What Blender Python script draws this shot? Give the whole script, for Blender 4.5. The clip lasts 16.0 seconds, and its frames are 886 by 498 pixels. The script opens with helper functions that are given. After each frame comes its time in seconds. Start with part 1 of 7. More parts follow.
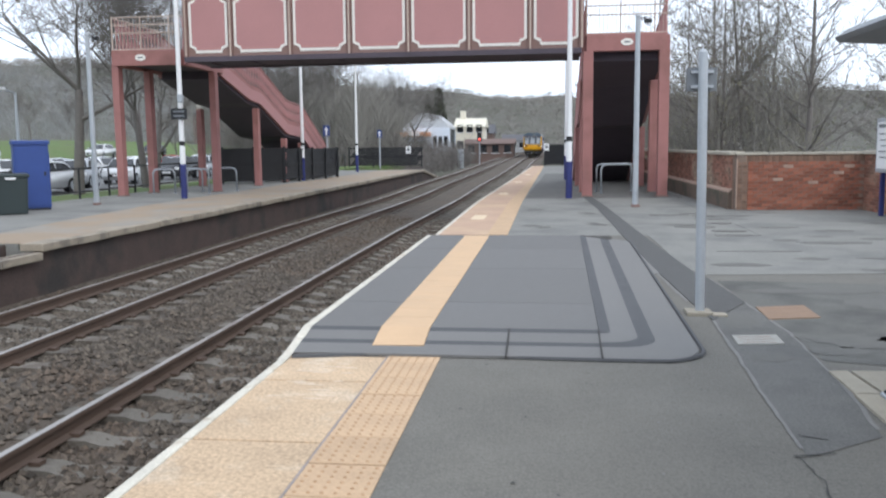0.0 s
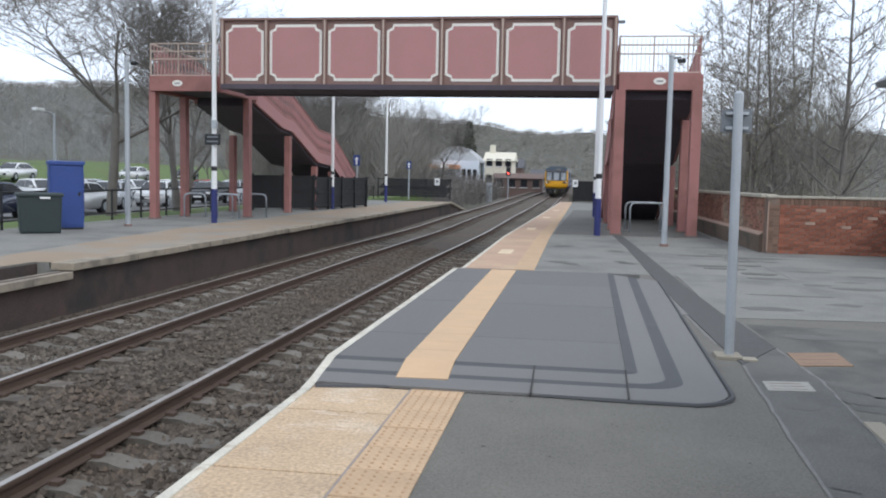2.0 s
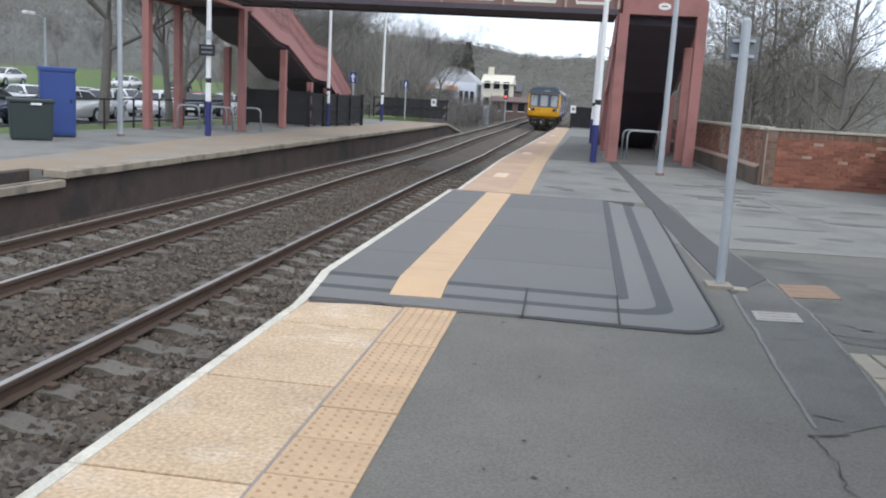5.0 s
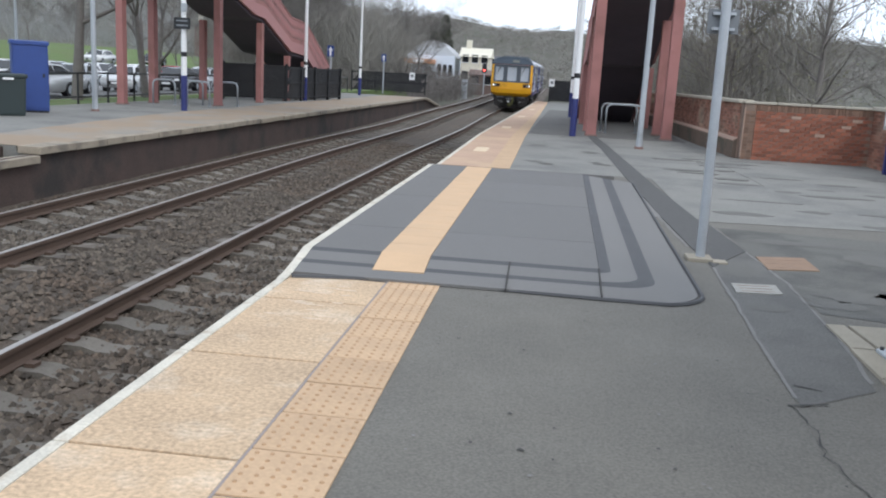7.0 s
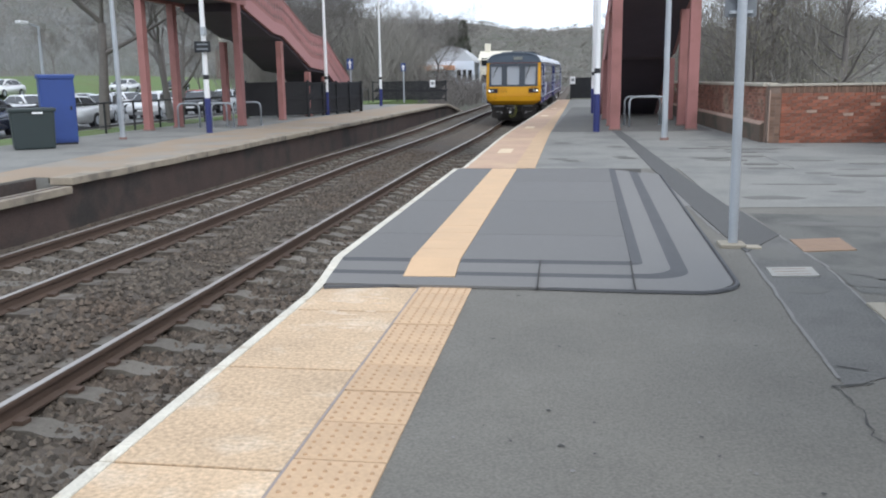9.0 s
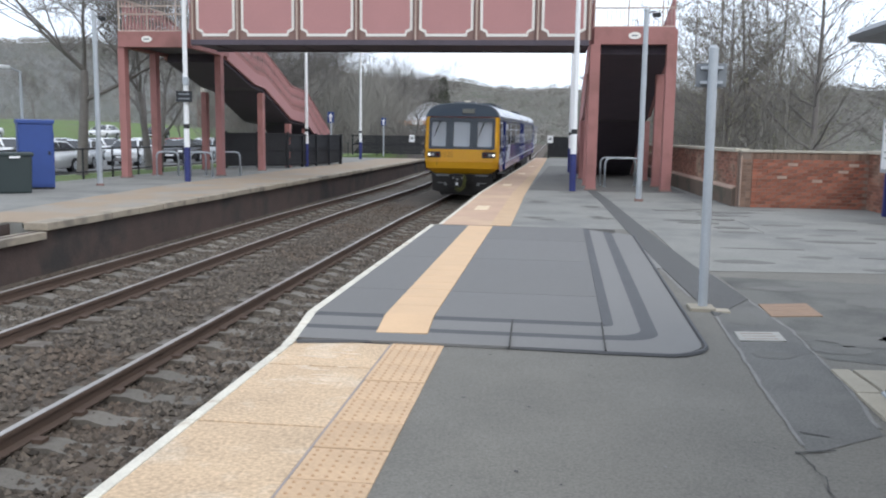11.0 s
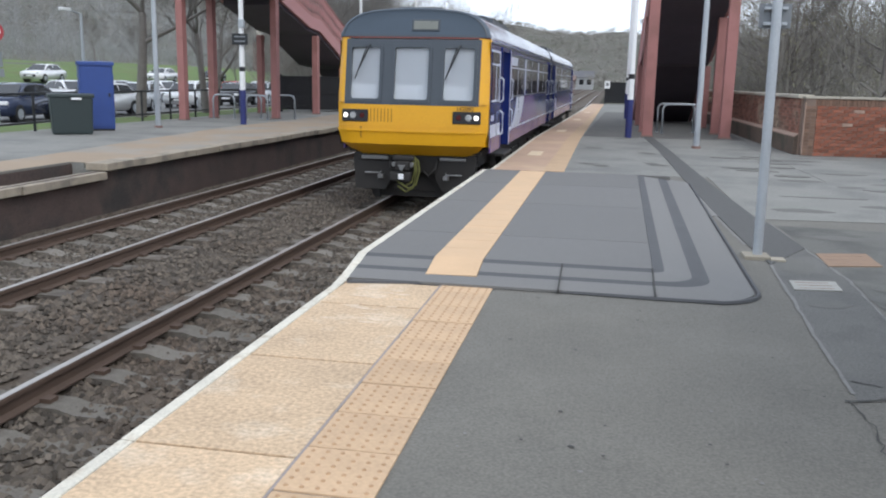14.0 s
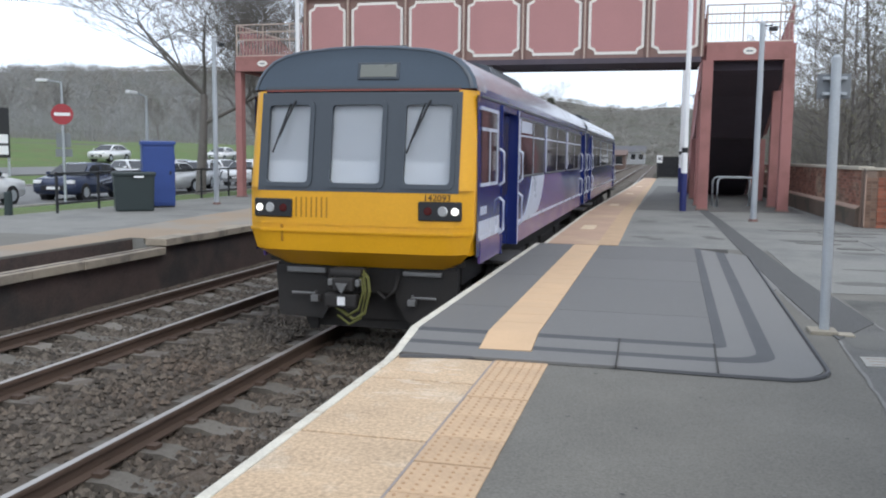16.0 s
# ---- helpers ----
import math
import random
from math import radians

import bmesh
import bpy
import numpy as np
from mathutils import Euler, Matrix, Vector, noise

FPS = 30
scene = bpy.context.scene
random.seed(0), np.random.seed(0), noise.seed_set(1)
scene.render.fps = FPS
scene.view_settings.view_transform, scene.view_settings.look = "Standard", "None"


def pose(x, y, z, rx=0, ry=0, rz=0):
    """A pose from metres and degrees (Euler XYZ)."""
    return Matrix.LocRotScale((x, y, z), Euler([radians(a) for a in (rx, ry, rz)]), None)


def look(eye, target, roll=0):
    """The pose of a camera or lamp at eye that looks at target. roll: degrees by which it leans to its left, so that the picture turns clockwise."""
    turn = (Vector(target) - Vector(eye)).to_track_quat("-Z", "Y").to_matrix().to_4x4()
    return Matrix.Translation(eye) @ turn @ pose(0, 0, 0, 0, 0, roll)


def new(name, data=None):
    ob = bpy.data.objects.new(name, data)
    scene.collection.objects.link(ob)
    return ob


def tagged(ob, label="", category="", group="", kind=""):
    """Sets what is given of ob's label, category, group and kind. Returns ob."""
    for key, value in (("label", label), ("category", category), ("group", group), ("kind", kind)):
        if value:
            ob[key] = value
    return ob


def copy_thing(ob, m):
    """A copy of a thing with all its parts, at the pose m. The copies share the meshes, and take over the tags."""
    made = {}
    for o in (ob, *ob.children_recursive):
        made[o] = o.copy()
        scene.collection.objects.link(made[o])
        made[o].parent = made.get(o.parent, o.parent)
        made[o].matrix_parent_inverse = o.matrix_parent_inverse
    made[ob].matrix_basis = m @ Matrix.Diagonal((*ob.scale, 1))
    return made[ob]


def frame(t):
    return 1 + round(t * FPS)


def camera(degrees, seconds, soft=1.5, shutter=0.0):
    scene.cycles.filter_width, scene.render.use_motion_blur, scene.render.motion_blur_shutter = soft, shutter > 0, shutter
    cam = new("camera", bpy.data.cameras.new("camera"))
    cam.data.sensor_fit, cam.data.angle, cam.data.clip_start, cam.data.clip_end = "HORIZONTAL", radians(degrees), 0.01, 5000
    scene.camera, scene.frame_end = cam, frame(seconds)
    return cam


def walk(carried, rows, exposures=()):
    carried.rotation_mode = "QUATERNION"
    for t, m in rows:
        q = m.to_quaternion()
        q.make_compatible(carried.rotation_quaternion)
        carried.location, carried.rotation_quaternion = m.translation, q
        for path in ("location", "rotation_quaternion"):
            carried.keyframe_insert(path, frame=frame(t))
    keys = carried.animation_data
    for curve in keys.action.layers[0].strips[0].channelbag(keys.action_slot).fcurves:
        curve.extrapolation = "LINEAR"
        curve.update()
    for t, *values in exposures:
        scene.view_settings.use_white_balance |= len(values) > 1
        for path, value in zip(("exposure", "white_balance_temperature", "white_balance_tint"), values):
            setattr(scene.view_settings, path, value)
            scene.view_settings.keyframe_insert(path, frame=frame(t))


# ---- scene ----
# ---- camera ----
cam = camera(54.5, 16.0, soft=2.0, shutter=0.4)
walk(cam, [
    (0, look((0.000, -0.000, 1.550), (-1.201, 9.857, 0.367), -0.60)),
    (0.5, look((0.012, -0.002, 1.551), (-1.073, 9.810, -0.047), -0.45)),
    (1, look((0.003, 0.018, 1.552), (-1.233, 9.868, 0.350), 0.37)),
    (1.5, look((-0.010, 0.033, 1.559), (-1.450, 9.861, 0.401), 1.71)),
    (2, look((-0.022, 0.030, 1.553), (-1.525, 9.883, 0.742), 1.21)),
    (2.5, look((-0.030, 0.026, 1.550), (-1.650, 9.850, 0.622), 1.19)),
    (3, look((-0.018, 0.026, 1.545), (-1.417, 9.837, 0.204), 1.46)),
    (3.5, look((-0.023, 0.022, 1.543), (-1.446, 9.828, 0.194), 1.13)),
    (4, look((-0.023, 0.026, 1.541), (-1.451, 9.773, -0.179), 3.32)),
    (4.2, look((-0.045, 0.029, 1.531), (-1.493, 9.777, -0.167), 3.35)),
    (6.3, look((-0.054, 0.049, 1.528), (-1.222, 9.820, -0.250), 2.98)),
    (6.5, look((-0.067, 0.052, 1.527), (-1.226, 9.802, -0.369), 2.90)),
    (7, look((-0.077, 0.034, 1.528), (-1.181, 9.774, -0.448), 3.21)),
    (7.5, look((-0.077, 0.030, 1.532), (-1.344, 9.735, -0.521), 1.71)),
    (8, look((-0.068, 0.037, 1.524), (-1.490, 9.761, -0.326), 0.22)),
    (8.2, look((-0.066, 0.051, 1.508), (-1.515, 9.770, -0.350), -0.41)),
    (10.3, look((-0.036, -0.012, 1.522), (-1.506, 9.686, -0.421), -0.96)),
    (10.5, look((-0.024, -0.003, 1.546), (-1.362, 9.731, -0.314), 0.24)),
    (11, look((-0.040, -0.025, 1.548), (-1.244, 9.817, 0.246), 0.86)),
    (11.5, look((-0.047, -0.043, 1.525), (-0.785, 9.841, 0.201), 3.04)),
    (12, look((-0.044, -0.044, 1.524), (-0.794, 9.769, -0.251), 3.33)),
    (12.5, look((-0.035, -0.035, 1.512), (-1.081, 9.703, -0.508), 4.29)),
    (13, look((-0.013, -0.032, 1.522), (-1.355, 9.631, -0.678), 1.25)),
    (13.5, look((-0.005, -0.031, 1.523), (-1.525, 9.666, -0.390), 0.91)),
    (14, look((-0.017, -0.036, 1.522), (-1.798, 9.614, -0.405), 1.19)),
    (14.5, look((-0.020, -0.016, 1.520), (-2.000, 9.609, -0.332), 1.00)),
    (15, look((-0.028, 0.020, 1.510), (-2.167, 9.701, 0.208), 0.56)),
    (15.5, look((-0.026, 0.029, 1.507), (-2.236, 9.721, 0.422), -0.13)),
    (16, look((-0.043, 0.039, 1.499), (-2.454, 9.684, 0.422), 0.60)),
], exposures=[(0.0, 0.18), (0.5, 0.14), (1.0, 0.03), (1.5, 0.08), (2.0, -0.07), (2.5, -0.02), (3.0, 0.09), (4.0, 0.08), (7.0, 0.08), (8.0, 0.13), (10.5, 0.21),
                (11.5, 0.13), (12.5, 0.03), (13.5, 0.16), (14.5, 0.11), (15.5, 0.11), (16.0, 0.05)])

# ---- sky and sun: a bright overcast day ----
world = bpy.data.worlds.new("overcast_sky")
scene.world = world
world.use_nodes = True
wn = world.node_tree.nodes
wl = world.node_tree.links
sky = wn.new("ShaderNodeTexSky")
sky.sky_type = "NISHITA"
sky.sun_disc = False
sky.sun_elevation = radians(38)
sky.sun_rotation = radians(140)
sky.dust_density = 3.0
veil = wn.new("ShaderNodeMix")
veil.data_type = "RGBA"
veil.inputs[0].default_value = 0.80
veil.inputs[7].default_value = (12.9, 14.3, 16.5, 1)
wl.new(sky.outputs[0], veil.inputs[6])
wl.new(veil.outputs[2], wn["Background"].inputs[0])
wn["Background"].inputs[1].default_value = 0.1
sun = new("sun", bpy.data.lights.new("sun", "SUN"))
sun.data.energy = 0.8
sun.data.angle = radians(25)
sun.data.color = (1.0, 0.97, 0.92)
sun.matrix_world = look((0, 0, 50), (-0.45, 0.55, 49.25))
scene.view_settings.exposure = 0.0


# ---- materials ----
def mat(name, color, rough=0.8, metal=0.0, vary=0.25, scale=4.0, fine=60.0, bump=0.3, depth=0.004, second=None,
        patch=0.0, patch_scale=0.6, island=0.0, piece=0.0, spec=0.5, stretch=(1, 1, 1), grain=2.0):
    """A surface with grain and stains in object space."""
    m = bpy.data.materials.new(name)
    m.use_nodes = True
    n, l = m.node_tree.nodes, m.node_tree.links
    b = n["Principled BSDF"]
    b.inputs["Roughness"].default_value = rough
    b.inputs["Metallic"].default_value = metal
    b.inputs["Specular IOR Level"].default_value = spec
    co = n.new("ShaderNodeTexCoord")
    mp = n.new("ShaderNodeMapping")
    mp.inputs["Scale"].default_value = stretch
    l.new(co.outputs["Object"], mp.inputs[0])
    co_out = mp.outputs[0]

    def noise_at(s, detail):
        t = n.new("ShaderNodeTexNoise")
        t.inputs["Scale"].default_value = s
        t.inputs["Detail"].default_value = detail
        t.inputs["Roughness"].default_value = 0.6
        l.new(co_out, t.inputs["Vector"])
        return t.outputs["Fac"]

    def math_node(op, a, b_):
        x = n.new("ShaderNodeMath")
        x.operation = op
        for i, v in enumerate((a, b_)):
            if isinstance(v, (int, float)):
                x.inputs[i].default_value = v
            else:
                l.new(v, x.inputs[i])
        return x.outputs[0]

    big, small = noise_at(scale, 4), noise_at(fine, 3)
    f = math_node("ADD", math_node("MULTIPLY", math_node("SUBTRACT", big, 0.5), 2.2 * vary),
                  math_node("MULTIPLY", math_node("SUBTRACT", small, 0.5), grain * vary))
    if island:
        g = n.new("ShaderNodeNewGeometry")
        f = math_node("ADD", f, math_node("MULTIPLY", math_node("SUBTRACT", g.outputs["Random Per Island"], 0.5), island))
    if piece:
        oi = n.new("ShaderNodeObjectInfo")
        f = math_node("ADD", f, math_node("MULTIPLY", math_node("SUBTRACT", oi.outputs["Random"], 0.5), piece))
    f = math_node("ADD", f, 1.0)
    rgb = n.new("ShaderNodeRGB")
    rgb.outputs[0].default_value = (*color, 1)
    base = rgb.outputs[0]
    if second:
        mx = n.new("ShaderNodeMix")
        mx.data_type = "RGBA"
        ramp = n.new("ShaderNodeMapRange")
        ramp.inputs["From Min"].default_value = 0.5 - patch * 0.1
        ramp.inputs["From Max"].default_value = 0.66 - patch * 0.1
        l.new(noise_at(patch_scale, 6), ramp.inputs[0])
        l.new(ramp.outputs[0], mx.inputs[0])
        l.new(base, mx.inputs[6])
        mx.inputs[7].default_value = (*second, 1)
        base = mx.outputs[2]
    sc = n.new("ShaderNodeVectorMath")
    sc.operation = "SCALE"
    l.new(base, sc.inputs[0])
    l.new(f, sc.inputs["Scale"])
    l.new(sc.outputs[0], b.inputs["Base Color"])
    if bump:
        bp = n.new("ShaderNodeBump")
        bp.inputs["Strength"].default_value = bump
        bp.inputs["Distance"].default_value = depth
        l.new(small, bp.inputs["Height"])
        l.new(bp.outputs[0], b.inputs["Normal"])
    rv = math_node("ADD", math_node("MULTIPLY", math_node("SUBTRACT", big, 0.5), 0.25), rough)
    l.new(rv, b.inputs["Roughness"])
    return m


def glow(name, color, strength):
    m = bpy.data.materials.new(name)
    m.use_nodes = True
    b = m.node_tree.nodes["Principled BSDF"]
    b.inputs["Base Color"].default_value = (*color, 1)
    b.inputs["Emission Color"].default_value = (*color, 1)
    b.inputs["Emission Strength"].default_value = strength
    return m


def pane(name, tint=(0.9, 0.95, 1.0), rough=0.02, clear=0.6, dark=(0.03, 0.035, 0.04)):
    """Window glass: see-through by clear, the rest a plain diffuse tint under the gloss."""
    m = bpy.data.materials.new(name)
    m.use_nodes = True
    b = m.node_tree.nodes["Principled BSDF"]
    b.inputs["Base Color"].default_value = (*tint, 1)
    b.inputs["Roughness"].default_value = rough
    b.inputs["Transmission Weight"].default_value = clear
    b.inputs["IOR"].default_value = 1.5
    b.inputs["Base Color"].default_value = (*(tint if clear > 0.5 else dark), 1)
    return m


M = dict(
    asphalt=mat("asphalt", (0.144, 0.136, 0.118), 0.9, vary=0.22, scale=1.7, fine=70, bump=1.0, second=(0.156, 0.148, 0.129), patch=0.2, patch_scale=1.1, grain=5.2),
    asphalt_pale=mat("asphalt_pale", (0.208, 0.205, 0.188), 0.9, vary=0.24, scale=0.9, fine=45, bump=0.6, second=(0.158, 0.156, 0.148), patch=0.3, grain=4.0),
    asphalt_mid=mat("asphalt_mid", (0.128, 0.125, 0.116), 0.9, vary=0.24, scale=1.6, fine=60, bump=0.8, second=(0.10, 0.098, 0.092), patch=0.3, patch_scale=1.2, grain=5.0),
    asphalt_damp=mat("asphalt_damp", (0.118, 0.116, 0.104), 0.85, vary=0.28, scale=1.3, fine=60, bump=0.8, second=(0.066, 0.065, 0.06), patch=0.35, patch_scale=0.9, grain=4.5),
    asphalt_dark=mat("asphalt_dark", (0.082, 0.081, 0.079), 0.9, vary=0.2, scale=1.5, fine=55, bump=0.8, grain=5.0),
    tan_slab=mat("tan_slab", (0.53, 0.385, 0.25), 0.85, vary=0.26, scale=2.0, fine=42, bump=0.7, second=(0.62, 0.50, 0.37), patch=-0.3, patch_scale=2.2, piece=0.14, grain=5.0),
    tactile=mat("tactile", (0.50, 0.345, 0.215), 0.85, vary=0.2, scale=2.5, fine=40, bump=0.3, piece=0.14),
    tan_far=mat("tan_far", (0.45, 0.305, 0.215), 0.88, vary=0.2, scale=1.0, fine=70, bump=0.3, second=(0.50, 0.35, 0.235), patch=0.2),
    white_line=mat("white_line", (0.60, 0.565, 0.48), 0.8, vary=0.3, scale=3, fine=60, bump=0.5, second=(0.40, 0.34, 0.26), patch=-0.12, patch_scale=6.0),
    hump=mat("hump_rubber", (0.138, 0.134, 0.129), 0.75, vary=0.14, scale=1.5, fine=70, bump=0.6, piece=0.14, grain=3.5),
    hump_light=mat("hump_edge", (0.164, 0.160, 0.154), 0.75, vary=0.12, scale=2, fine=160, bump=0.5, piece=0.1),
    hump_dark=mat("hump_strip", (0.068, 0.069, 0.073), 0.7, vary=0.15, scale=3, fine=160, bump=0.4),
    hump_tan=mat("hump_tactile", (0.575, 0.39, 0.235), 0.75, vary=0.12, scale=3, fine=80, bump=0.3),
    ballast=mat("ballast", (0.092, 0.074, 0.058), 0.95, vary=0.35, scale=1.0, fine=25, bump=1.0, depth=0.03, second=(0.092, 0.07, 0.053), patch=0.3, patch_scale=0.5),
    stone=mat("ballast_stone", (0.102, 0.085, 0.068), 0.95, vary=0.2, scale=8, fine=60, island=1.2, second=(0.098, 0.074, 0.056), patch=0.3, patch_scale=0.4),
    sleeper=mat("sleeper_concrete", (0.165, 0.148, 0.125), 0.9, vary=0.3, scale=3, fine=60, bump=0.6, second=(0.09, 0.075, 0.062), patch=0.5, patch_scale=3, piece=0.45),
    rail_side=mat("rail_rust", (0.085, 0.055, 0.04), 0.85, vary=0.25, scale=3, fine=60, bump=0.5),
    rail_top=mat("rail_polished", (0.44, 0.41, 0.38), 0.42, 0.9, vary=0.12, scale=3, fine=60, bump=0.1, stretch=(1, 0.1, 1)),
    brick=mat("red_brick", (0.32, 0.112, 0.068), 0.9, vary=0.3, scale=7, fine=60, bump=0.8, piece=0.6, second=(0.22, 0.12, 0.09), patch=0.25, patch_scale=9),
    pale_mortar=mat("pale_mortar", (0.30, 0.26, 0.245), 0.95, vary=0.2, scale=4, fine=90, bump=0.4),
    mortar=mat("mortar", (0.27, 0.19, 0.15), 0.95, vary=0.25, scale=4, fine=90, bump=0.5),
    brick_brown=mat("brown_brick", (0.20, 0.125, 0.09), 0.92, vary=0.3, scale=6, fine=60, bump=0.7, piece=0.5),
    lime=mat("lime_stain", (0.40, 0.285, 0.225), 0.95, vary=0.3, scale=9, fine=60, bump=0.4),
    brick_sooty=mat("sooty_brick", (0.135, 0.098, 0.075), 0.94, vary=0.3, scale=2, fine=40, bump=0.7, second=(0.085, 0.075, 0.055), patch=0.3, patch_scale=1.5),
    coping_worn=mat("worn_coping", (0.31, 0.265, 0.205), 0.92, vary=0.3, scale=3, fine=50, bump=0.6, second=(0.19, 0.165, 0.135), patch=0.2, patch_scale=1.6),
    coping=mat("coping_stone", (0.42, 0.385, 0.32), 0.9, vary=0.25, scale=3, fine=60, bump=0.5, piece=0.2),
    face=mat("platform_face_brick", (0.072, 0.05, 0.043), 0.95, vary=0.4, scale=2, fine=30, bump=0.7, depth=0.01, second=(0.04, 0.035, 0.032), patch=0.3, patch_scale=0.8),
    maroon=mat("maroon_paint", (0.335, 0.150, 0.138), 0.7, vary=0.12, scale=1.5, fine=40, bump=0.1, second=(0.27, 0.125, 0.11), patch=0.1, patch_scale=1.3),
    maroon_pale=mat("faded_pink_paint", (0.43, 0.215, 0.21), 0.7, vary=0.08, scale=1.0, fine=30, bump=0.1, piece=0.06),
    dark_steel=mat("dark_purple_steel", (0.085, 0.070, 0.088), 0.8, vary=0.3, scale=2, fine=30, bump=0.3),
    brown_paint=mat("brown_paint", (0.235, 0.145, 0.125), 0.7, vary=0.15, scale=2, fine=40, bump=0.1),
    cream=mat("cream_paint", (0.80, 0.77, 0.72), 0.6, vary=0.07, scale=3, fine=50, bump=0.1),
    beige_rail=mat("beige_rail_paint", (0.50, 0.40, 0.34), 0.6, vary=0.15, scale=3, fine=50, bump=0.1),
    galv=mat("galvanised_steel", (0.42, 0.45, 0.48), 0.5, 0.45, vary=0.12, scale=4, fine=60, bump=0.15),
    white_paint=mat("white_paint", (0.78, 0.79, 0.80), 0.5, vary=0.06, scale=3, fine=50, bump=0.05),
    black_paint=mat("black_paint", (0.012, 0.013, 0.016), 0.5, vary=0.2, scale=4, fine=50, bump=0.1),
    navy=mat("navy_paint", (0.022, 0.03, 0.14), 0.5, vary=0.15, scale=4, fine=50, bump=0.05),
    blue_box=mat("blue_paint", (0.026, 0.062, 0.235), 0.55, vary=0.18, scale=3, fine=50, bump=0.1),
    green_bin=mat("dark_green_plastic", (0.022, 0.035, 0.036), 0.55, vary=0.15, scale=3, fine=60, bump=0.1),
    grey_plate=mat("grey_plate", (0.20, 0.215, 0.23), 0.5, 0.4, vary=0.1, scale=6, fine=50, bump=0.1),
    grass=mat("grass", (0.095, 0.15, 0.04), 0.95, vary=0.3, scale=0.7, fine=20, bump=1.0, depth=0.03, second=(0.11, 0.13, 0.045), patch=0.2, patch_scale=0.4),
    ground=mat("rough_ground", (0.10, 0.094, 0.078), 0.97, vary=0.35, scale=0.3, fine=6, bump=1.0, depth=0.05, second=(0.062, 0.068, 0.04), patch=0.3, patch_scale=0.15),
    road=mat("road_asphalt", (0.17, 0.17, 0.168), 0.9, vary=0.15, scale=0.6, fine=60, bump=0.4),
    kerb=mat("kerb_concrete", (0.33, 0.32, 0.30), 0.9, vary=0.2, scale=3, fine=50, bump=0.3),
    bark=mat("bark", (0.165, 0.152, 0.142), 0.95, vary=0.3, scale=5, fine=40, bump=0.8, depth=0.01),
    # two paler, greyer barks: the haze over the woods is in their colour
    bark_hazed=mat("hazed_bark", (0.255, 0.243, 0.22), 0.97, vary=0.25, scale=0.4, fine=9, bump=0.0, island=0.3),
    bark_hazed_grey=mat("hazed_grey_bark", (0.27, 0.275, 0.27), 0.97, vary=0.3, scale=0.25, fine=9, bump=0.0, island=0.35),
    leaf=mat("young_leaf", (0.215, 0.21, 0.13), 0.8, vary=0.2, scale=3, fine=30, bump=0.0, island=0.7),
    ivy=mat("dark_foliage", (0.035, 0.05, 0.022), 0.8, vary=0.2, scale=2, fine=30, bump=0.0, island=0.8),
    tan_worn=mat("tan_worn", (0.29, 0.22, 0.155), 0.9, vary=0.2, scale=0.8, fine=40, bump=0.3, second=(0.26, 0.235, 0.20), patch=0.3),
    blister=mat("worn_blister", (0.415, 0.268, 0.155), 0.85, vary=0.2, scale=4, fine=40, bump=0.2),
    pier=mat("pier_stone", (0.21, 0.155, 0.125), 0.92, vary=0.3, scale=4, fine=40, bump=0.5),
    manhole_tan=mat("rusty_cover", (0.25, 0.165, 0.11), 0.85, vary=0.2, scale=8, fine=60, bump=0.5),
    manhole_pale=mat("pale_cover", (0.33, 0.32, 0.29), 0.85, vary=0.2, scale=8, fine=60, bump=0.5),
    slab=mat("paving_slab", (0.30, 0.27, 0.215), 0.9, vary=0.22, scale=4, fine=60, bump=0.4, piece=0.25),
    crack=mat("tar_seam", (0.055, 0.053, 0.05), 0.9, vary=0.2, scale=8, fine=60, bump=0.2),
    seam_pale=mat("pale_seam", (0.195, 0.19, 0.18), 0.9, vary=0.3, scale=8, fine=60, bump=0.3),
    stain=mat("wet_stain", (0.115, 0.112, 0.101), 0.8, vary=0.3, scale=5, fine=80, bump=0.3),
    scuff=mat("scuffed_concrete", (0.60, 0.475, 0.35), 0.9, vary=0.3, scale=9, fine=50, bump=0.2),
    chip=mat("pale_patch", (0.66, 0.53, 0.37), 0.9, vary=0.2, scale=6, fine=60, bump=0.2),
)


# ---- shapes ----
def bx(bm, x0, x1, y0, y1, z0, z1, bevel=0.0):
    r = bmesh.ops.create_cube(bm, size=1.0)
    vs = r["verts"]
    for v in vs:
        v.co = Vector(((x0 + x1) / 2 + v.co.x * (x1 - x0), (y0 + y1) / 2 + v.co.y * (y1 - y0), (z0 + z1) / 2 + v.co.z * (z1 - z0)))
    if bevel:
        es = list({e for v in vs for e in v.link_edges})
        bmesh.ops.bevel(bm, geom=es, offset=bevel, segments=2, affect="EDGES", profile=0.6)
    return bm


def box(x0, x1, y0, y1, z0, z1, bevel=0.0):
    return bx(bmesh.new(), x0, x1, y0, y1, z0, z1, bevel)


def rod(bm, a, b, r, r2=None, seg=10):
    a, b = Vector(a), Vector(b)
    d = b - a
    m = Matrix.Translation((a + b) / 2) @ d.to_track_quat("Z", "Y").to_matrix().to_4x4()
    bmesh.ops.create_cone(bm, cap_ends=True, segments=seg, radius1=r, radius2=r if r2 is None else r2, depth=d.length, matrix=m)
    return bm


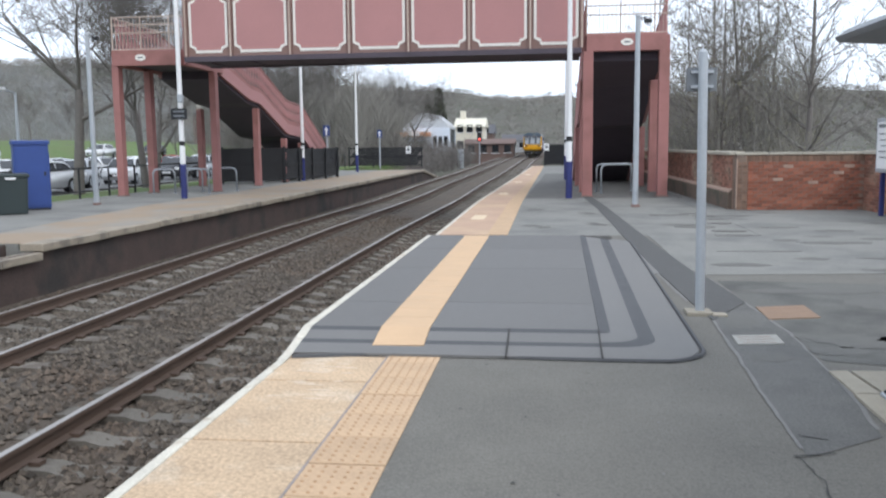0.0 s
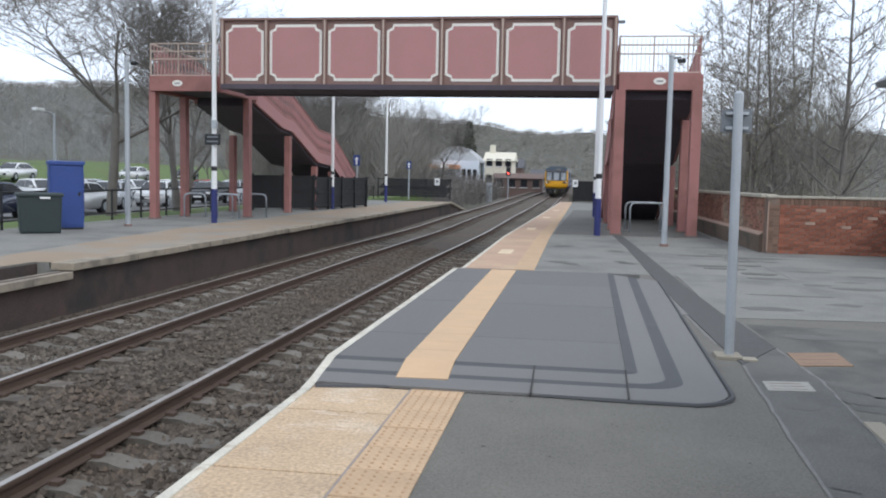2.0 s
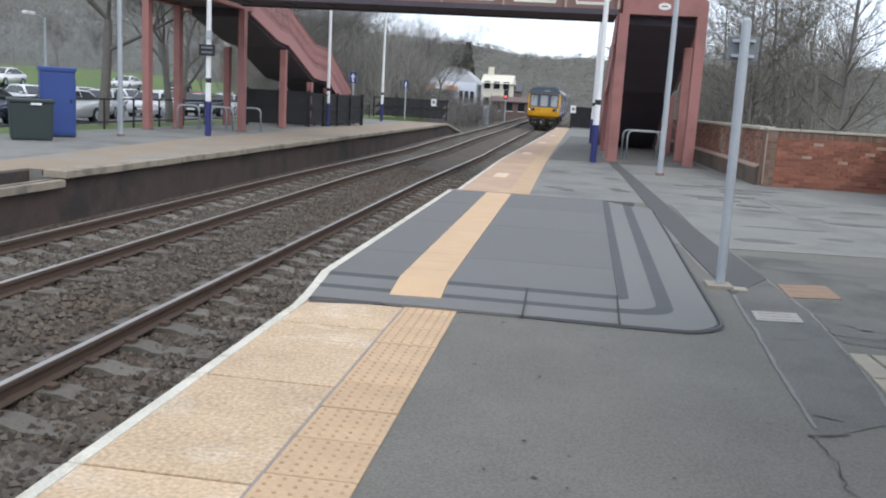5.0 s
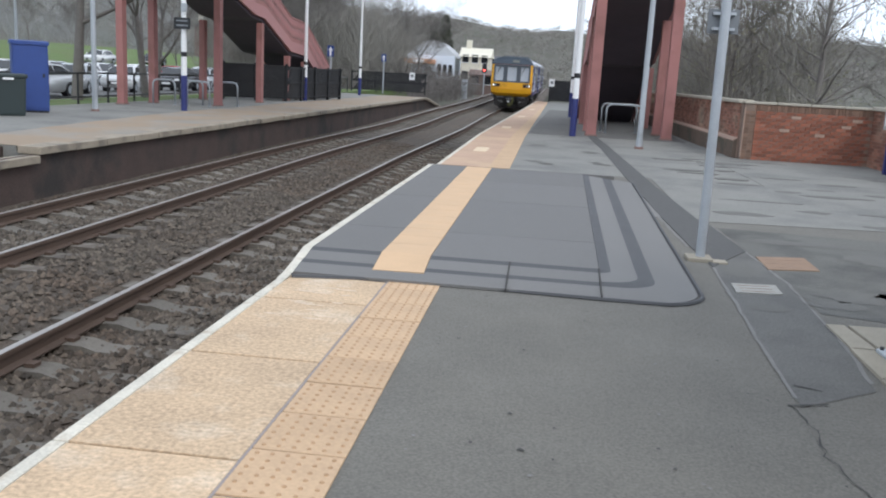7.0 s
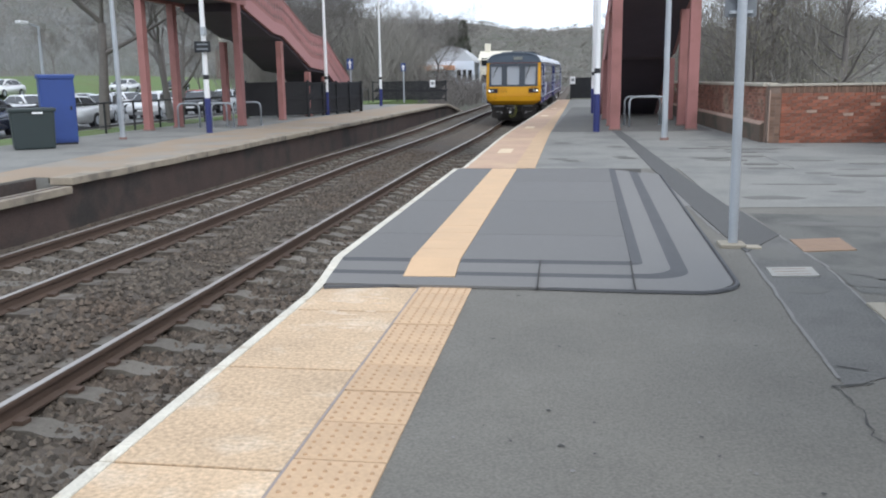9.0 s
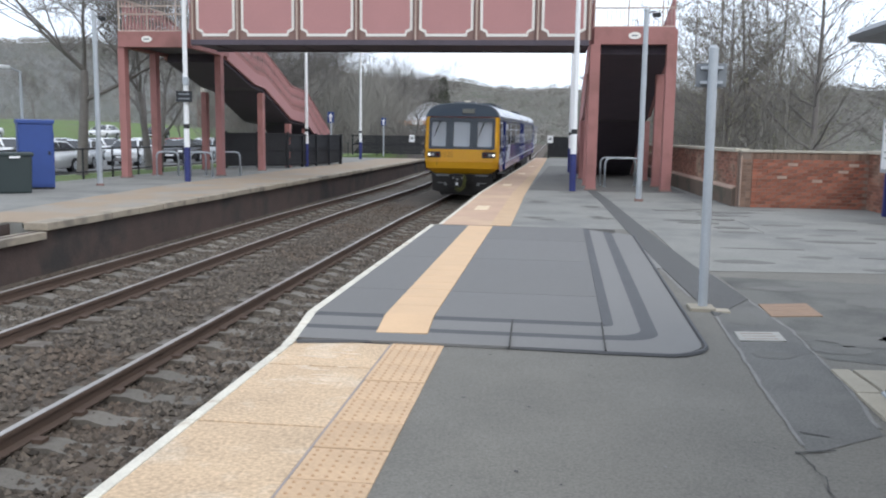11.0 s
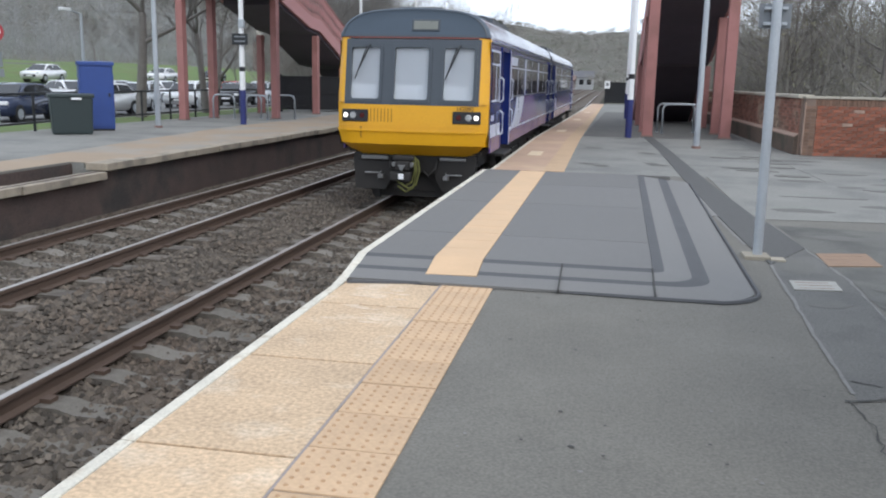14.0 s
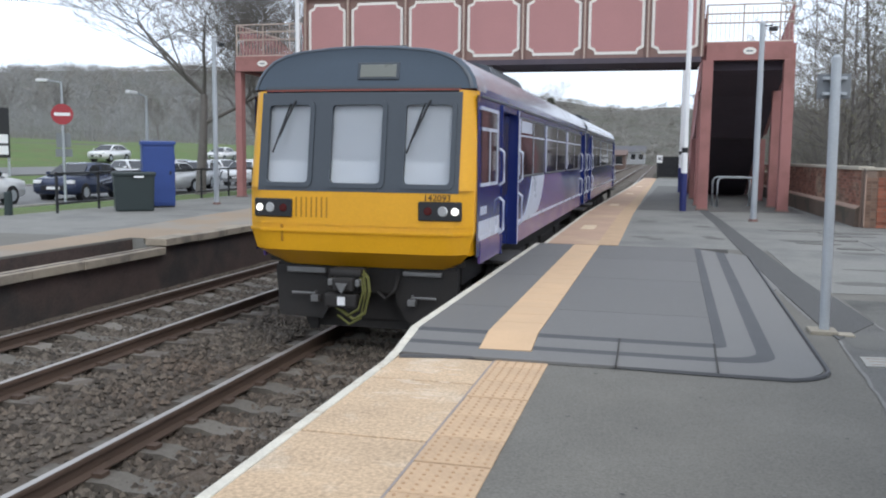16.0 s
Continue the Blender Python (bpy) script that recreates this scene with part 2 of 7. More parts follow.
def pipe(points, r, seg=8):
    """A round bar bent through the points."""
    bm = bmesh.new()
    pts = [Vector(p) for p in points]
    rings = []
    for i, p in enumerate(pts):
        d = ((pts[min(i + 1, len(pts) - 1)] - p).normalized() + (p - pts[max(i - 1, 0)]).normalized())
        q = d.to_track_quat("Z", "Y")
        rings.append([bm.verts.new(p + q @ Vector((r * math.cos(a * math.tau / seg), r * math.sin(a * math.tau / seg), 0))) for a in range(seg)])
    for u, v in zip(rings, rings[1:]):
        for k in range(seg):
            bm.faces.new((u[k], u[(k + 1) % seg], v[(k + 1) % seg], v[k]))
    bm.faces.new(rings[0][::-1])
    bm.faces.new(rings[-1])
    return bm


def prism(poly, axis, a, b):
    """A polygon of two coordinates pushed from a to b along the axis ("x": poly is (y, z); "y": (x, z); "z": (x, y))."""
    bm = bmesh.new()

    def at(p, h):
        return {"x": (h, *p), "y": (p[0], h, p[1]), "z": (*p, h)}[axis]
    lo, hi = [bm.verts.new(at(p, a)) for p in poly], [bm.verts.new(at(p, b)) for p in poly]
    bm.faces.new(lo)
    bm.faces.new(hi[::-1])
    for i in range(len(poly)):
        j = (i + 1) % len(poly)
        bm.faces.new((lo[j], lo[i], hi[i], hi[j]))
    bmesh.ops.recalc_face_normals(bm, faces=bm.faces)
    return bm


def mesh_of(name, bm, material, smooth=False):
    me = bpy.data.meshes.new(name)
    bm.normal_update()
    bm.to_mesh(me)
    bm.free()
    me.materials.append(material)
    if smooth:
        for p in me.polygons:
            p.use_smooth = True
    return me


def part(name, bm, material, parent, label="", smooth=False, at=None):
    ob = new(name, mesh_of(name, bm, material, smooth))
    ob.parent = parent
    if at is not None:
        ob.matrix_basis = at
    if label:
        tagged(ob, label)
    return ob


def thing(name, label, category, at=None, group="", kind=""):
    ob = new(name)
    ob.empty_display_size = 0.2
    if at is not None:
        ob.matrix_basis = at
    return tagged(ob, label, category, group, kind)


def solid(name, bm, material, label, category, group="", kind="", smooth=False, at=None):
    ob = new(name, mesh_of(name, bm, material, smooth))
    if at is not None:
        ob.matrix_basis = at
    return tagged(ob, label, category, group, kind)


def piece(name, me, parent, m):
    ob = new(name, me)
    ob.parent = parent
    ob.matrix_basis = m
    return ob


# levels: platform top 0, rail top RAIL
RAIL = -0.80
EDGE = -1.97
TRACK_1, TRACK_2 = -3.46, -6.86
OPP = -8.32


def bend(y):
    """The line drifts to the right and climbs a little down the track: shift in x and z at y."""
    dx = float(np.interp(y, [24, 32, 40, 50, 62, 85, 107, 135, 330], [0, 0.16, 0.33, 0.53, 0.74, 0.95, 1.08, 1.26, 2.4]))
    dz = float(np.interp(y, [38, 50, 64, 85, 107, 135, 330], [0, 0.18, 0.27, 0.42, 0.56, 0.66, 1.3]))
    return dx, dz


def sweep(poly, ys, rise=True, follow=(1, 1, 1, 1)):
    """An (x, z) outline carried along the line through the stations ys."""
    bm = bmesh.new()
    rings = []
    for y in ys:
        dx, dz = bend(y)
        rings.append([bm.verts.new((x + dx * follow[i % 4], y, z + (dz if rise else 0.0))) for i, (x, z) in enumerate(poly)])
    n = len(poly)
    for a, b in zip(rings, rings[1:]):
        for k in range(n):
            bm.faces.new((a[k], a[(k + 1) % n], b[(k + 1) % n], b[k]))
    bm.faces.new(rings[0])
    bm.faces.new(rings[-1][::-1])
    bmesh.ops.recalc_face_normals(bm, faces=bm.faces)
    return bm


def rect(x0, x1, z0, z1):
    return [(x0, z0), (x1, z0), (x1, z1), (x0, z1)]


STATIONS = [-12, 0, 12, 24] + list(range(28, 140, 4)) + [150, 180, 220, 270, 330]
FAR_PLATFORM = [15.0, 20, 24, 28, 32, 36, 40, 45, 50, 55, 60, 66.4]


# ---- the ground: one sheet to the horizon ----
def smooth01(a, b, v):
    t = min(1.0, max(0.0, (v - a) / (b - a)))
    return t * t * (3 - 2 * t)


def ground_z(x, y):
    z = -1.12
    z += 0.72 * smooth01(-14.8, -16.2, x)
    z += 0.75 * smooth01(4.5, 8.0, x) * (1 - smooth01(60, 90, y) * 0.5)
    z += 3.0 * smooth01(-34, -66, x)
    far = smooth01(150, 620, y) * smooth01(-700, -120, x * 0.6 + 60)
    z += far * (33 + 8 * noise.noise((x * 0.006, y * 0.006, 1.3)) + 5 * noise.noise((x * 0.02, y * 0.02, 4.0)))
    z += smooth01(-60, -260, x) * 20 * smooth01(-150, 40, y)
    z += 0.25 * noise.noise((x * 0.05, y * 0.05, 0)) * smooth01(25, 60, abs(x) + max(0, y - 90))
    return z


def ground_sheet():
    xs = [-3000, -1600, -900, -600, -450, -390] + list(range(-340, -80, 20)) + [-80, -70, -60, -48, -40, -34, -29, -25, -21.5, -18.5, -17, -16.2, -15.5, -14.8, -12,
          -8, -3, 0, 3, 4.5, 5.5, 6.5, 8, 12, 18, 26, 36, 50] + list(range(70, 250, 20)) + [280, 330, 450, 600, 900, 1600, 3000]
    ys = [-3000, -900, -300, -120, -60, -30, -15, 0, 10, 20, 30, 40, 50, 60, 75, 90, 110, 135] + list(range(150, 700, 16)) + [720, 800, 1000, 1400, 3000]
    bm = bmesh.new()
    g = [[bm.verts.new((x, y, ground_z(x, y))) for x in xs] for y in ys]
    for r0, r1 in zip(g, g[1:]):
        for i in range(len(xs) - 1):
            bm.faces.new((r0[i], r0[i + 1], r1[i + 1], r1[i]))
    return solid("ground", bm, M["ground"], "rough brown and green earth reaching wooded hills", "ground", kind="structure", smooth=True)


ground_sheet()


# ---- tracks ----
def lift(x):
    """The far track lies 85 mm above the near one."""
    return 0.085 * smooth01(-4.7, -5.7, x)


def ballast_bed():
    bm = bmesh.new()
    xs = np.linspace(OPP - 0.25, EDGE + 0.25, 26)
    ys = np.concatenate([np.arange(-12, 40, 0.3), np.arange(40, 330, 3.0)])
    rows = []
    for y in ys:
        row = []
        dx, dz = bend(y)
        for x in xs:
            near = min(abs(x - TRACK_1), abs(x - TRACK_2))
            z = RAIL - 0.218 + lift(x) + (0.06 if near > 1.2 else 0.0) + 0.035 * noise.noise((x * 2.2, y * 2.2, 0)) + 0.02 * noise.noise((x * 7, y * 7, 3))
            row.append(bm.verts.new((x + dx, y, z + dz)))
        rows.append(row)
    for a, b in zip(rows, rows[1:]):
        for i in range(len(xs) - 1):
            bm.faces.new((a[i], a[i + 1], b[i + 1], b[i]))
    return solid("ballast", bm, M["ballast"], "brown grey crushed stone ballast between the platforms", "ballast", kind="stuff", smooth=True)


def loose_stones(count, y0, y1, seed):
    rng = np.random.default_rng(seed)
    u = rng.random(count)
    y = y0 + (y1 - y0) * u ** 1.6
    x = rng.uniform(OPP + 0.05, EDGE - 0.6, count)
    r = rng.uniform(0.022, 0.05, count)
    z = np.array([RAIL - 0.218 + (0.06 if min(abs(a - TRACK_1), abs(a - TRACK_2)) > 1.2 else 0.0)
                  + lift(a) + 0.035 * noise.noise((a * 2.2, b * 2.2, 0)) for a, b in zip(x, y)]) + r * 0.3
    base = np.array([(1, 0, 0), (0, 1, 0), (-1, 0, 0), (0, -1, 0), (0, 0, 1)], float)
    jit = rng.uniform(0.6, 1.25, (count, 5, 3))
    ang = rng.uniform(0, math.tau, count)
    c, s = np.cos(ang), np.sin(ang)
    v = base[None] * jit * r[:, None, None]
    vx = v[..., 0] * c[:, None] - v[..., 1] * s[:, None]
    vy = v[..., 0] * s[:, None] + v[..., 1] * c[:, None]
    vz = v[..., 2] * 0.85
    co = np.stack([vx + x[:, None], vy + y[:, None], vz + z[:, None]], -1).reshape(-1, 3)
    f = np.array([(0, 1, 4), (1, 2, 4), (2, 3, 4), (3, 0, 4)])
    faces = (f[None] + 5 * np.arange(count)[:, None, None]).reshape(-1, 3)
    me = bpy.data.meshes.new("loose_stones")
    me.from_pydata(co.tolist(), [], faces.tolist())
    me.materials.append(M["stone"])
    ob = new("loose_ballast", me)
    return tagged(ob, "loose angular ballast stones, brown and grey", "ballast", kind="stuff")


def rail_profile(cx):
    p = [(-0.07, 0), (0.07, 0), (0.07, 0.012), (0.012, 0.03), (0.012, 0.105), (0.036, 0.118), (0.036, 0.15), (0.028, 0.158),
         (-0.028, 0.158), (-0.036, 0.15), (-0.036, 0.118), (-0.012, 0.105), (-0.012, 0.03), (-0.07, 0.012)]
    return [(cx + a, RAIL + lift(cx) - 0.158 + b) for a, b in p]


def build_rail(cx):
    rail = thing("rail", "rusty steel rail with a polished running top", "rail", group="rails", kind="structure")
    part("rail_web", sweep(rail_profile(cx), STATIONS), M["rail_side"], rail)
    part("running_surface", sweep(rect(cx - 0.030, cx + 0.030, RAIL + lift(cx), RAIL + lift(cx) + 0.003), STATIONS), M["rail_top"], rail, "shiny worn running band")


def build_sleepers():
    poly = [(-1.25, 0), (1.25, 0), (1.25, 0.16), (1.2, 0.2), (0.5, 0.2), (0.35, 0.16), (-0.35, 0.16), (-0.5, 0.2), (-1.2, 0.2), (-1.25, 0.16)]
    me = mesh_of("sleeper", prism(poly, "y", -0.13, 0.13), M["sleeper"])
    clip = bmesh.new()
    for s in (-1, 1):
        for o in (-0.11, 0.11):
            bx(clip, s * 0.753 + o - 0.045, s * 0.753 + o + 0.045, -0.05, 0.05, 0.2, 0.235)
    mc = mesh_of("rail_clips", clip, M["rail_side"])
    rng = random.Random(4)
    for cx in (TRACK_1, TRACK_2):
        bed = thing("track_sleepers", "weathered concrete sleepers in ballast", "sleepers", kind="structure")
        for i in range(130):
            dx, dz = bend(-6 + i * 0.68)
            m = pose(cx + dx + rng.uniform(-0.03, 0.03), -6 + i * 0.68, RAIL + lift(cx) + dz - 0.158 - 0.2 + rng.uniform(-0.008, 0.004), 0, 0, rng.uniform(-0.6, 0.6))
            piece("sleeper", me, bed, m)
            if i < 70:
                piece("rail_clips", mc, bed, m)


ballast_bed()
loose_stones(42000, 2.5, 30, 3)
for cx in (TRACK_1, TRACK_2):
    for s in (-0.753, 0.753):
        build_rail(cx + s)
build_sleepers()


# ---- near platform ----
def near_platform():
    body = prism([(EDGE + 0.14, -1.3), (EDGE + 0.14, -0.12), (-1.19, -0.12), (-1.19, -0.004), (40, -0.004), (40, -1.3)], "y", -14, 15.0)
    solid("platform", body, M["asphalt"], "dark grey asphalt station platform", "platform", kind="structure")
    body = sweep([(EDGE + 0.14, -1.3), (EDGE + 0.14, -0.12), (-1.90, -0.12), (-1.90, -0.012), (5.0, -0.012), (5.0, -1.3)], FAR_PLATFORM, False)
    solid("platform_far", body, M["asphalt_pale"], "pale worn asphalt platform stretch", "platform", kind="structure")
    solid("pavement", sweep(rect(-1.0, 3.8, -0.01, -0.002), FAR_PLATFORM, False), M["asphalt_pale"], "pale grey asphalt of the platform beyond the ramp", "pavement", kind="structure")
    solid("pavement_under_bridge", prism([(-0.66, 25.7), (3.9, 25.7), (3.9, 48), (-0.1, 48)], "z", -0.004, 0.003), M["asphalt_mid"], "darker, browner asphalt under and beyond the footbridge", "pavement", kind="structure")
    solid("forecourt", prism([(1.72, 10.4), (9.5, 11.2), (9.5, 24.5), (3.6, 24.5), (3.6, 15.0), (1.72, 15.0)], "z", -0.002, 0.003), M["asphalt_pale"],
          "pale resurfaced asphalt beside the brick wall", "pavement", kind="structure")
    face = prism([(EDGE + 0.10, -1.3), (EDGE + 0.14, -1.3), (EDGE + 0.14, -0.12), (EDGE + 0.10, -0.12)], "y", -14, 24)
    solid("platform_wall", face, M["face"], "dark brick face below the platform edge", "wall", kind="structure")


def edge_slabs():
    edge = thing("platform_edge", "tan coping slabs with a worn white edge line", "platform edge", kind="structure")
    joints = [-4.9, -3.75, -2.6, -1.45, -0.3, 0.85, 1.97, 3.08, 4.29, 5.48, 6.17]
    for a, b in zip(joints, joints[1:]):
        me = mesh_of("coping_slab", box(-1.90, -1.186, a + 0.009, b - 0.009, -0.11, 0.0, 0.006), M["tan_slab"])
        piece("coping_slab", me, edge, Matrix())
        piece("edge_line", mesh_of("edge_line", box(EDGE, -1.902, a + 0.003, b - 0.003, -0.118, 0.002, 0.012), M["white_line"]), edge, Matrix())
    bm = sweep(rect(EDGE, -1.902, -0.118, 0.002), FAR_PLATFORM, False)
    part("edge_line", bm, M["white_line"], edge, "worn white edge line")
    part("surface_band", sweep(rect(-1.90, -1.0, -0.05, 0.003), FAR_PLATFORM, False, (1, 0.85, 0.85, 1)), M["tan_far"], edge, "reddish tan platform edge surfacing")
    part("tactile_band", sweep(rect(-1.05, -0.69, -0.05, 0.006), FAR_PLATFORM, False, (0.9, 0.54, 0.54, 0.9)), M["tactile"], edge, "paler tan tactile band")
    rng = random.Random(31)
    for k in range(24):
        x, y, w = rng.uniform(-1.72, -1.36), rng.uniform(5.0, 6.0), rng.uniform(0.03, 0.10)
        poly = [(x + w * math.cos(t * math.tau / 10) * rng.uniform(0.6, 1.2), y + 0.016 * math.sin(t * math.tau / 10) * rng.uniform(0.4, 1.4)) for t in range(10)]
        part("scuff", prism(poly, "z", -0.004, 0.0012 + 0.0001 * k), M["scuff"], edge, "pale scuffed patch")
    for y in (18.2, 27.5, 36.5, 46):
        part("pale_patch", box(-1.62 + bend(y)[0], -1.34 + bend(y)[0], y, y + 1.1, 0.0, 0.006), M["chip"], edge, "worn pale rectangle")


def blister_tile(size=0.388):
    bm = box(-size / 2, size / 2, -size / 2, size / 2, -0.05, 0.0, 0.004)
    for i in range(6):
        for j in range(6):
            x, y = (i - 2.5) * 0.0635, (j - 2.5) * 0.0635
            bmesh.ops.create_cone(bm, cap_ends=True, segments=8, radius1=0.0105, radius2=0.006, depth=0.006, matrix=Matrix.Translation((x, y, 0.003)))
    me = mesh_of("tactile_tile", bm, M["tactile"])
    me.materials.append(M["blister"])
    for p in me.polygons:
        if p.center.z > 0.0015:
            p.material_index = 1
    return me


def tactile_strip():
    solid("paving_bed", box(-1.172, -0.785, -4.9, 6.19, -0.1, -0.012), M["crack"], "dark bed under the tactile tiles", "paving", kind="structure")
    solid("mortar_joint", box(-1.185, -1.1725, -4.9, 6.19, -0.1, -0.001), M["pale_mortar"], "pale mortar joint beside the coping slabs", "paving", kind="structure")
    strip = thing("tactile_paving", "tan blistered tactile paving strip beside coping slabs", "tactile paving", kind="structure")
    me = blister_tile()
    y, k = 6.19, 0
    while y > -4.8:
        piece("tactile_tile", me, strip, pose(-0.975, y, 0.002 + 0.0015 * (k % 3)))
        y -= 0.4
        k += 1


def hump():
    """Rubber ramp: flat top HZ, chamfered front and outer side, rounded corner."""
    HZ = 0.11
    h = thing("platform_ramp", "grey rubber raised platform hump with tan tactile stripe", "platform hump")
    x0, xf, xb = -1.90, 0.402, 0.518
    sl, sr = -1.325, -0.93
    ya, yb, yc, yd = 6.14, 6.72, 13.85, 14.85

    def top(poly, z0, z1s, name, material, label=""):
        bm = bmesh.new()
        lo = [bm.verts.new((p[0], p[1], z0)) for p in poly]
        hi = [bm.verts.new((p[0], p[1], z)) for p, z in zip(poly, z1s)]
        bm.faces.new(lo[::-1])
        bm.faces.new(hi)
        for i in range(len(poly)):
            j = (i + 1) % len(poly)
            bm.faces.new((lo[i], lo[j], hi[j], hi[i]))
        bmesh.ops.recalc_face_normals(bm, faces=bm.faces)
        return part(name, bm, material, h, label)

    xr_at = lambda y: xf + (xb - xf) * (y - yb) / (yc - yb)
    ys = [yb, 7.85, 10.1, 12.1, yc]
    for a, b in zip(ys, ys[1:]):
        top([(x0, a + 0.004), (sl - 0.004, a + 0.004), (sl - 0.004, b - 0.004), (x0, b - 0.004)], 0.0, [HZ] * 4, "deck_panel", M["hump"])
        top([(sr + 0.004, a + 0.004), (xr_at(a), a + 0.004), (xr_at(b), b - 0.004), (sr + 0.004, b - 0.004)], 0.0, [HZ] * 4, "deck_panel", M["hump"])
    for i in range(18):
        a, b = yb + (yc - yb) * i / 18, yb + (yc - yb) * (i + 1) / 18
        top([(sl, a + 0.003), (sr, a + 0.003), (sr, b - 0.003), (sl, b - 0.003)], 0.0, [HZ + 0.003] * 4, "tactile_panel", M["hump_tan"], "tan tactile panel")
    top([(sl, 6.33), (sr, 6.36), (sr, yb - 0.003), (sl, yb - 0.003)], 0.0, [0.05, 0.05, HZ + 0.004, HZ + 0.004], "tactile_panel", M["hump_tan"], "tan tactile panel on the slope")
    z_at = lambda y: 0.014 + (HZ - 0.014) * max(0.0, min(1.0, (y - ya) / (yb - ya)))

    def band(xa, xb_, a, b, material, name):
        top([(xa, a), (xb_, a), (xb_, b), (xa, b)], 0.0, [z_at(a), z_at(a), z_at(b), z_at(b)], name, material)
    for xa, xe in ((x0, sl - 0.004), (sr + 0.004, -0.30), (-0.292, 0.398)):
        band(xa, xe, 6.18, 6.375, M["hump_light"], "slope_panel")
        band(xa, xe, 6.375, 6.45, M["hump_dark"], "dark_strip")
        band(xa, xe, 6.45, 6.64, M["hump_light"], "slope_panel")
        band(xa, xe, 6.64, yb, M["hump_dark"], "dark_strip")
    band(sl - 0.004, sr + 0.004, 6.18, 6.335, M["hump_light"], "slope_panel")

    def outline(d):
        """Edge line at inset d from the outer rim."""
        xo = 1.16 - d
        r = max(0.02, min(0.40 - d * 0.35, xo - 0.40))
        yo = 6.15 + float(np.interp(d, [0, 0.33, 0.46, 0.665, 0.755], [0, 0.22, 0.304, 0.486, 0.562]))
        pts = [(xo - r + r * math.cos(radians(-90 + 15 * k)), yo + r + r * math.sin(radians(-90 + 15 * k))) for k in range(7)]
        pts.append((xo + 0.155 - d * 0.05, yc + 0.12))
        return pts
    zs = lambda d: 0.014 + (HZ - 0.014) * min(1.0, d / 0.755)
    for d0, d1, material, name in ((0.02, 0.33, "hump_light", "side_panel"), (0.33, 0.46, "hump_dark", "dark_strip"), (0.46, 0.665, "hump_light", "side_panel"), (0.665, 0.755, "hump_dark", "dark_strip")):
        o, i = [(0.40, outline(d0)[0][1])] + outline(d0), [(0.40, outline(d1)[0][1])] + outline(d1)
        bm = bmesh.new()
        vo, vi = [bm.verts.new((*p, zs(d0))) for p in o], [bm.verts.new((*p, zs(d1))) for p in i]
        bo, bi = [bm.verts.new((*p, 0)) for p in o], [bm.verts.new((*p, 0)) for p in i]
        for k in range(len(o) - 1):
            bm.faces.new((vo[k], vo[k + 1], vi[k + 1], vi[k]))
            bm.faces.new((bo[k], bo[k + 1], vo[k + 1], vo[k]))
            bm.faces.new((vi[k], vi[k + 1], bi[k + 1], bi[k]))
        part(name, bm, M[material], h)
    rim = [(x0 + 0.02, 6.08), (-1.31, 6.20), (-0.76, 6.22), (0.41, 6.16)] + [(p[0] + 0.012, p[1]) for p in outline(0.0)[1:]]
    part("rim", pipe([(x, y, 0.004) for x, y in rim], 0.019, 6), M["hump_dark"], h, "black rubber foot rim")
    for xs in (-0.296, 0.402):
        part("joint", prism([(6.16, 0.0), (6.16, 0.03), (yb, HZ + 0.004), (yb, 0.0)], "x", xs - 0.006, xs + 0.006), M["crack"], h)
    # end slope and white lip on the track side
    top([(x0, yc), (xb + 0.5, yc), (xb + 0.5, yd), (x0, yd)], 0.0, [HZ, HZ, 0.012, 0.012], "end_slope", M["hump"])
    lip = bmesh.new()
    prof = [(6.0, 0.003), (6.2, 0.02), (6.45, 0.062), (6.7, HZ), (yc, HZ), (15.0, 0.003)]
    xo = [EDGE, EDGE, EDGE + 0.0, EDGE + 0.0, EDGE + 0.02, EDGE + 0.0]
    t0 = [lip.verts.new((x, y, z)) for x, (y, z) in zip(xo, prof)]
    t1 = [lip.verts.new((x + 0.075, y, z + 0.003)) for x, (y, z) in zip(xo, prof)]
    b0 = [lip.verts.new((x, y, -0.118)) for x, (y, z) in zip(xo, prof)]
    for k in range(5):
        lip.faces.new((t0[k], t1[k], t1[k + 1], t0[k + 1]))
        lip.faces.new((b0[k], t0[k], t0[k + 1], b0[k + 1]))
    part("white_lip", lip, M["white_line"], h, "worn white edge line over the hump")
    part("base", box(-1.93, xb, 6.2, yd, -0.11, 0.004), M["hump_dark"], h)


near_platform()
edge_slabs()
tactile_strip()
hump()


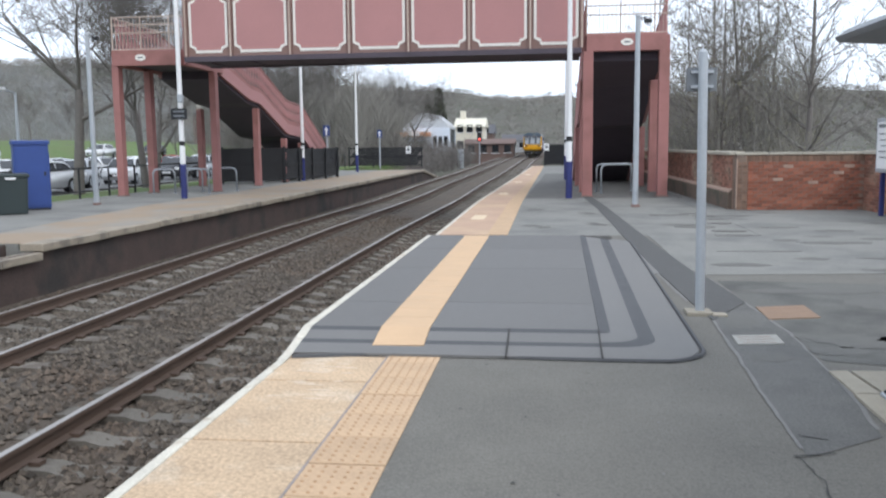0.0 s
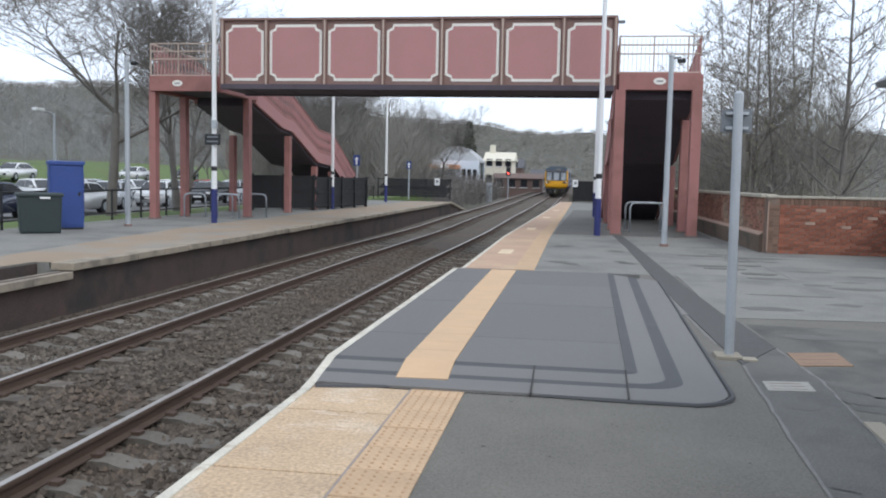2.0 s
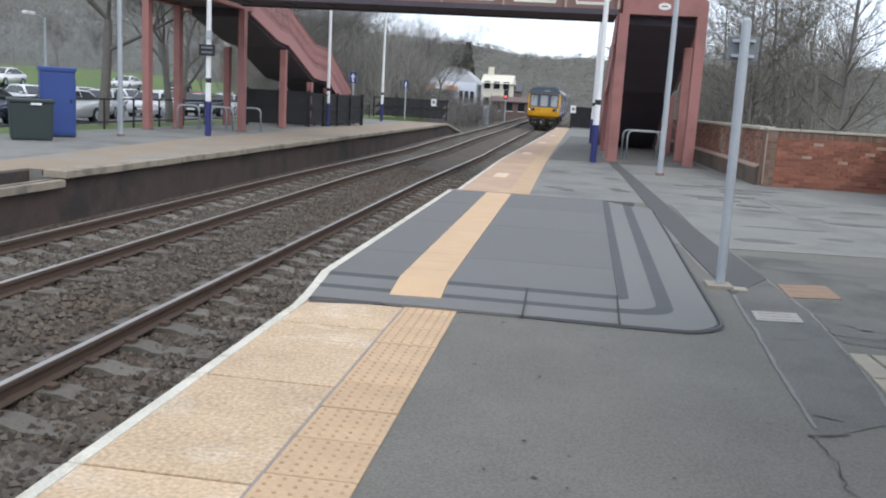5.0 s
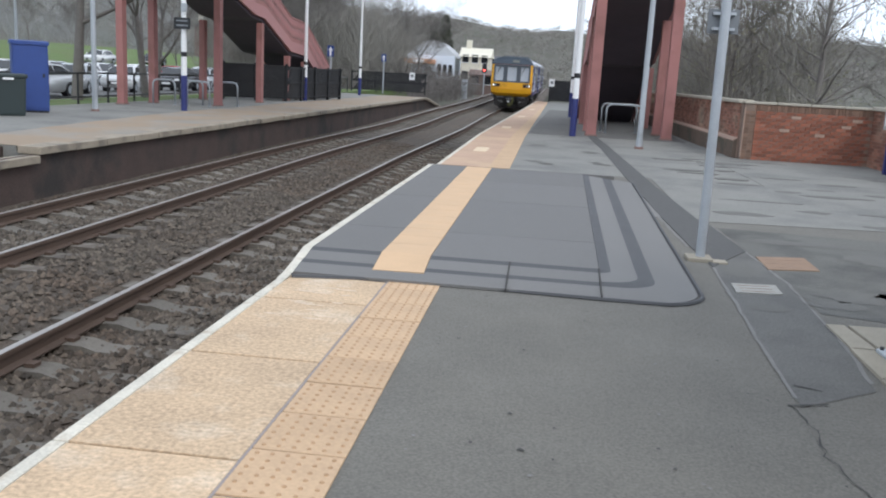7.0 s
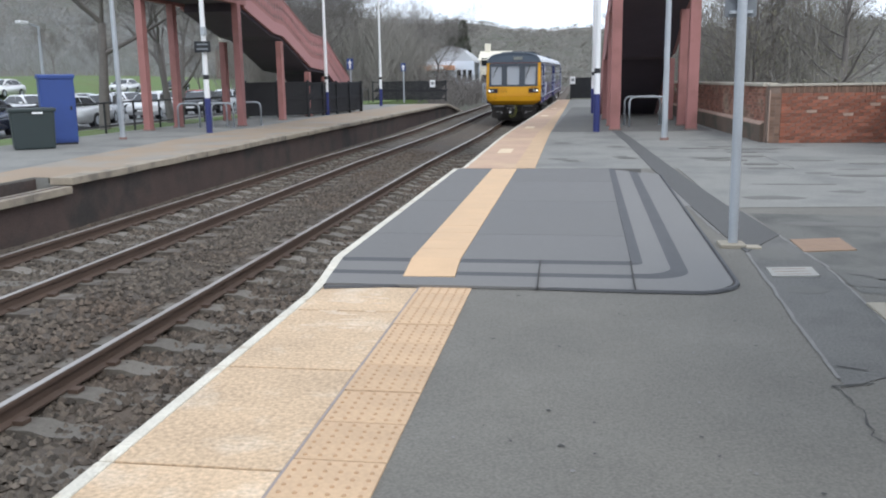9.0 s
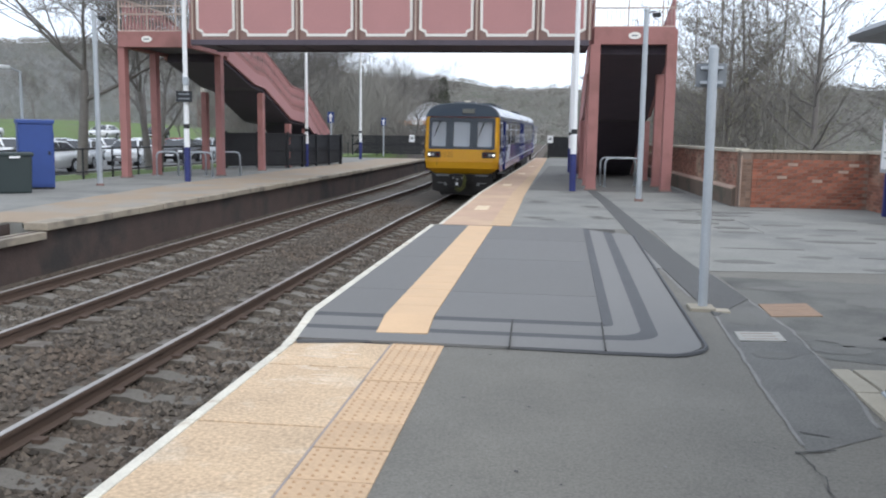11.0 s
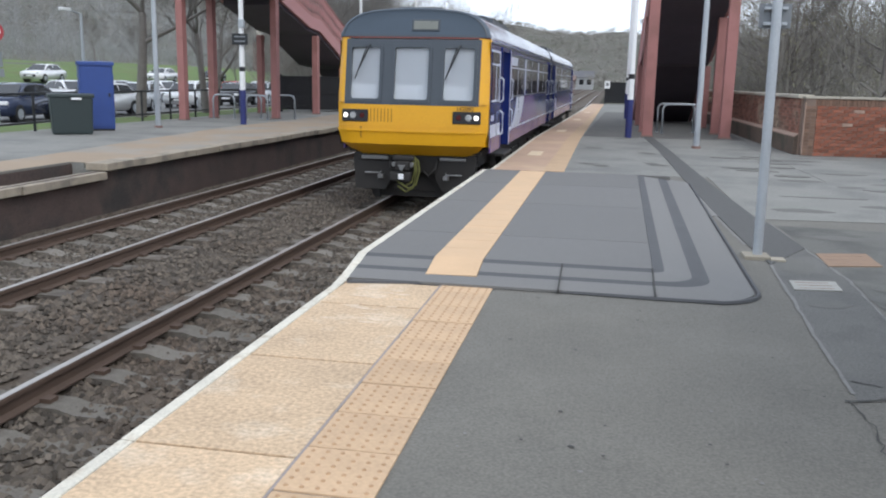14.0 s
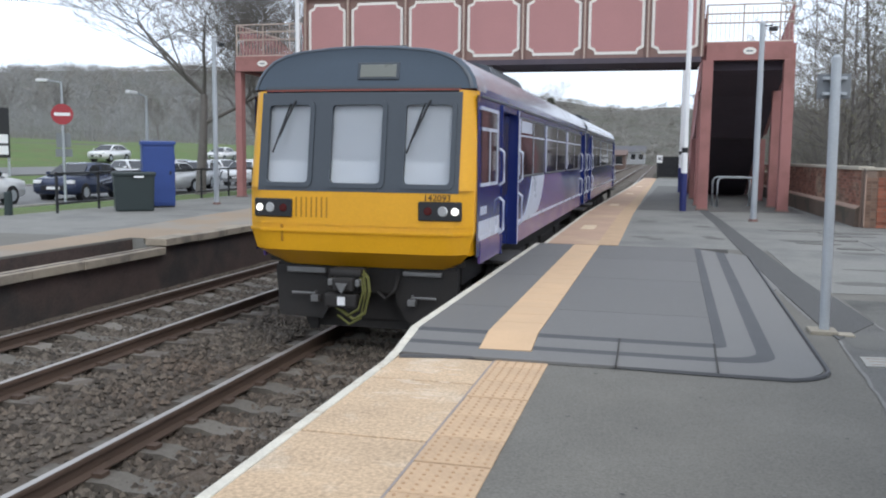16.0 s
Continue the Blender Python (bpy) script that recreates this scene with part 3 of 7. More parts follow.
# ---- opposite platform ----
def opposite_platform():
    solid("platform_opposite", prism([(OPP - 0.16, -1.3), (OPP - 0.16, -0.1), (OPP - 0.5, -0.1), (OPP - 0.5, 0.0), (-14.9, 0.0), (-14.9, -1.3)], "y", 13.4, 58.2),
          M["asphalt_pale"], "grey asphalt platform across the tracks", "platform", kind="structure")
    solid("platform_opposite_near", prism([(OPP - 0.16, -1.3), (OPP - 0.16, -0.22), (OPP - 0.75, -0.22), (OPP - 0.75, 0.0), (-14.9, 0.0), (-14.9, -1.3)], "y", -14, 13.4),
          M["asphalt"], "dark asphalt platform with a sunken edge", "platform", kind="structure")
    solid("platform_wall_opposite", prism([(-14, -1.3), (-14, -0.12), (58.2, -0.12), (66.2, -0.92), (66.2, -1.3)], "x", OPP - 0.16, OPP - 0.12), M["face"], "dark brick platform face with dark stains", "wall", kind="structure")
    # riser and bed get dark colours to paint the shadow gap behind the coping
    solid("platform_riser", box(OPP - 0.75, OPP - 0.73, -14, 13.4, -0.22, -0.03), M["face"], "riser coloured dark as shade behind the sunken coping", "wall", kind="structure")
    solid("sunken_bed", box(OPP - 0.73, OPP - 0.16, -14, 13.4, -0.24, -0.214), M["asphalt_dark"], "sunken bed coloured dark as shade behind the coping", "ground", kind="structure")
    band = prism([(OPP - 0.2, 13.4), (OPP - 0.2, 58.2), (-11.2, 58.2), (-11.2, 24), (-10.75, 19), (-10.2, 14), (-10.05, 8), (-9.8, -14), (OPP - 0.8, -14), (OPP - 0.8, 13.4)], "z", -0.004, 0.004)
    solid("platform_band", band, M["tan_worn"], "tan surfacing along the opposite platform edge", "surfacing", kind="structure")
    edge = thing("platform_edge_opposite", "pale worn coping stones, some sunken", "platform edge", kind="structure")
    rng = random.Random(9)
    y = -12.0
    while y < 66:
        n = 1.1
        low = y + n < 13.6
        z = -0.13 if low else 0.0
        bm = box(OPP - (0.30 if low else 0.42), OPP, y + 0.008, y + n - 0.008, z - 0.12, z + 0.006, 0.012)
        o = part("coping_stone", bm, M["coping_worn"], edge)
        drop = max(0.0, y + n / 2 - 58.2) * 0.10
        o.matrix_basis = pose(rng.uniform(-0.012, 0.012), 0, rng.uniform(-0.006, 0.004) - drop, 0, 0, 0)
        y += n
    # dropped ramp at the far end
    solid("platform_end_ramp", prism([(58.2, -1.3), (58.2, 0.0), (67.5, -0.93), (67.5, -1.3)], "x", -14.9, OPP - 0.17), M["asphalt"], "platform end ramp sloping to track level", "ramp", kind="structure")


opposite_platform()


# ---- footbridge ----
GY = 26.4          # front girder
BX0, BX1 = -11.3, 1.0


def footbridge():
    br = thing("footbridge", "maroon steel footbridge with cream-edged panels over the tracks", "footbridge")
    bounds = [-11.24, -9.79, -7.89, -6.03, -4.2, -2.35, -0.52, 1.0]
    for face_y, s in ((GY, -1), (GY + 2.1, 1)):
        part("girder_web", box(BX0, BX1, face_y - 0.02, face_y + 0.02, 4.42, 6.42), M["brown_paint"], br, "brown girder plate")
        part("top_flange", box(BX0 - 0.05, BX1 + 0.05, face_y - 0.11, face_y + 0.11, 6.40, 6.47, 0.01), M["brown_paint"], br)
        part("bottom_flange", box(BX0, BX1, face_y - 0.12, face_y + 0.12, 4.26, 4.42, 0.01), M["dark_steel"], br, "dark bottom flange")
        for b in bounds:
            part("stiffener", box(b - 0.06, b + 0.06, face_y + s * 0.02, face_y + s * 0.10, 4.42, 6.40, 0.008), M["brown_paint"], br)
            part("stiffener_edge", box(b - 0.02, b + 0.02, face_y + s * 0.10, face_y + s * 0.112, 4.42, 6.40), M["beige_rail"], br)
        for a, b in zip(bounds, bounds[1:]):
            x0, x1, z0, z1, c = a + 0.10, b - 0.10, 4.53, 6.27, 0.2
            octo = lambda e: [(x0 + c, z0 + e), (x1 - c, z0 + e), (x1 - c + 0.02, z0 + c * 0.55 + e * 0.5), (x1 - e, z0 + c), (x1 - e, z1 - c), (x1 - c + 0.02, z1 - c * 0.55 - e * 0.5), (x1 - c, z1 - e),
                              (x0 + c, z1 - e), (x0 + c - 0.02, z1 - c * 0.55 - e * 0.5), (x0 + e, z1 - c), (x0 + e, z0 + c), (x0 + c - 0.02, z0 + c * 0.55 + e * 0.5)]
            part("panel_border", prism(octo(0.0), "y", face_y + s * 0.02, face_y + s * 0.034), M["cream"], br, "cream painted panel border")
            e = 0.085
            xi0, xi1, zi0, zi1 = x0 + e, x1 - e, z0 + e, z1 - e
            inner = [(xi0 + 0.16, zi0), (xi1 - 0.16, zi0), (xi1 - 0.13, zi0 + 0.10), (xi1, zi0 + 0.16), (xi1, zi1 - 0.16), (xi1 - 0.13, zi1 - 0.10), (xi1 - 0.16, zi1),
                     (xi0 + 0.16, zi1), (xi0 + 0.13, zi1 - 0.10), (xi0, zi1 - 0.16), (xi0, zi0 + 0.16), (xi0 + 0.13, zi0 + 0.10)]
            part("panel", prism(inner, "y", face_y + s * 0.03, face_y + s * 0.042), M["maroon_pale"], br, "faded pink panel")
    part("deck", box(BX0, BX1, GY + 0.1, GY + 2.0, 4.30, 4.40), M["dark_steel"], br, "dark steel deck")
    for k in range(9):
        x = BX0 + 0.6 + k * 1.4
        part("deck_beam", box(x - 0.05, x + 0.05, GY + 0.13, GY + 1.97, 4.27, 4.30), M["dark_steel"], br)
    return br


def lattice(parent, x, y0, y1, z0, z1, slope, step=0.24):
    """A side screen of crossing bars in the plane x; its foot rises by slope per metre of y."""
    n = max(1, int((y1 - y0) / step))
    for k in range(n):
        a, b = y0 + (y1 - y0) * k / n, y0 + (y1 - y0) * (k + 1) / n
        za, zb = z0 + slope * (a - y0), z0 + slope * (b - y0)
        h = z1 - z0
        for u, v in (((a, za), (b, zb + h)), ((a, za + h), (b, zb))):
            part("lattice_bar", rod(bmesh.new(), (x, u[0], u[1]), (x, v[0], v[1]), 0.024, seg=5), M["maroon_pale"], parent)


def stair_tower(xa, xb, y_front, name_label, legs, plate_x, line):
    """A landing at bridge level with stairs that fall away along y, on steel legs. xa..xb: its width."""
    st = thing("stair_tower", name_label, "footbridge stairs", group="footbridge stairs")
    yl = line[0][0]
    part("landing_beam", box(xa, xb, y_front - 0.12, y_front + 0.12, 4.30, 4.80, 0.01), M["maroon"], st)
    for x in (xa, xb):
        part("landing_beam", box(x - 0.1, x + 0.1, y_front + 0.12, yl, 4.30, 4.78, 0.01), M["maroon"], st)
    part("landing_floor", box(xa + 0.1, xb - 0.1, y_front + 0.1, yl, 4.40, 4.50), M["dark_steel"], st, "dark landing floor")
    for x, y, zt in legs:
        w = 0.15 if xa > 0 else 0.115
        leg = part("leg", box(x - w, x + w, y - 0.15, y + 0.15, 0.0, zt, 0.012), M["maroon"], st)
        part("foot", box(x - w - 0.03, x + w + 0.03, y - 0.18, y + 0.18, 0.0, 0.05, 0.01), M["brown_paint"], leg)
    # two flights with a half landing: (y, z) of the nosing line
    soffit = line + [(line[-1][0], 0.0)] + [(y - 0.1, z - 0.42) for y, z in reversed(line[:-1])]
    part("flight", prism(soffit, "x", xa + 0.08, xb - 0.08), M["dark_steel"], st, "dark stair flights and half landing")
    for x in (xa, xb):
        string = [(y, z + 0.16) for y, z in line] + [(line[-1][0], 0.0)] + [(y - 0.1, z - 0.3) for y, z in reversed(line[:-1])]
        part("stringer", prism(string, "x", x - 0.05, x + 0.05), M["maroon_pale"], st)
        for (a, za), (b, zb) in zip(line, line[1:]):
            sl = (zb - za) / (b - a)
            lattice(st, x, a, b, za + 0.34, za + 1.2, sl)
            part("screen_plate", prism([(a, za + 0.16), (b, zb + 0.16), (b, zb + 0.34), (a, za + 0.34)], "x", x - 0.006, x + 0.006), M["maroon"], st)
            part("handrail", rod(bmesh.new(), (x, a, za + 1.22), (x, b, zb + 1.22), 0.035), M["maroon"], st)
        # landing sides
        lattice(st, x, y_front + 0.2, yl, 4.80, 5.85, 0.0)
        part("handrail", rod(bmesh.new(), (x, y_front, 5.87), (x, yl, 5.87), 0.03), M["beige_rail"], st)
    # front railing
    for z in (4.82, 5.36, 5.62, 5.87):
        part("guard_rail", rod(bmesh.new(), (xa, y_front, z), (xb, y_front, z), 0.022), M["beige_rail"], st)
    n = int((xb - xa) / 0.12)
    for k in range(n + 1):
        x = xa + (xb - xa) * k / n
        big = k % 8 == 0
        part("guard_post" if big else "baluster", rod(bmesh.new(), (x, y_front, 4.80), (x, y_front, 5.87 if big else 5.80), 0.024 if big else 0.008, seg=6), M["beige_rail"], st)
    bm = bmesh.new()
    bmesh.ops.create_cone(bm, cap_ends=True, segments=24, radius1=0.17, radius2=0.17, depth=0.02,
                          matrix=Matrix.Translation((plate_x, y_front - 0.135, 4.55)) @ Matrix.Rotation(math.pi / 2, 4, "X") @ Matrix.Diagonal((1.05, 0.6, 1, 1)))
    plate = part("bridge_plate", bm, M["cream"], st, "small white oval plate")
    part("plate_marking", box(plate_x - 0.09, plate_x + 0.09, y_front - 0.15, y_front - 0.1455, 4.53, 4.57), M["grey_plate"], plate)
    return st


footbridge()
stair_tower(1.14, 3.48, GY, "maroon steel stair tower with beige landing rails by the brick wall",
            [(1.19, GY, 4.3), (3.40, GY, 4.3), (1.19, GY + 2.3, 3.6), (3.40, GY + 2.3, 3.6), (3.40, GY + 6.3, 2.2), (1.19, GY + 6.9, 2.2)], 2.31, [(GY + 0.5, 4.48), (29.3, 3.88), (32.3, 2.66), (33.5, 2.6), (38.2, 0.3)])
stair_tower(-14.28, -11.95, 27.5, "maroon steel stair tower with lattice screens beside the car park",
            [(-14.22, 27.6, 4.3), (-14.08, 29.6, 4.3), (-11.93, 30.2, 4.3), (-14.38, 34.8, 3.2), (-12.0, 34.9, 3.2), (-12.0, 38.6, 2.0), (-12.0, 41.3, 1.8)], -13.27, [(31.0, 4.52), (34.1, 3.78), (35.3, 3.70), (39.0, 2.50), (41.5, 2.36), (46.5, 0.25)])


# ---- the train ----
def livery(name, color, rough=0.35, metal=0.0):
    return mat(name, color, rough, metal, vary=0.08, scale=1.2, fine=30, bump=0.03)


T = dict(
    yellow=livery("warning_yellow", (0.72, 0.36, 0.012)),
    panel=livery("dark_grey_panel", (0.05, 0.062, 0.077), 0.4),
    dome=livery("blue_grey_dome", (0.048, 0.07, 0.098), 0.35),
    blue=livery("deep_blue", (0.013, 0.024, 0.135), 0.16),
    purple=livery("pale_purple", (0.105, 0.062, 0.20), 0.2),
    silver=livery("silver_roof", (0.36, 0.36, 0.41), 0.22, 0.45),
    pale=livery("pale_band", (0.52, 0.56, 0.66), 0.3),
    dark=mat("underframe", (0.024, 0.022, 0.021), 0.8, vary=0.3, scale=3, fine=40, bump=0.3),
    slot=livery("slot_shadow_yellow", (0.36, 0.17, 0.008), 0.6),
    red=livery("red_line", (0.24, 0.06, 0.045)),
    glass=pane("side_glass", clear=0.0, dark=(0.035, 0.026, 0.032), rough=0.05),
    # pale milky share of the cab panes stands in for reflected sky
    screen=pane("cab_glass_sky_pale", tint=(0.80, 0.86, 0.93), clear=0.62),
    cab=mat("cab_lining", (0.55, 0.59, 0.63), 0.8, vary=0.1, scale=2, fine=30, bump=0.05),
    blind=mat("white_desk", (0.70, 0.75, 0.80), 0.7, vary=0.06, scale=2, fine=30, bump=0.05),
    lamp=glow("headlamp_lit", (1.0, 0.97, 0.9), 1.3),
    lamp_off=livery("lamp_lens", (0.62, 0.64, 0.66), 0.12, 0.5),
    tail=livery("red_lens", (0.07, 0.008, 0.008), 0.2),
    box=livery("blank_display", (0.17, 0.18, 0.16), 0.3),
    steel=mat("worn_steel", (0.22, 0.22, 0.22), 0.5, 0.6, vary=0.2, scale=6, fine=50, bump=0.2),
    hose=livery("green_hose", (0.115, 0.115, 0.028), 0.7),
    lilac=livery("lilac_panel", (0.16, 0.105, 0.25), 0.2),
    rib=livery("ribbed_grey", (0.10, 0.11, 0.12), 0.45),
)


def front_y(z):
    """How far the nose lies back at a height over the rail."""
    rows = [(0.95, 0.34), (1.16, 0.03), (1.40, 0.0), (1.9, 0.02), (3.05, 0.20), (3.45, 0.29), (3.68, 0.36)]
    return float(np.interp(z, [r[0] for r in rows], [r[1] for r in rows]))


def half_width(z):
    rows = [(0.95, 1.12), (1.16, 1.33), (1.40, 1.39), (1.9, 1.40), (3.0, 1.39), (3.10, 1.385), (3.21, 1.35), (3.32, 1.28), (3.42, 1.17), (3.495, 1.0), (3.54, 0.80), (3.575, 0.42), (3.59, 0.2)]
    return float(np.interp(z, [r[0] for r in rows], [r[1] for r in rows]))


def front_sheet(z0, z1, nz=6, cols=14, out=0.0, u0=-1.0, u1=1.0):
    """The nose skin between two heights, with rounded corners that run 0.3 m back."""
    bm = bmesh.new()
    g = []
    for i in range(nz + 1):
        z = z0 + (z1 - z0) * i / nz
        row = []
        for k in range(cols + 1):
            u = u0 + (u1 - u0) * k / cols
            e = max(0.0, (abs(u) - 0.90) / 0.10)
            row.append(bm.verts.new((u * half_width(z), front_y(z) - out + 0.13 * e ** 2 + 0.07 * (u * u), z)))
        g.append(row)
    for a, b in zip(g, g[1:]):
        for k in range(cols):
            bm.faces.new((a[k], a[k + 1], b[k + 1], b[k]))
    return bm


def skin_y(x, z):
    u = x / half_width(z)
    e = max(0.0, (abs(u) - 0.90) / 0.10)
    return front_y(z) + 0.13 * e ** 2 + 0.07 * u * u


def front_box(x0, x1, z0, z1, out, back=0.02):
    """A low block that follows the lean of the nose."""
    bm = bmesh.new()
    vs = []
    for x, z in ((x0, z0), (x1, z0), (x1, z1), (x0, z1)):
        y = skin_y(x, z)
        vs.append((bm.verts.new((x, y - out, z)), bm.verts.new((x, y + back, z))))
    f, b = [v[0] for v in vs], [v[1] for v in vs]
    bm.faces.new(f)
    bm.faces.new(b[::-1])
    for i in range(4):
        j = (i + 1) % 4
        bm.faces.new((f[j], f[i], b[i], b[j]))
    bmesh.ops.recalc_face_normals(bm, faces=bm.faces)
    bmesh.ops.bevel(bm, geom=list(bm.edges), offset=min(0.012, out * 0.6 + 0.002), segments=1, affect="EDGES")
    return bm


def ring(x0, x1, z0, z1, w, out, r=0.08):
    """A flat frame with rounded corners on the nose."""
    def rounded(x0, x1, z0, z1, r):
        pts = []
        for cx, cz, a0 in ((x1 - r, z0 + r, -90), (x1 - r, z1 - r, 0), (x0 + r, z1 - r, 90), (x0 + r, z0 + r, 180)):
            for k in range(5):
                a = radians(a0 + 22.5 * k)
                pts.append((cx + r * math.cos(a), cz + r * math.sin(a)))
        return pts
    bm = bmesh.new()
    o, i = rounded(x0 - w, x1 + w, z0 - w, z1 + w, r + w * 0.5), rounded(x0, x1, z0, z1, r)
    vo, vi, vb = ([bm.verts.new((x, skin_y(x, z) - q, z)) for x, z in p] for p, q in ((o, out), (i, out), (i, -0.05)))
    wo = [bm.verts.new((x, skin_y(x, z) + 0.01, z)) for x, z in o]
    n = len(o)
    for k in range(n):
        j = (k + 1) % n
        bm.faces.new((vo[k], vo[j], vi[j], vi[k]))
        bm.faces.new((vi[k], vi[j], vb[j], vb[k]))
        bm.faces.new((wo[k], wo[j], vo[j], vo[k]))
    bmesh.ops.recalc_face_normals(bm, faces=bm.faces)
    return bm


CAR = 15.2
WINDOWS = [(-1.13, -0.59, 1.97, 2.88), (-0.31, 0.31, 1.97, 2.88), (0.59, 1.13, 1.97, 2.88)]


def sheet_with_holes(x0, x1, z0, z1, holes):
    """The window panel of the nose as a grid with openings."""
    xs = sorted({x0, x1, *[h[0] for h in holes], *[h[1] for h in holes]})
    zs = sorted({z0, z1, *[h[2] for h in holes], *[h[3] for h in holes]})
    bm = bmesh.new()
    v = {}

    def at(x, z):
        if (x, z) not in v:
            v[x, z] = bm.verts.new((x, skin_y(x, z) - 0.006, z))
        return v[x, z]
    for xa, xb in zip(xs, xs[1:]):
        for za, zb in zip(zs, zs[1:]):
            if any(h[0] <= xa and xb <= h[1] and h[2] <= za and zb <= h[3] for h in holes):
                continue
            bm.faces.new((at(xa, za), at(xb, za), at(xb, zb), at(xa, zb)))
    return bm


def car_section():
    """Half outline of the body, from skirt to roof ridge: (x, z)."""
    return [(1.33, 1.0), (1.40, 1.12), (1.405, 1.9), (1.39, 3.0), (1.385, 3.10), (1.35, 3.21), (1.28, 3.32), (1.17, 3.42), (1.0, 3.495), (0.80, 3.54), (0.42, 3.575), (0.0, 3.59)]


def body_strip(y0, y1, i0, i1, side, out=0.0):
    """A lengthways strip of the body between two outline points."""
    pts = car_section()[i0:i1 + 1]
    bm = bmesh.new()
    ys = [y0, y1]
    g = [[bm.verts.new((side * (x + out), y, z)) for x, z in pts] for y in ys]
    for k in range(len(pts) - 1):
        f = (g[0][k], g[1][k], g[1][k + 1], g[0][k + 1])
        bm.faces.new(f if side > 0 else f[::-1])
    return bm


def side_plate(y0, y1, z0, z1, side, out, back=0.03, bevel=0.0):
    x = 1.40
    a, b = sorted((side * (x - back), side * (x + out)))
    return box(a, b, y0, y1, z0, z1, bevel)


def wheelset(parent, y):
    ws = part("axle", rod(bmesh.new(), (-0.8, 0, 0), (0.8, 0, 0), 0.07), T["dark"], parent, at=pose(0, y, 0.38))
    for s in (-1, 1):
        bm = rod(bmesh.new(), (s * 0.69, 0, 0), (s * 0.82, 0, 0), 0.38, seg=28)
        rod(bm, (s * 0.66, 0, 0), (s * 0.70, 0, 0), 0.41, seg=28)
        part("wheel", bm, T["steel"], ws)
    return ws


def body_panel(y0, y1, z0, z1, side, out, material, name, parent, label=""):
    """A skin panel on the straight side, 25 mm deep."""
    return part(name, side_plate(y0, y1, z0, z1, side, out, 0.025), material, parent, label)


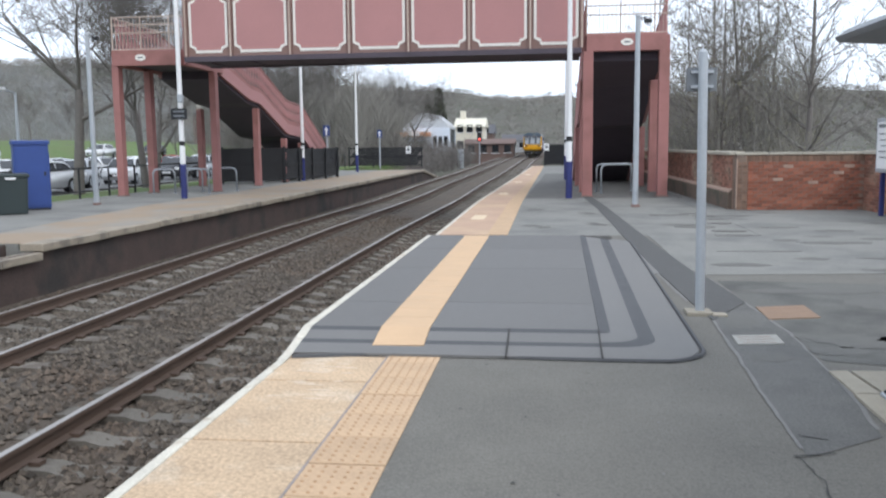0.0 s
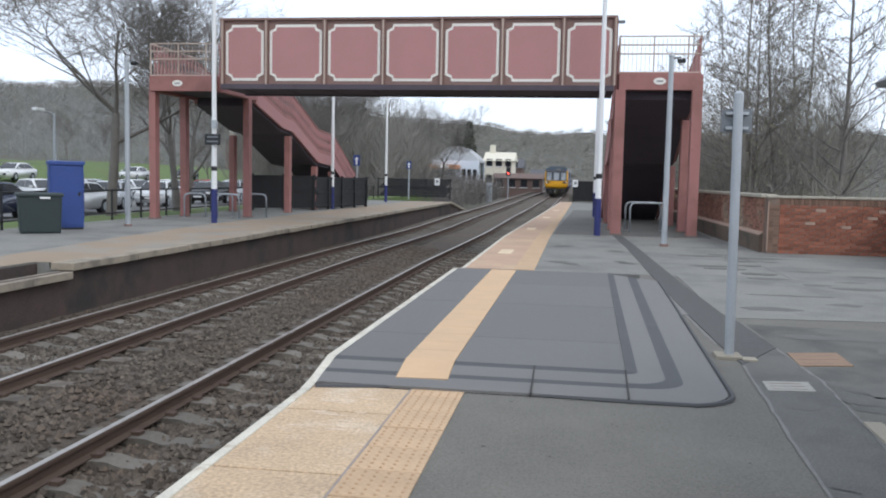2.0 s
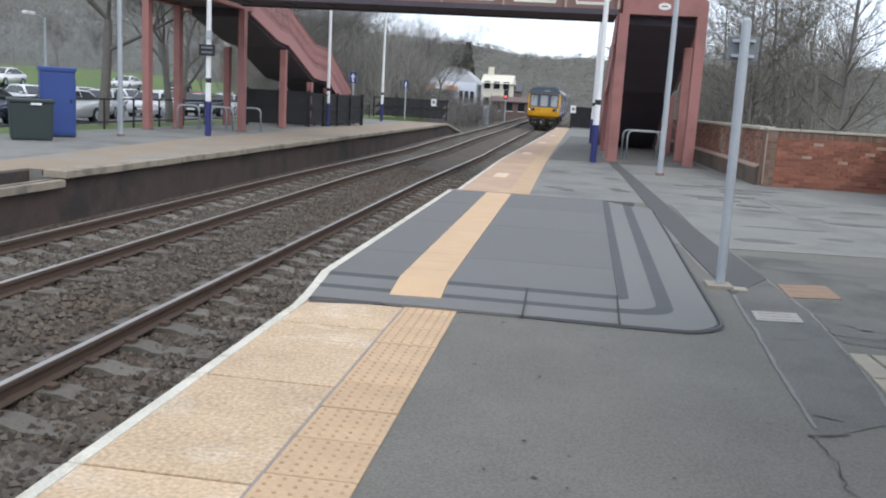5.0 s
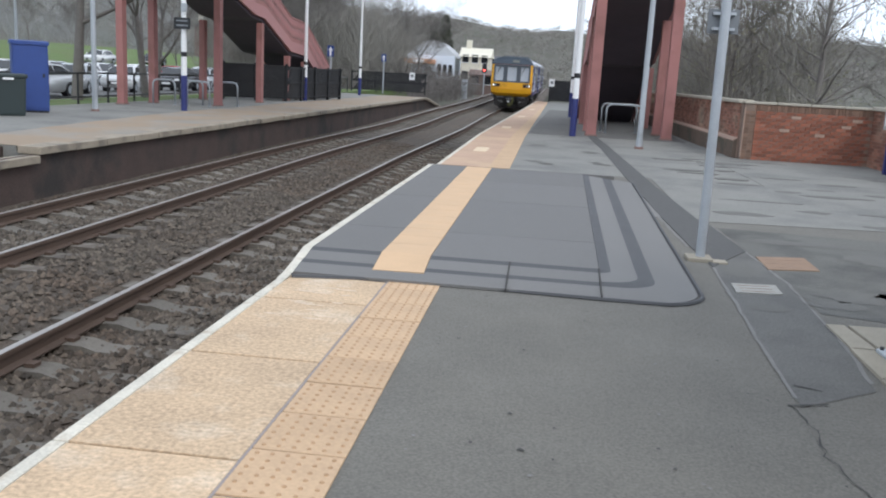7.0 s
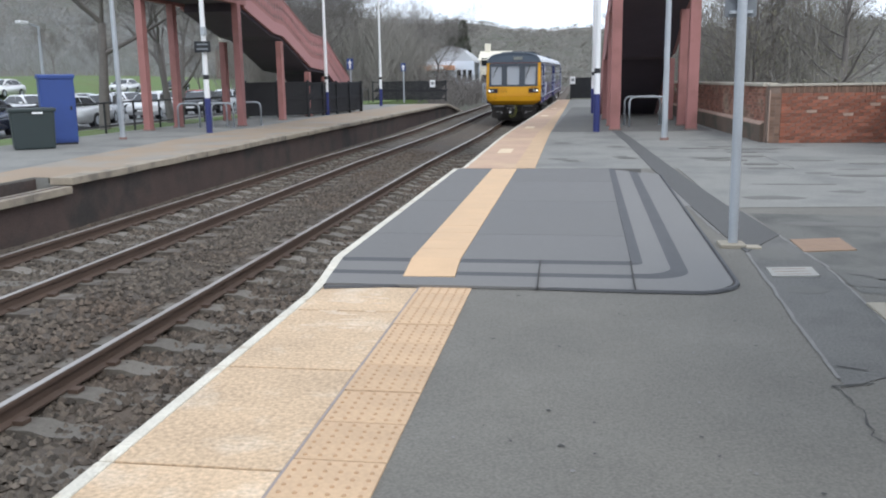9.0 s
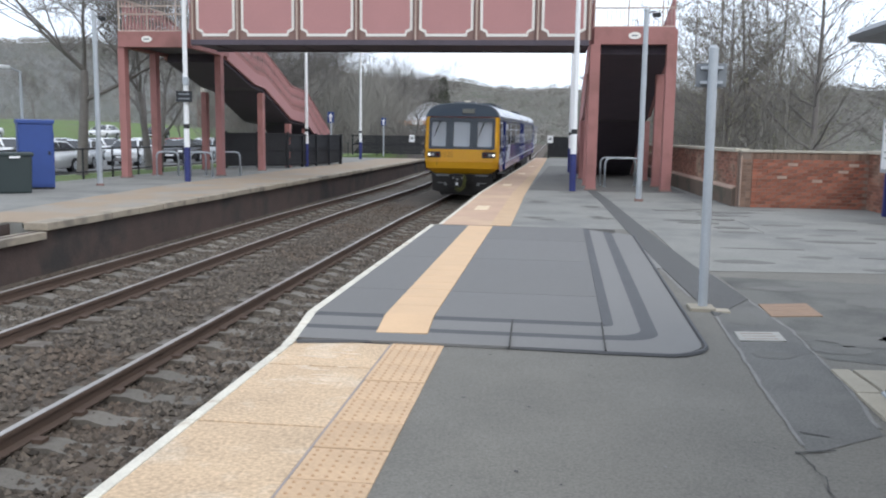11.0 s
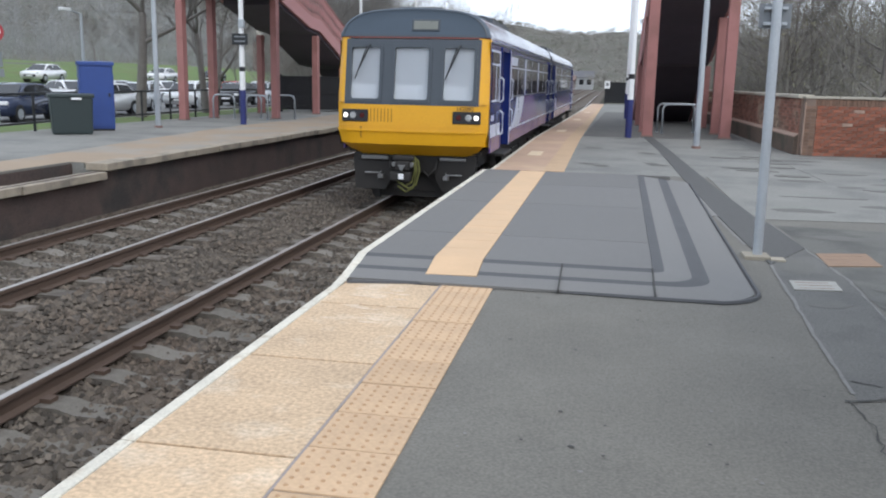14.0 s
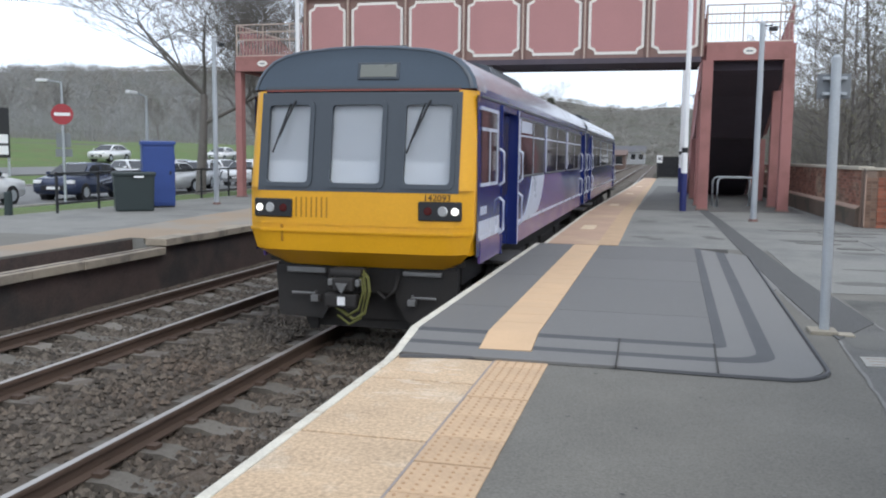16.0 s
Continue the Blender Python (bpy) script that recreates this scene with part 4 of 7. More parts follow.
def build_car(y0, cab, parent):
    """One coach from y0 back; a cab nose on the near end if asked."""
    a, b = y0 + (0.42 if cab else 0.0), y0 + CAR
    doors = ((y0 + 1.88, y0 + 3.20) if cab else (y0 + 0.35, y0 + 1.5), (b - 1.45, b - 0.3))
    spans = [(a - (0.1 if cab else 0.0), doors[0][0]), (doors[0][1], doors[1][0]), (doors[1][1], b)]
    for side in (-1, 1):
        for u, v in spans:
            part("side_wall", body_strip(u, v, 1, 3, side), T["blue"], parent, "deep blue body side")
            body_panel(max(u, a + 0.12) if cab else u, v, 1.02, 1.30, side, 0.006, T["purple"], "skirt", parent, "pale purple lower band")
            body_panel(max(u, a + 0.04) if cab else u, v, 1.30, 1.345, side, 0.010, T["pale"], "stripe", parent, "pale waist line")
        part("cant_rail", body_strip(a, b, 3, 4, side), T["blue"], parent)
        part("roof_side", body_strip(a + (0.4 if cab else 0), b, 4, 11, side), T["silver"], parent, "silver grey curved roof", smooth=True)
        part("gutter", side_plate(a + 0.1, b, 2.985, 3.01, side, 0.014), T["rib"], parent)
        # window bays, each of two panes under slim toplights
        bays = ((y0 + 3.42, y0 + 6.1), (y0 + 6.5, y0 + 9.75), (y0 + 10.2, y0 + 13.45)) if cab else ((y0 + 1.8, y0 + 5.3), (y0 + 5.7, y0 + 9.3), (y0 + 9.7, y0 + 13.4))
        for u, v in bays:
            m_ = (u + v) / 2
            for p, q in ((u, m_ - 0.04), (m_ + 0.04, v)):
                w = part("window", side_plate(p, q, 2.02, 2.86, side, 0.008), T["glass"], parent)
                for c, mt in ((side_plate(p - 0.03, q + 0.03, 1.99, 2.02, side, 0.014), "rib"), (side_plate(p - 0.03, q + 0.03, 2.86, 2.89, side, 0.014), "rib"), (side_plate(p - 0.04, p, 2.02, 2.86, side, 0.014), "pale"),
                              (side_plate(q, q + 0.04, 2.02, 2.86, side, 0.014), "rib"), (side_plate(p, q, 2.60, 2.625, side, 0.014), "pale")):
                    part("window_frame", c, T[mt], w)
        # folding doors set back in their openings, with grab rails
        for d0, d1 in doors:
            dr = part("door", side_plate(d0, d1, 1.02, 2.96, side, -0.13, 0.18), T["blue"], parent, "dark blue recessed folding door")
            for p, q, mt in ((d0 - 0.005, d0 + 0.03, "blue"), (d1 - 0.03, d1, "blue")):
                part("door_jamb", side_plate(p, q, 1.0, 2.97, side, 0.016, 0.18), T[mt], dr)
            part("door_edge", side_plate(d1 - 0.005, d1 + 0.035, 1.0, 2.97, side, 0.020, 0.03), T["pale"], dr, "pale door edge strip")
            part("door_head", side_plate(d0 + 0.03, d1 - 0.03, 2.90, 2.985, side, 0.0, 0.18), T["blue"], dr)
            mid = (d0 + d1) / 2
            for p, q in ((d0 + 0.12, mid - 0.06), (mid + 0.06, d1 - 0.12)):
                part("door_window", side_plate(p, q, 1.75, 2.78, side, -0.122, 0.14), T["glass"], dr)
            part("door_fold", side_plate(mid - 0.012, mid + 0.012, 1.05, 2.9, side, -0.118, 0.14), T["rib"], dr)
            x = side * 1.46
            for yy in (d0 - 0.12, d1 + 0.14):
                for z0, z1 in ((1.28, 1.76), (1.92, 2.40)):
                    part("grab_rail", pipe([(x - side * 0.06, yy, z0), (x, yy, z0 + 0.05), (x, yy, z1 - 0.05), (x - side * 0.06, yy, z1)], 0.018, 6), T["pale"], dr, "pale grab rail")
            st = part("step", box(*sorted((side * 1.15, side * 1.50)), d0 - 0.05, d1 + 0.05, 0.86, 0.91, 0.01), T["dark"], dr, "dark door step")
            for yy in (d0 + 0.1, d1 - 0.1):
                part("step_bracket", box(*sorted((side * 1.2, side * 1.3)), yy - 0.03, yy + 0.03, 0.5, 0.86), T["dark"], st)
        if cab:
            w = part("cab_window", side_plate(a + 0.12, a + 1.10, 1.98, 2.84, side, 0.008), T["glass"], parent)
            for q in (side_plate(a + 0.08, a + 1.14, 1.94, 1.98, side, 0.016), side_plate(a + 0.08, a + 1.14, 2.84, 2.88, side, 0.016), side_plate(a + 1.10, a + 1.15, 1.98, 2.84, side, 0.016),
                      side_plate(a + 0.12, a + 1.10, 2.60, 2.64, side, 0.016), side_plate(a + 0.60, a + 0.63, 1.98, 2.60, side, 0.016)):
                part("window_frame", q, T["pale"], w)
            part("pale_flash", side_plate(a, a + 1.35, 1.345, 1.53, side, 0.005), T["pale"], parent)
            for k in range(4):
                part("coach_number", side_plate(a + 0.10 + k * 0.10, a + 0.17 + k * 0.10, 1.60, 1.70, side, 0.006), T["pale"], parent)
            part("door_notice", side_plate(y0 + 3.50, y0 + 4.6, 2.66, 2.84, side, 0.011), T["pale"], parent, "pale blue notice in the first toplight")
            # wide curved flash behind the first door, lilac behind it
            lo = lambda f: y0 + 3.40 + 1.30 * f ** 0.55
            hi = lambda f: y0 + 4.85 + 1.40 * f ** 0.55
            fs = [k / 10 for k in range(11)]
            sw = [(hi(f), 1.35 + 0.63 * f ** 1.6) for f in fs] + [(lo(f), 1.35 + 0.63 * f ** 1.6) for f in reversed(fs)]
            part("swoosh", prism(sw, "x", *sorted((side * 1.385, side * 1.412))), T["pale"], parent, "pale grey curved flash")
            fd = [(y0 + 10.2, 1.35), (y0 + 8.9, 1.98)] + [(hi(f) + 0.01, 1.35 + 0.63 * f ** 1.6) for f in reversed(fs)]
            part("fade_panel", prism(fd, "x", *sorted((side * 1.385, side * 1.409))), T["lilac"], parent, "lilac panel behind the flash")
        else:
            body_panel(doors[0][1] + 0.1, doors[1][0] - 0.1, 1.35, 1.95, side, 0.004, T["purple"], "fade_panel", parent, "purple lower side")
    part("end_wall", box(-1.38, 1.38, b - 0.04, b, 1.0, 3.2), T["panel"], parent)
    if not cab:
        part("end_wall", box(-1.38, 1.38, a, a + 0.04, 1.0, 3.2), T["panel"], parent)
    part("floor", box(-1.25, 1.25, a, b, 0.98, 1.06), T["dark"], parent)
    part("underframe", box(-1.15, 1.15, a + 0.3, b - 0.3, 0.72, 0.98, 0.02), T["dark"], parent, "sooty underframe")
    for k, (u, v, z) in enumerate(((3.9, 5.6, 0.35), (6.0, 7.2, 0.42), (7.6, 9.6, 0.35), (10.0, 10.9, 0.45))):
        part("equipment_box", box(-1.2, 1.2, y0 + u, y0 + v, z, 0.74, 0.03), T["dark"], parent)
    for y in (y0 + 3.2, y0 + 12.2):
        wheelset(parent, y)
        for s in (-1, 1):
            part("axle_box", box(s * 1.0 - 0.14, s * 1.0 + 0.14, y - 0.25, y + 0.25, 0.25, 0.62, 0.03), T["dark"], parent)
    # roof gear: a ribbed radiator pod and low vents
    pod = part("roof_pod", prism([(-1.08, 3.42), (-0.98, 3.59), (-0.80, 3.65), (0.80, 3.65), (0.98, 3.59), (1.08, 3.42)], "y", a + 2.6, a + 5.4), T["panel"], parent, "dark roof pod")
    for k in range(9):
        y = a + 2.8 + k * 0.3
        part("pod_rib", prism([(-1.09, 3.43), (-0.99, 3.605), (-0.80, 3.665), (0.80, 3.665), (0.99, 3.605), (1.09, 3.43)], "y", y, y + 0.06), T["rib"], pod)
    for u in ((1.0, 1.5), (7.4, 8.2), (11.4, 12.2)):
        part("roof_vent", prism([(-0.42, 3.53), (-0.36, 3.64), (0.36, 3.64), (0.42, 3.53)], "y", a + u[0], a + u[1]), T["rib"], parent)


def build_train():
    tr = thing("diesel_train", "two-coach diesel railcar with yellow nose and blue sides", "train")
    # nose
    part("chin", front_sheet(0.95, 1.16, 4), T["yellow"], tr, "yellow undercut chin", True)
    part("bumper_band", front_sheet(1.16, 1.40, 3, out=0.012), T["yellow"], tr, "yellow lower nose", True)
    lip = front_sheet(1.385, 1.425, 2, out=0.032)
    part("nose_lip", lip, T["yellow"], tr)
    part("nose_ledge", front_sheet(1.475, 1.50, 2, out=0.010), T["yellow"], tr)
    part("nose", front_sheet(1.40, 1.90, 4), T["yellow"], tr, "yellow nose", True)
    for s in (-1, 1):
        part("corner_pillar", front_sheet(1.90, 3.05, 6, 4, u0=0.86 * s, u1=1.0 * s), T["yellow"], tr, "yellow corner pillar", True)
    part("window_panel", sheet_with_holes(-1.24, 1.24, 1.87, 3.03, WINDOWS), T["panel"], tr, "dark grey windscreen surround")
    part("red_line", front_sheet(3.045, 3.07, 1, out=0.008), T["red"], tr)
    arch = [(1.388, 3.07)] + car_section()[4:]
    full = arch + [(-x, z) for x, z in reversed(arch[:-1])]
    dome_y = lambda x, z: front_y(z) - 0.006 + 0.07 * (x / 1.4) ** 2

    def dome_outline(shrink, back):
        return [(x * shrink, dome_y(x * shrink, 3.07 + (z - 3.07) * shrink) + back, 3.07 + (z - 3.07) * shrink) for x, z in full]
    bm = bmesh.new()
    rings = [[bm.verts.new(p) for p in dome_outline(k, d)] for k, d in ((1.0, 0.07), (0.985, 0.02), (0.955, 0.0), (0.945, 0.004), (0.6, 0.004), (0.2, 0.004))]
    for r0, r1 in zip(rings, rings[1:]):
        for k in range(len(full) - 1):
            bm.faces.new((r0[k], r0[k + 1], r1[k + 1], r1[k]))
    bm.faces.new(rings[-1])
    part("dome", bm, T["dome"], tr, "blue grey front dome with a rounded rim", True)
    rim = [(x * 0.95, dome_y(x * 0.95, z) - 0.004, 3.07 + (z - 3.07) * 0.93) for x, z in full]
    part("dome_rim", pipe(rim, 0.010, 5), T["panel"], tr, "dark seam round the dome")
    part("dome_sill", front_sheet(3.068, 3.10, 1, out=0.018), T["panel"], tr, "dark sill of the dome")
    part("roof_horn_cover", prism([(-0.45, 3.56), (-0.40, 3.63), (0.40, 3.63), (0.45, 3.56)], "y", 0.75, 1.1), T["rib"], tr)
    for side in (-1, 1):
        bm = bmesh.new()
        pts = car_section()[4:]
        pts = [(1.388, 3.05)] + pts
        g = []
        for f in np.linspace(0, 1, 5):
            row = []
            for x, z in pts:
                yn = front_y(z) + 0.064 + 0.07 * (x / 1.4) ** 2
                row.append(bm.verts.new((side * x, yn + (0.85 - yn) * f, z)))
            g.append(row)
        for r0, r1 in zip(g, g[1:]):
            for k in range(len(pts) - 1):
                bm.faces.new((r0[k], r1[k], r1[k + 1], r0[k + 1]))
        part("cab_roof", bm, T["silver"], tr, "silver grey roof over the cab", smooth=True)
        bm = bmesh.new()
        rows = [(bm.verts.new((side * half_width(z), skin_y(half_width(z), z), z)), bm.verts.new((side * max(half_width(z), 1.39), 0.46, z))) for z in (1.14, 1.4, 1.9, 2.5, 3.05)]
        for (p, q), (r, t) in zip(rows, rows[1:]):
            bm.faces.new((p, q, t, r))
        part("cab_side", bm, T["yellow"], tr, "yellow cab corner")
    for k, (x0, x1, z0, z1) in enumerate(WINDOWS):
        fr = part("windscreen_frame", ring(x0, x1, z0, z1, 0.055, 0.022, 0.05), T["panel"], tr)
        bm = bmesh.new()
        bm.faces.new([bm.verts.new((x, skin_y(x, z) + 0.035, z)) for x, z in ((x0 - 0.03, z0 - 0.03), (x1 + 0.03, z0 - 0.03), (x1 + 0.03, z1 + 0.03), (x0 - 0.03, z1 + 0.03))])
        g = part("windscreen", bm, T["screen"], fr, "cab windscreen pane paled for reflected sky")
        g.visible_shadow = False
    # plain cab interior
    part("cab_desk", box(-1.2, 1.2, 0.34, 0.75, 1.6, 2.20, 0.04), T["blind"], tr, "white cab desk")
    part("cab_bulkhead", box(-1.3, 1.3, 1.35, 1.4, 1.1, 3.1), T["cab"], tr)
    part("cab_ceiling", box(-1.25, 1.25, 0.45, 1.35, 3.0, 3.03), T["cab"], tr)
    # head lamp housings
    for s in (-1, 1):
        c = part("lamp_housing", front_box(*sorted((s * 0.78, s * 1.28)), 1.555, 1.775, 0.03), M["black_paint"], tr, "black lamp housing")
        for x, m, r in ((1.205, "lamp", 0.045), (1.065, "lamp_off", 0.062), (0.89, "tail", 0.052)):
            bm = bmesh.new()
            y = skin_y(x, 1.665) - 0.034
            bmesh.ops.create_cone(bm, cap_ends=True, segments=18, radius1=r, radius2=r * 0.8, depth=0.02, matrix=Matrix.Translation((s * x, y, 1.665)) @ Matrix.Rotation(math.pi / 2, 4, "X"))
            part({"lamp": "headlight", "lamp_off": "marker_light", "tail": "tail_light"}[m], bm, T[m], c, {"lamp": "lit headlight", "lamp_off": "unlit lens", "tail": "unlit red lens"}[m])
    for k in range(7):
        x = -0.74 + k * 0.065
        part("vent_slot", front_box(x, x + 0.02, 1.56, 1.80, 0.006), T["slot"], tr)
    part("bracket", front_box(-0.93, -0.90, 1.26, 1.47, 0.03), T["slot"], tr)
    part("destination_box", front_box(-0.03, 0.48, 3.17, 3.38, 0.022), T["panel"], tr)
    part("destination_display", front_box(0.0, 0.45, 3.195, 3.355, 0.028), T["box"], tr, "blank destination display")
    for s, x in ((-1, -0.84), (1, 0.82)):
        w = part("wiper", pipe([(x + 0.06, skin_y(x, 2.94) - 0.05, 2.93), (x - 0.03, skin_y(x, 2.7) - 0.06, 2.72), (x - 0.13, skin_y(x, 2.5) - 0.05, 2.50)], 0.014, 6), M["black_paint"], tr, "black wiper")
        part("wiper_blade", pipe([(x + 0.0, skin_y(x, 2.9) - 0.05, 2.90), (x - 0.20, skin_y(x, 2.3) - 0.045, 2.32)], 0.011, 5), M["black_paint"], w)
    txt = bpy.data.curves.new("fleet_number", "FONT")
    txt.body, txt.size, txt.extrude, txt.align_x = "142093", 0.108, 0.002, "CENTER"
    ob = new("fleet_number", txt)
    ob.data.materials.append(M["black_paint"])
    ob.parent = tr
    ob.matrix_basis = Matrix.Translation((1.0, skin_y(1.0, 1.82) - 0.03, 1.784)) @ Matrix.Rotation(radians(88), 4, "X") @ Matrix.Rotation(radians(4), 4, "Y")
    # buffer beam, coupler, hoses
    part("buffer_beam", box(-1.15, 1.15, 0.42, 0.60, 0.62, 0.97, 0.02), T["dark"], tr, "dark buffer beam")
    for s in (-1, 1):
        part("valance", prism([(s * 0.35, 0.93), (s * 1.17, 0.93), (s * 1.12, 0.30), (s * 0.55, 0.28), (s * 0.42, 0.5)], "y", 0.40, 0.45), T["dark"], tr)
        part("guard_iron", box(s * 0.75 - 0.06, s * 0.75 + 0.06, 0.6, 0.66, 0.1, 0.7, 0.01), T["dark"], tr)
        part("air_pipe", pipe([(s * 0.62, 0.36, 0.62), (s * 0.62, 0.33, 0.60), (s * 0.92, 0.33, 0.60)], 0.018, 6), T["steel"], tr)
        part("jumper_bracket", box(s * 0.5, s * 0.98, 0.34, 0.42, 0.86, 0.91, 0.01), T["steel"], tr)
    CX = -0.12
    cp = part("coupler", box(CX - 0.15, CX + 0.15, 0.10, 0.5, 0.66, 0.90, 0.05), T["dark"], tr, "black automatic coupler")
    part("coupler_cap", box(CX - 0.20, CX + 0.20, 0.02, 0.26, 0.86, 0.96, 0.04), T["dark"], cp)
    part("coupler_face", box(CX - 0.13, CX + 0.13, -0.06, 0.12, 0.70, 0.86, 0.03), T["dark"], cp)
    part("coupler_funnel", prism([(CX - 0.07, 0.80), (CX + 0.07, 0.80), (CX, 0.68)], "y", -0.10, -0.055), T["steel"], cp, "worn steel funnel")
    part("coupler_box", box(CX - 0.24, CX + 0.16, -0.04, 0.12, 0.50, 0.67, 0.035), T["dark"], cp, "black electrical coupler box")
    part("coupler_label", box(CX - 0.065, CX + 0.03, -0.052, -0.04, 0.535, 0.635), M["white_paint"], cp, "small white label")
    for s in (-1, 1):
        part("coupler_horn", box(CX + s * 0.17 - 0.03, CX + s * 0.17 + 0.03, -0.02, 0.2, 0.76, 0.84, 0.015), T["steel"], cp)
    for k, (dx, drop) in enumerate(((0.20, 0.30), (0.25, 0.36), (0.17, 0.40))):
        pts = [(CX + dx - 0.08, 0.16, 0.94), (CX + dx + 0.03, 0.06, 0.88 - 0.02 * k), (CX + dx + 0.06, 0.03, 0.70), (CX + dx, 0.02, drop + 0.08), (CX + dx - 0.14, 0.03, drop), (CX + dx - 0.30, 0.06, drop + 0.10)]
        part("hose", pipe(pts, 0.016 + 0.004 * (k == 1), 7), T["hose"], tr, "dull green rubber hose")
    part("skirt_plate", box(-1.05, 1.05, 0.62, 0.66, 0.25, 0.72, 0.02), T["dark"], tr)
    part("snow_deflector", prism([(-0.95, 0.42), (0.95, 0.42), (0.85, 0.14), (-0.85, 0.14)], "y", 0.66, 0.70), T["dark"], tr)
    for s in (-1, 1):
        part("jumper_cable", pipe([(s * 0.45, 0.38, 0.9), (s * 0.42, 0.3, 0.7), (s * 0.30, 0.28, 0.58), (s * 0.2, 0.3, 0.66)], 0.022, 6), T["dark"], tr)
        part("lift_bracket", box(s * 0.62 - 0.05, s * 0.62 + 0.05, 0.3, 0.42, 0.5, 0.58, 0.01), T["steel"], tr)
    build_car(0.0, True, tr)
    build_car(CAR + 0.6, False, tr)
    part("gangway", box(-0.55, 0.55, CAR - 0.02, CAR + 0.62, 1.1, 3.05), T["dark"], tr, "black gangway bellows")
    return tr


train = build_train()
TRAIN_ROWS = [(0, 132.0), (1, 119.0), (2, 106.0), (3, 94.5), (4, 84.5), (6.5, 63.6), (7.5, 55.4), (8.2, 49.9), (9.3, 42.8), (10.3, 36.5), (10.5, 35.2), (11, 32.0), (11.5, 28.9), (12, 25.6),
              (12.5, 22.5), (13, 19.75), (13.5, 17.35), (14, 15.2), (14.5, 13.35), (15, 11.85), (15.5, 10.58), (16, 9.5)]


# ---- brick walls beside the platform ----
def brick_wall():
    w = thing("wall_east", "weathered red brick wall with pale stone coping", "wall", kind="structure")
    part("core", box(4.47, 7.5, 20.82, 21.05, -0.05, 1.28), M["mortar"], w)
    full, half = box(0.004, 0.221, 0.0, 0.10, 0.004, 0.070, 0.006), box(0.004, 0.108, 0.0, 0.10, 0.004, 0.070, 0.006)
    me, mh = mesh_of("brick", full, M["brick"]), mesh_of("half_brick", half, M["brick"])
    ml = mesh_of("limed_brick", box(0.004, 0.221, 0.0, 0.10, 0.004, 0.070, 0.006), M["lime"])
    mb = mesh_of("brown_brick", box(0.004, 0.108, 0.0, 0.10, 0.004, 0.070, 0.006), M["brick_brown"])
    ms = mesh_of("upright_brick", box(0.004, 0.071, 0.0, 0.10, 0.004, 0.148, 0.006), M["brick_brown"])
    rng = random.Random(2)
    for r in range(15):
        z = 0.0 + r * 0.075
        x = 4.64
        if r % 2:
            piece("half_brick", mh, w, pose(x, 20.805 + rng.uniform(-0.006, 0.006), z))
            x += 0.1125
        while x + 0.22 < 7.28:
            limed = rng.random() < 0.02 + 0.05 * (3 < r < 9)
            piece("limed_brick" if limed else "brick", ml if limed else me, w, pose(x, 20.805 + rng.uniform(-0.008, 0.006), z + rng.uniform(-0.003, 0.003), 0, rng.uniform(-0.5, 0.5), rng.uniform(-0.9, 0.9)))
            x += 0.225
        # quoin of browner bricks at the corner
        for k in range(2 if r % 2 else 1):
            piece("brown_brick", mb, w, pose(4.40 + 0.1125 * k, 20.795 + rng.uniform(-0.004, 0.004), z))
        if r % 2 == 0:
            piece("brown_brick", mb, w, pose(4.5125, 20.797, z))
    k = 0
    while 4.42 + k * 0.075 < 7.25:
        piece("upright_brick", ms, w, pose(4.42 + k * 0.075, 20.803 + rng.uniform(-0.004, 0.004), 1.128))
        k += 1
    part("lime_run", box(4.372, 4.40, 20.782, 20.80, 0.05, 1.2, 0.006), M["lime"], w, "pale mortar run down the corner")
    part("corner_pier", box(4.38, 4.60, 20.80, 21.08, -0.05, 1.28, 0.01), M["pier"], w, "worn brown corner pier")
    for k in range(4):
        part("coping_stone", box(4.36 + k * 0.74, 4.36 + k * 0.74 + 0.725, 20.77, 21.12, 1.28, 1.335, 0.012), M["coping"], w)


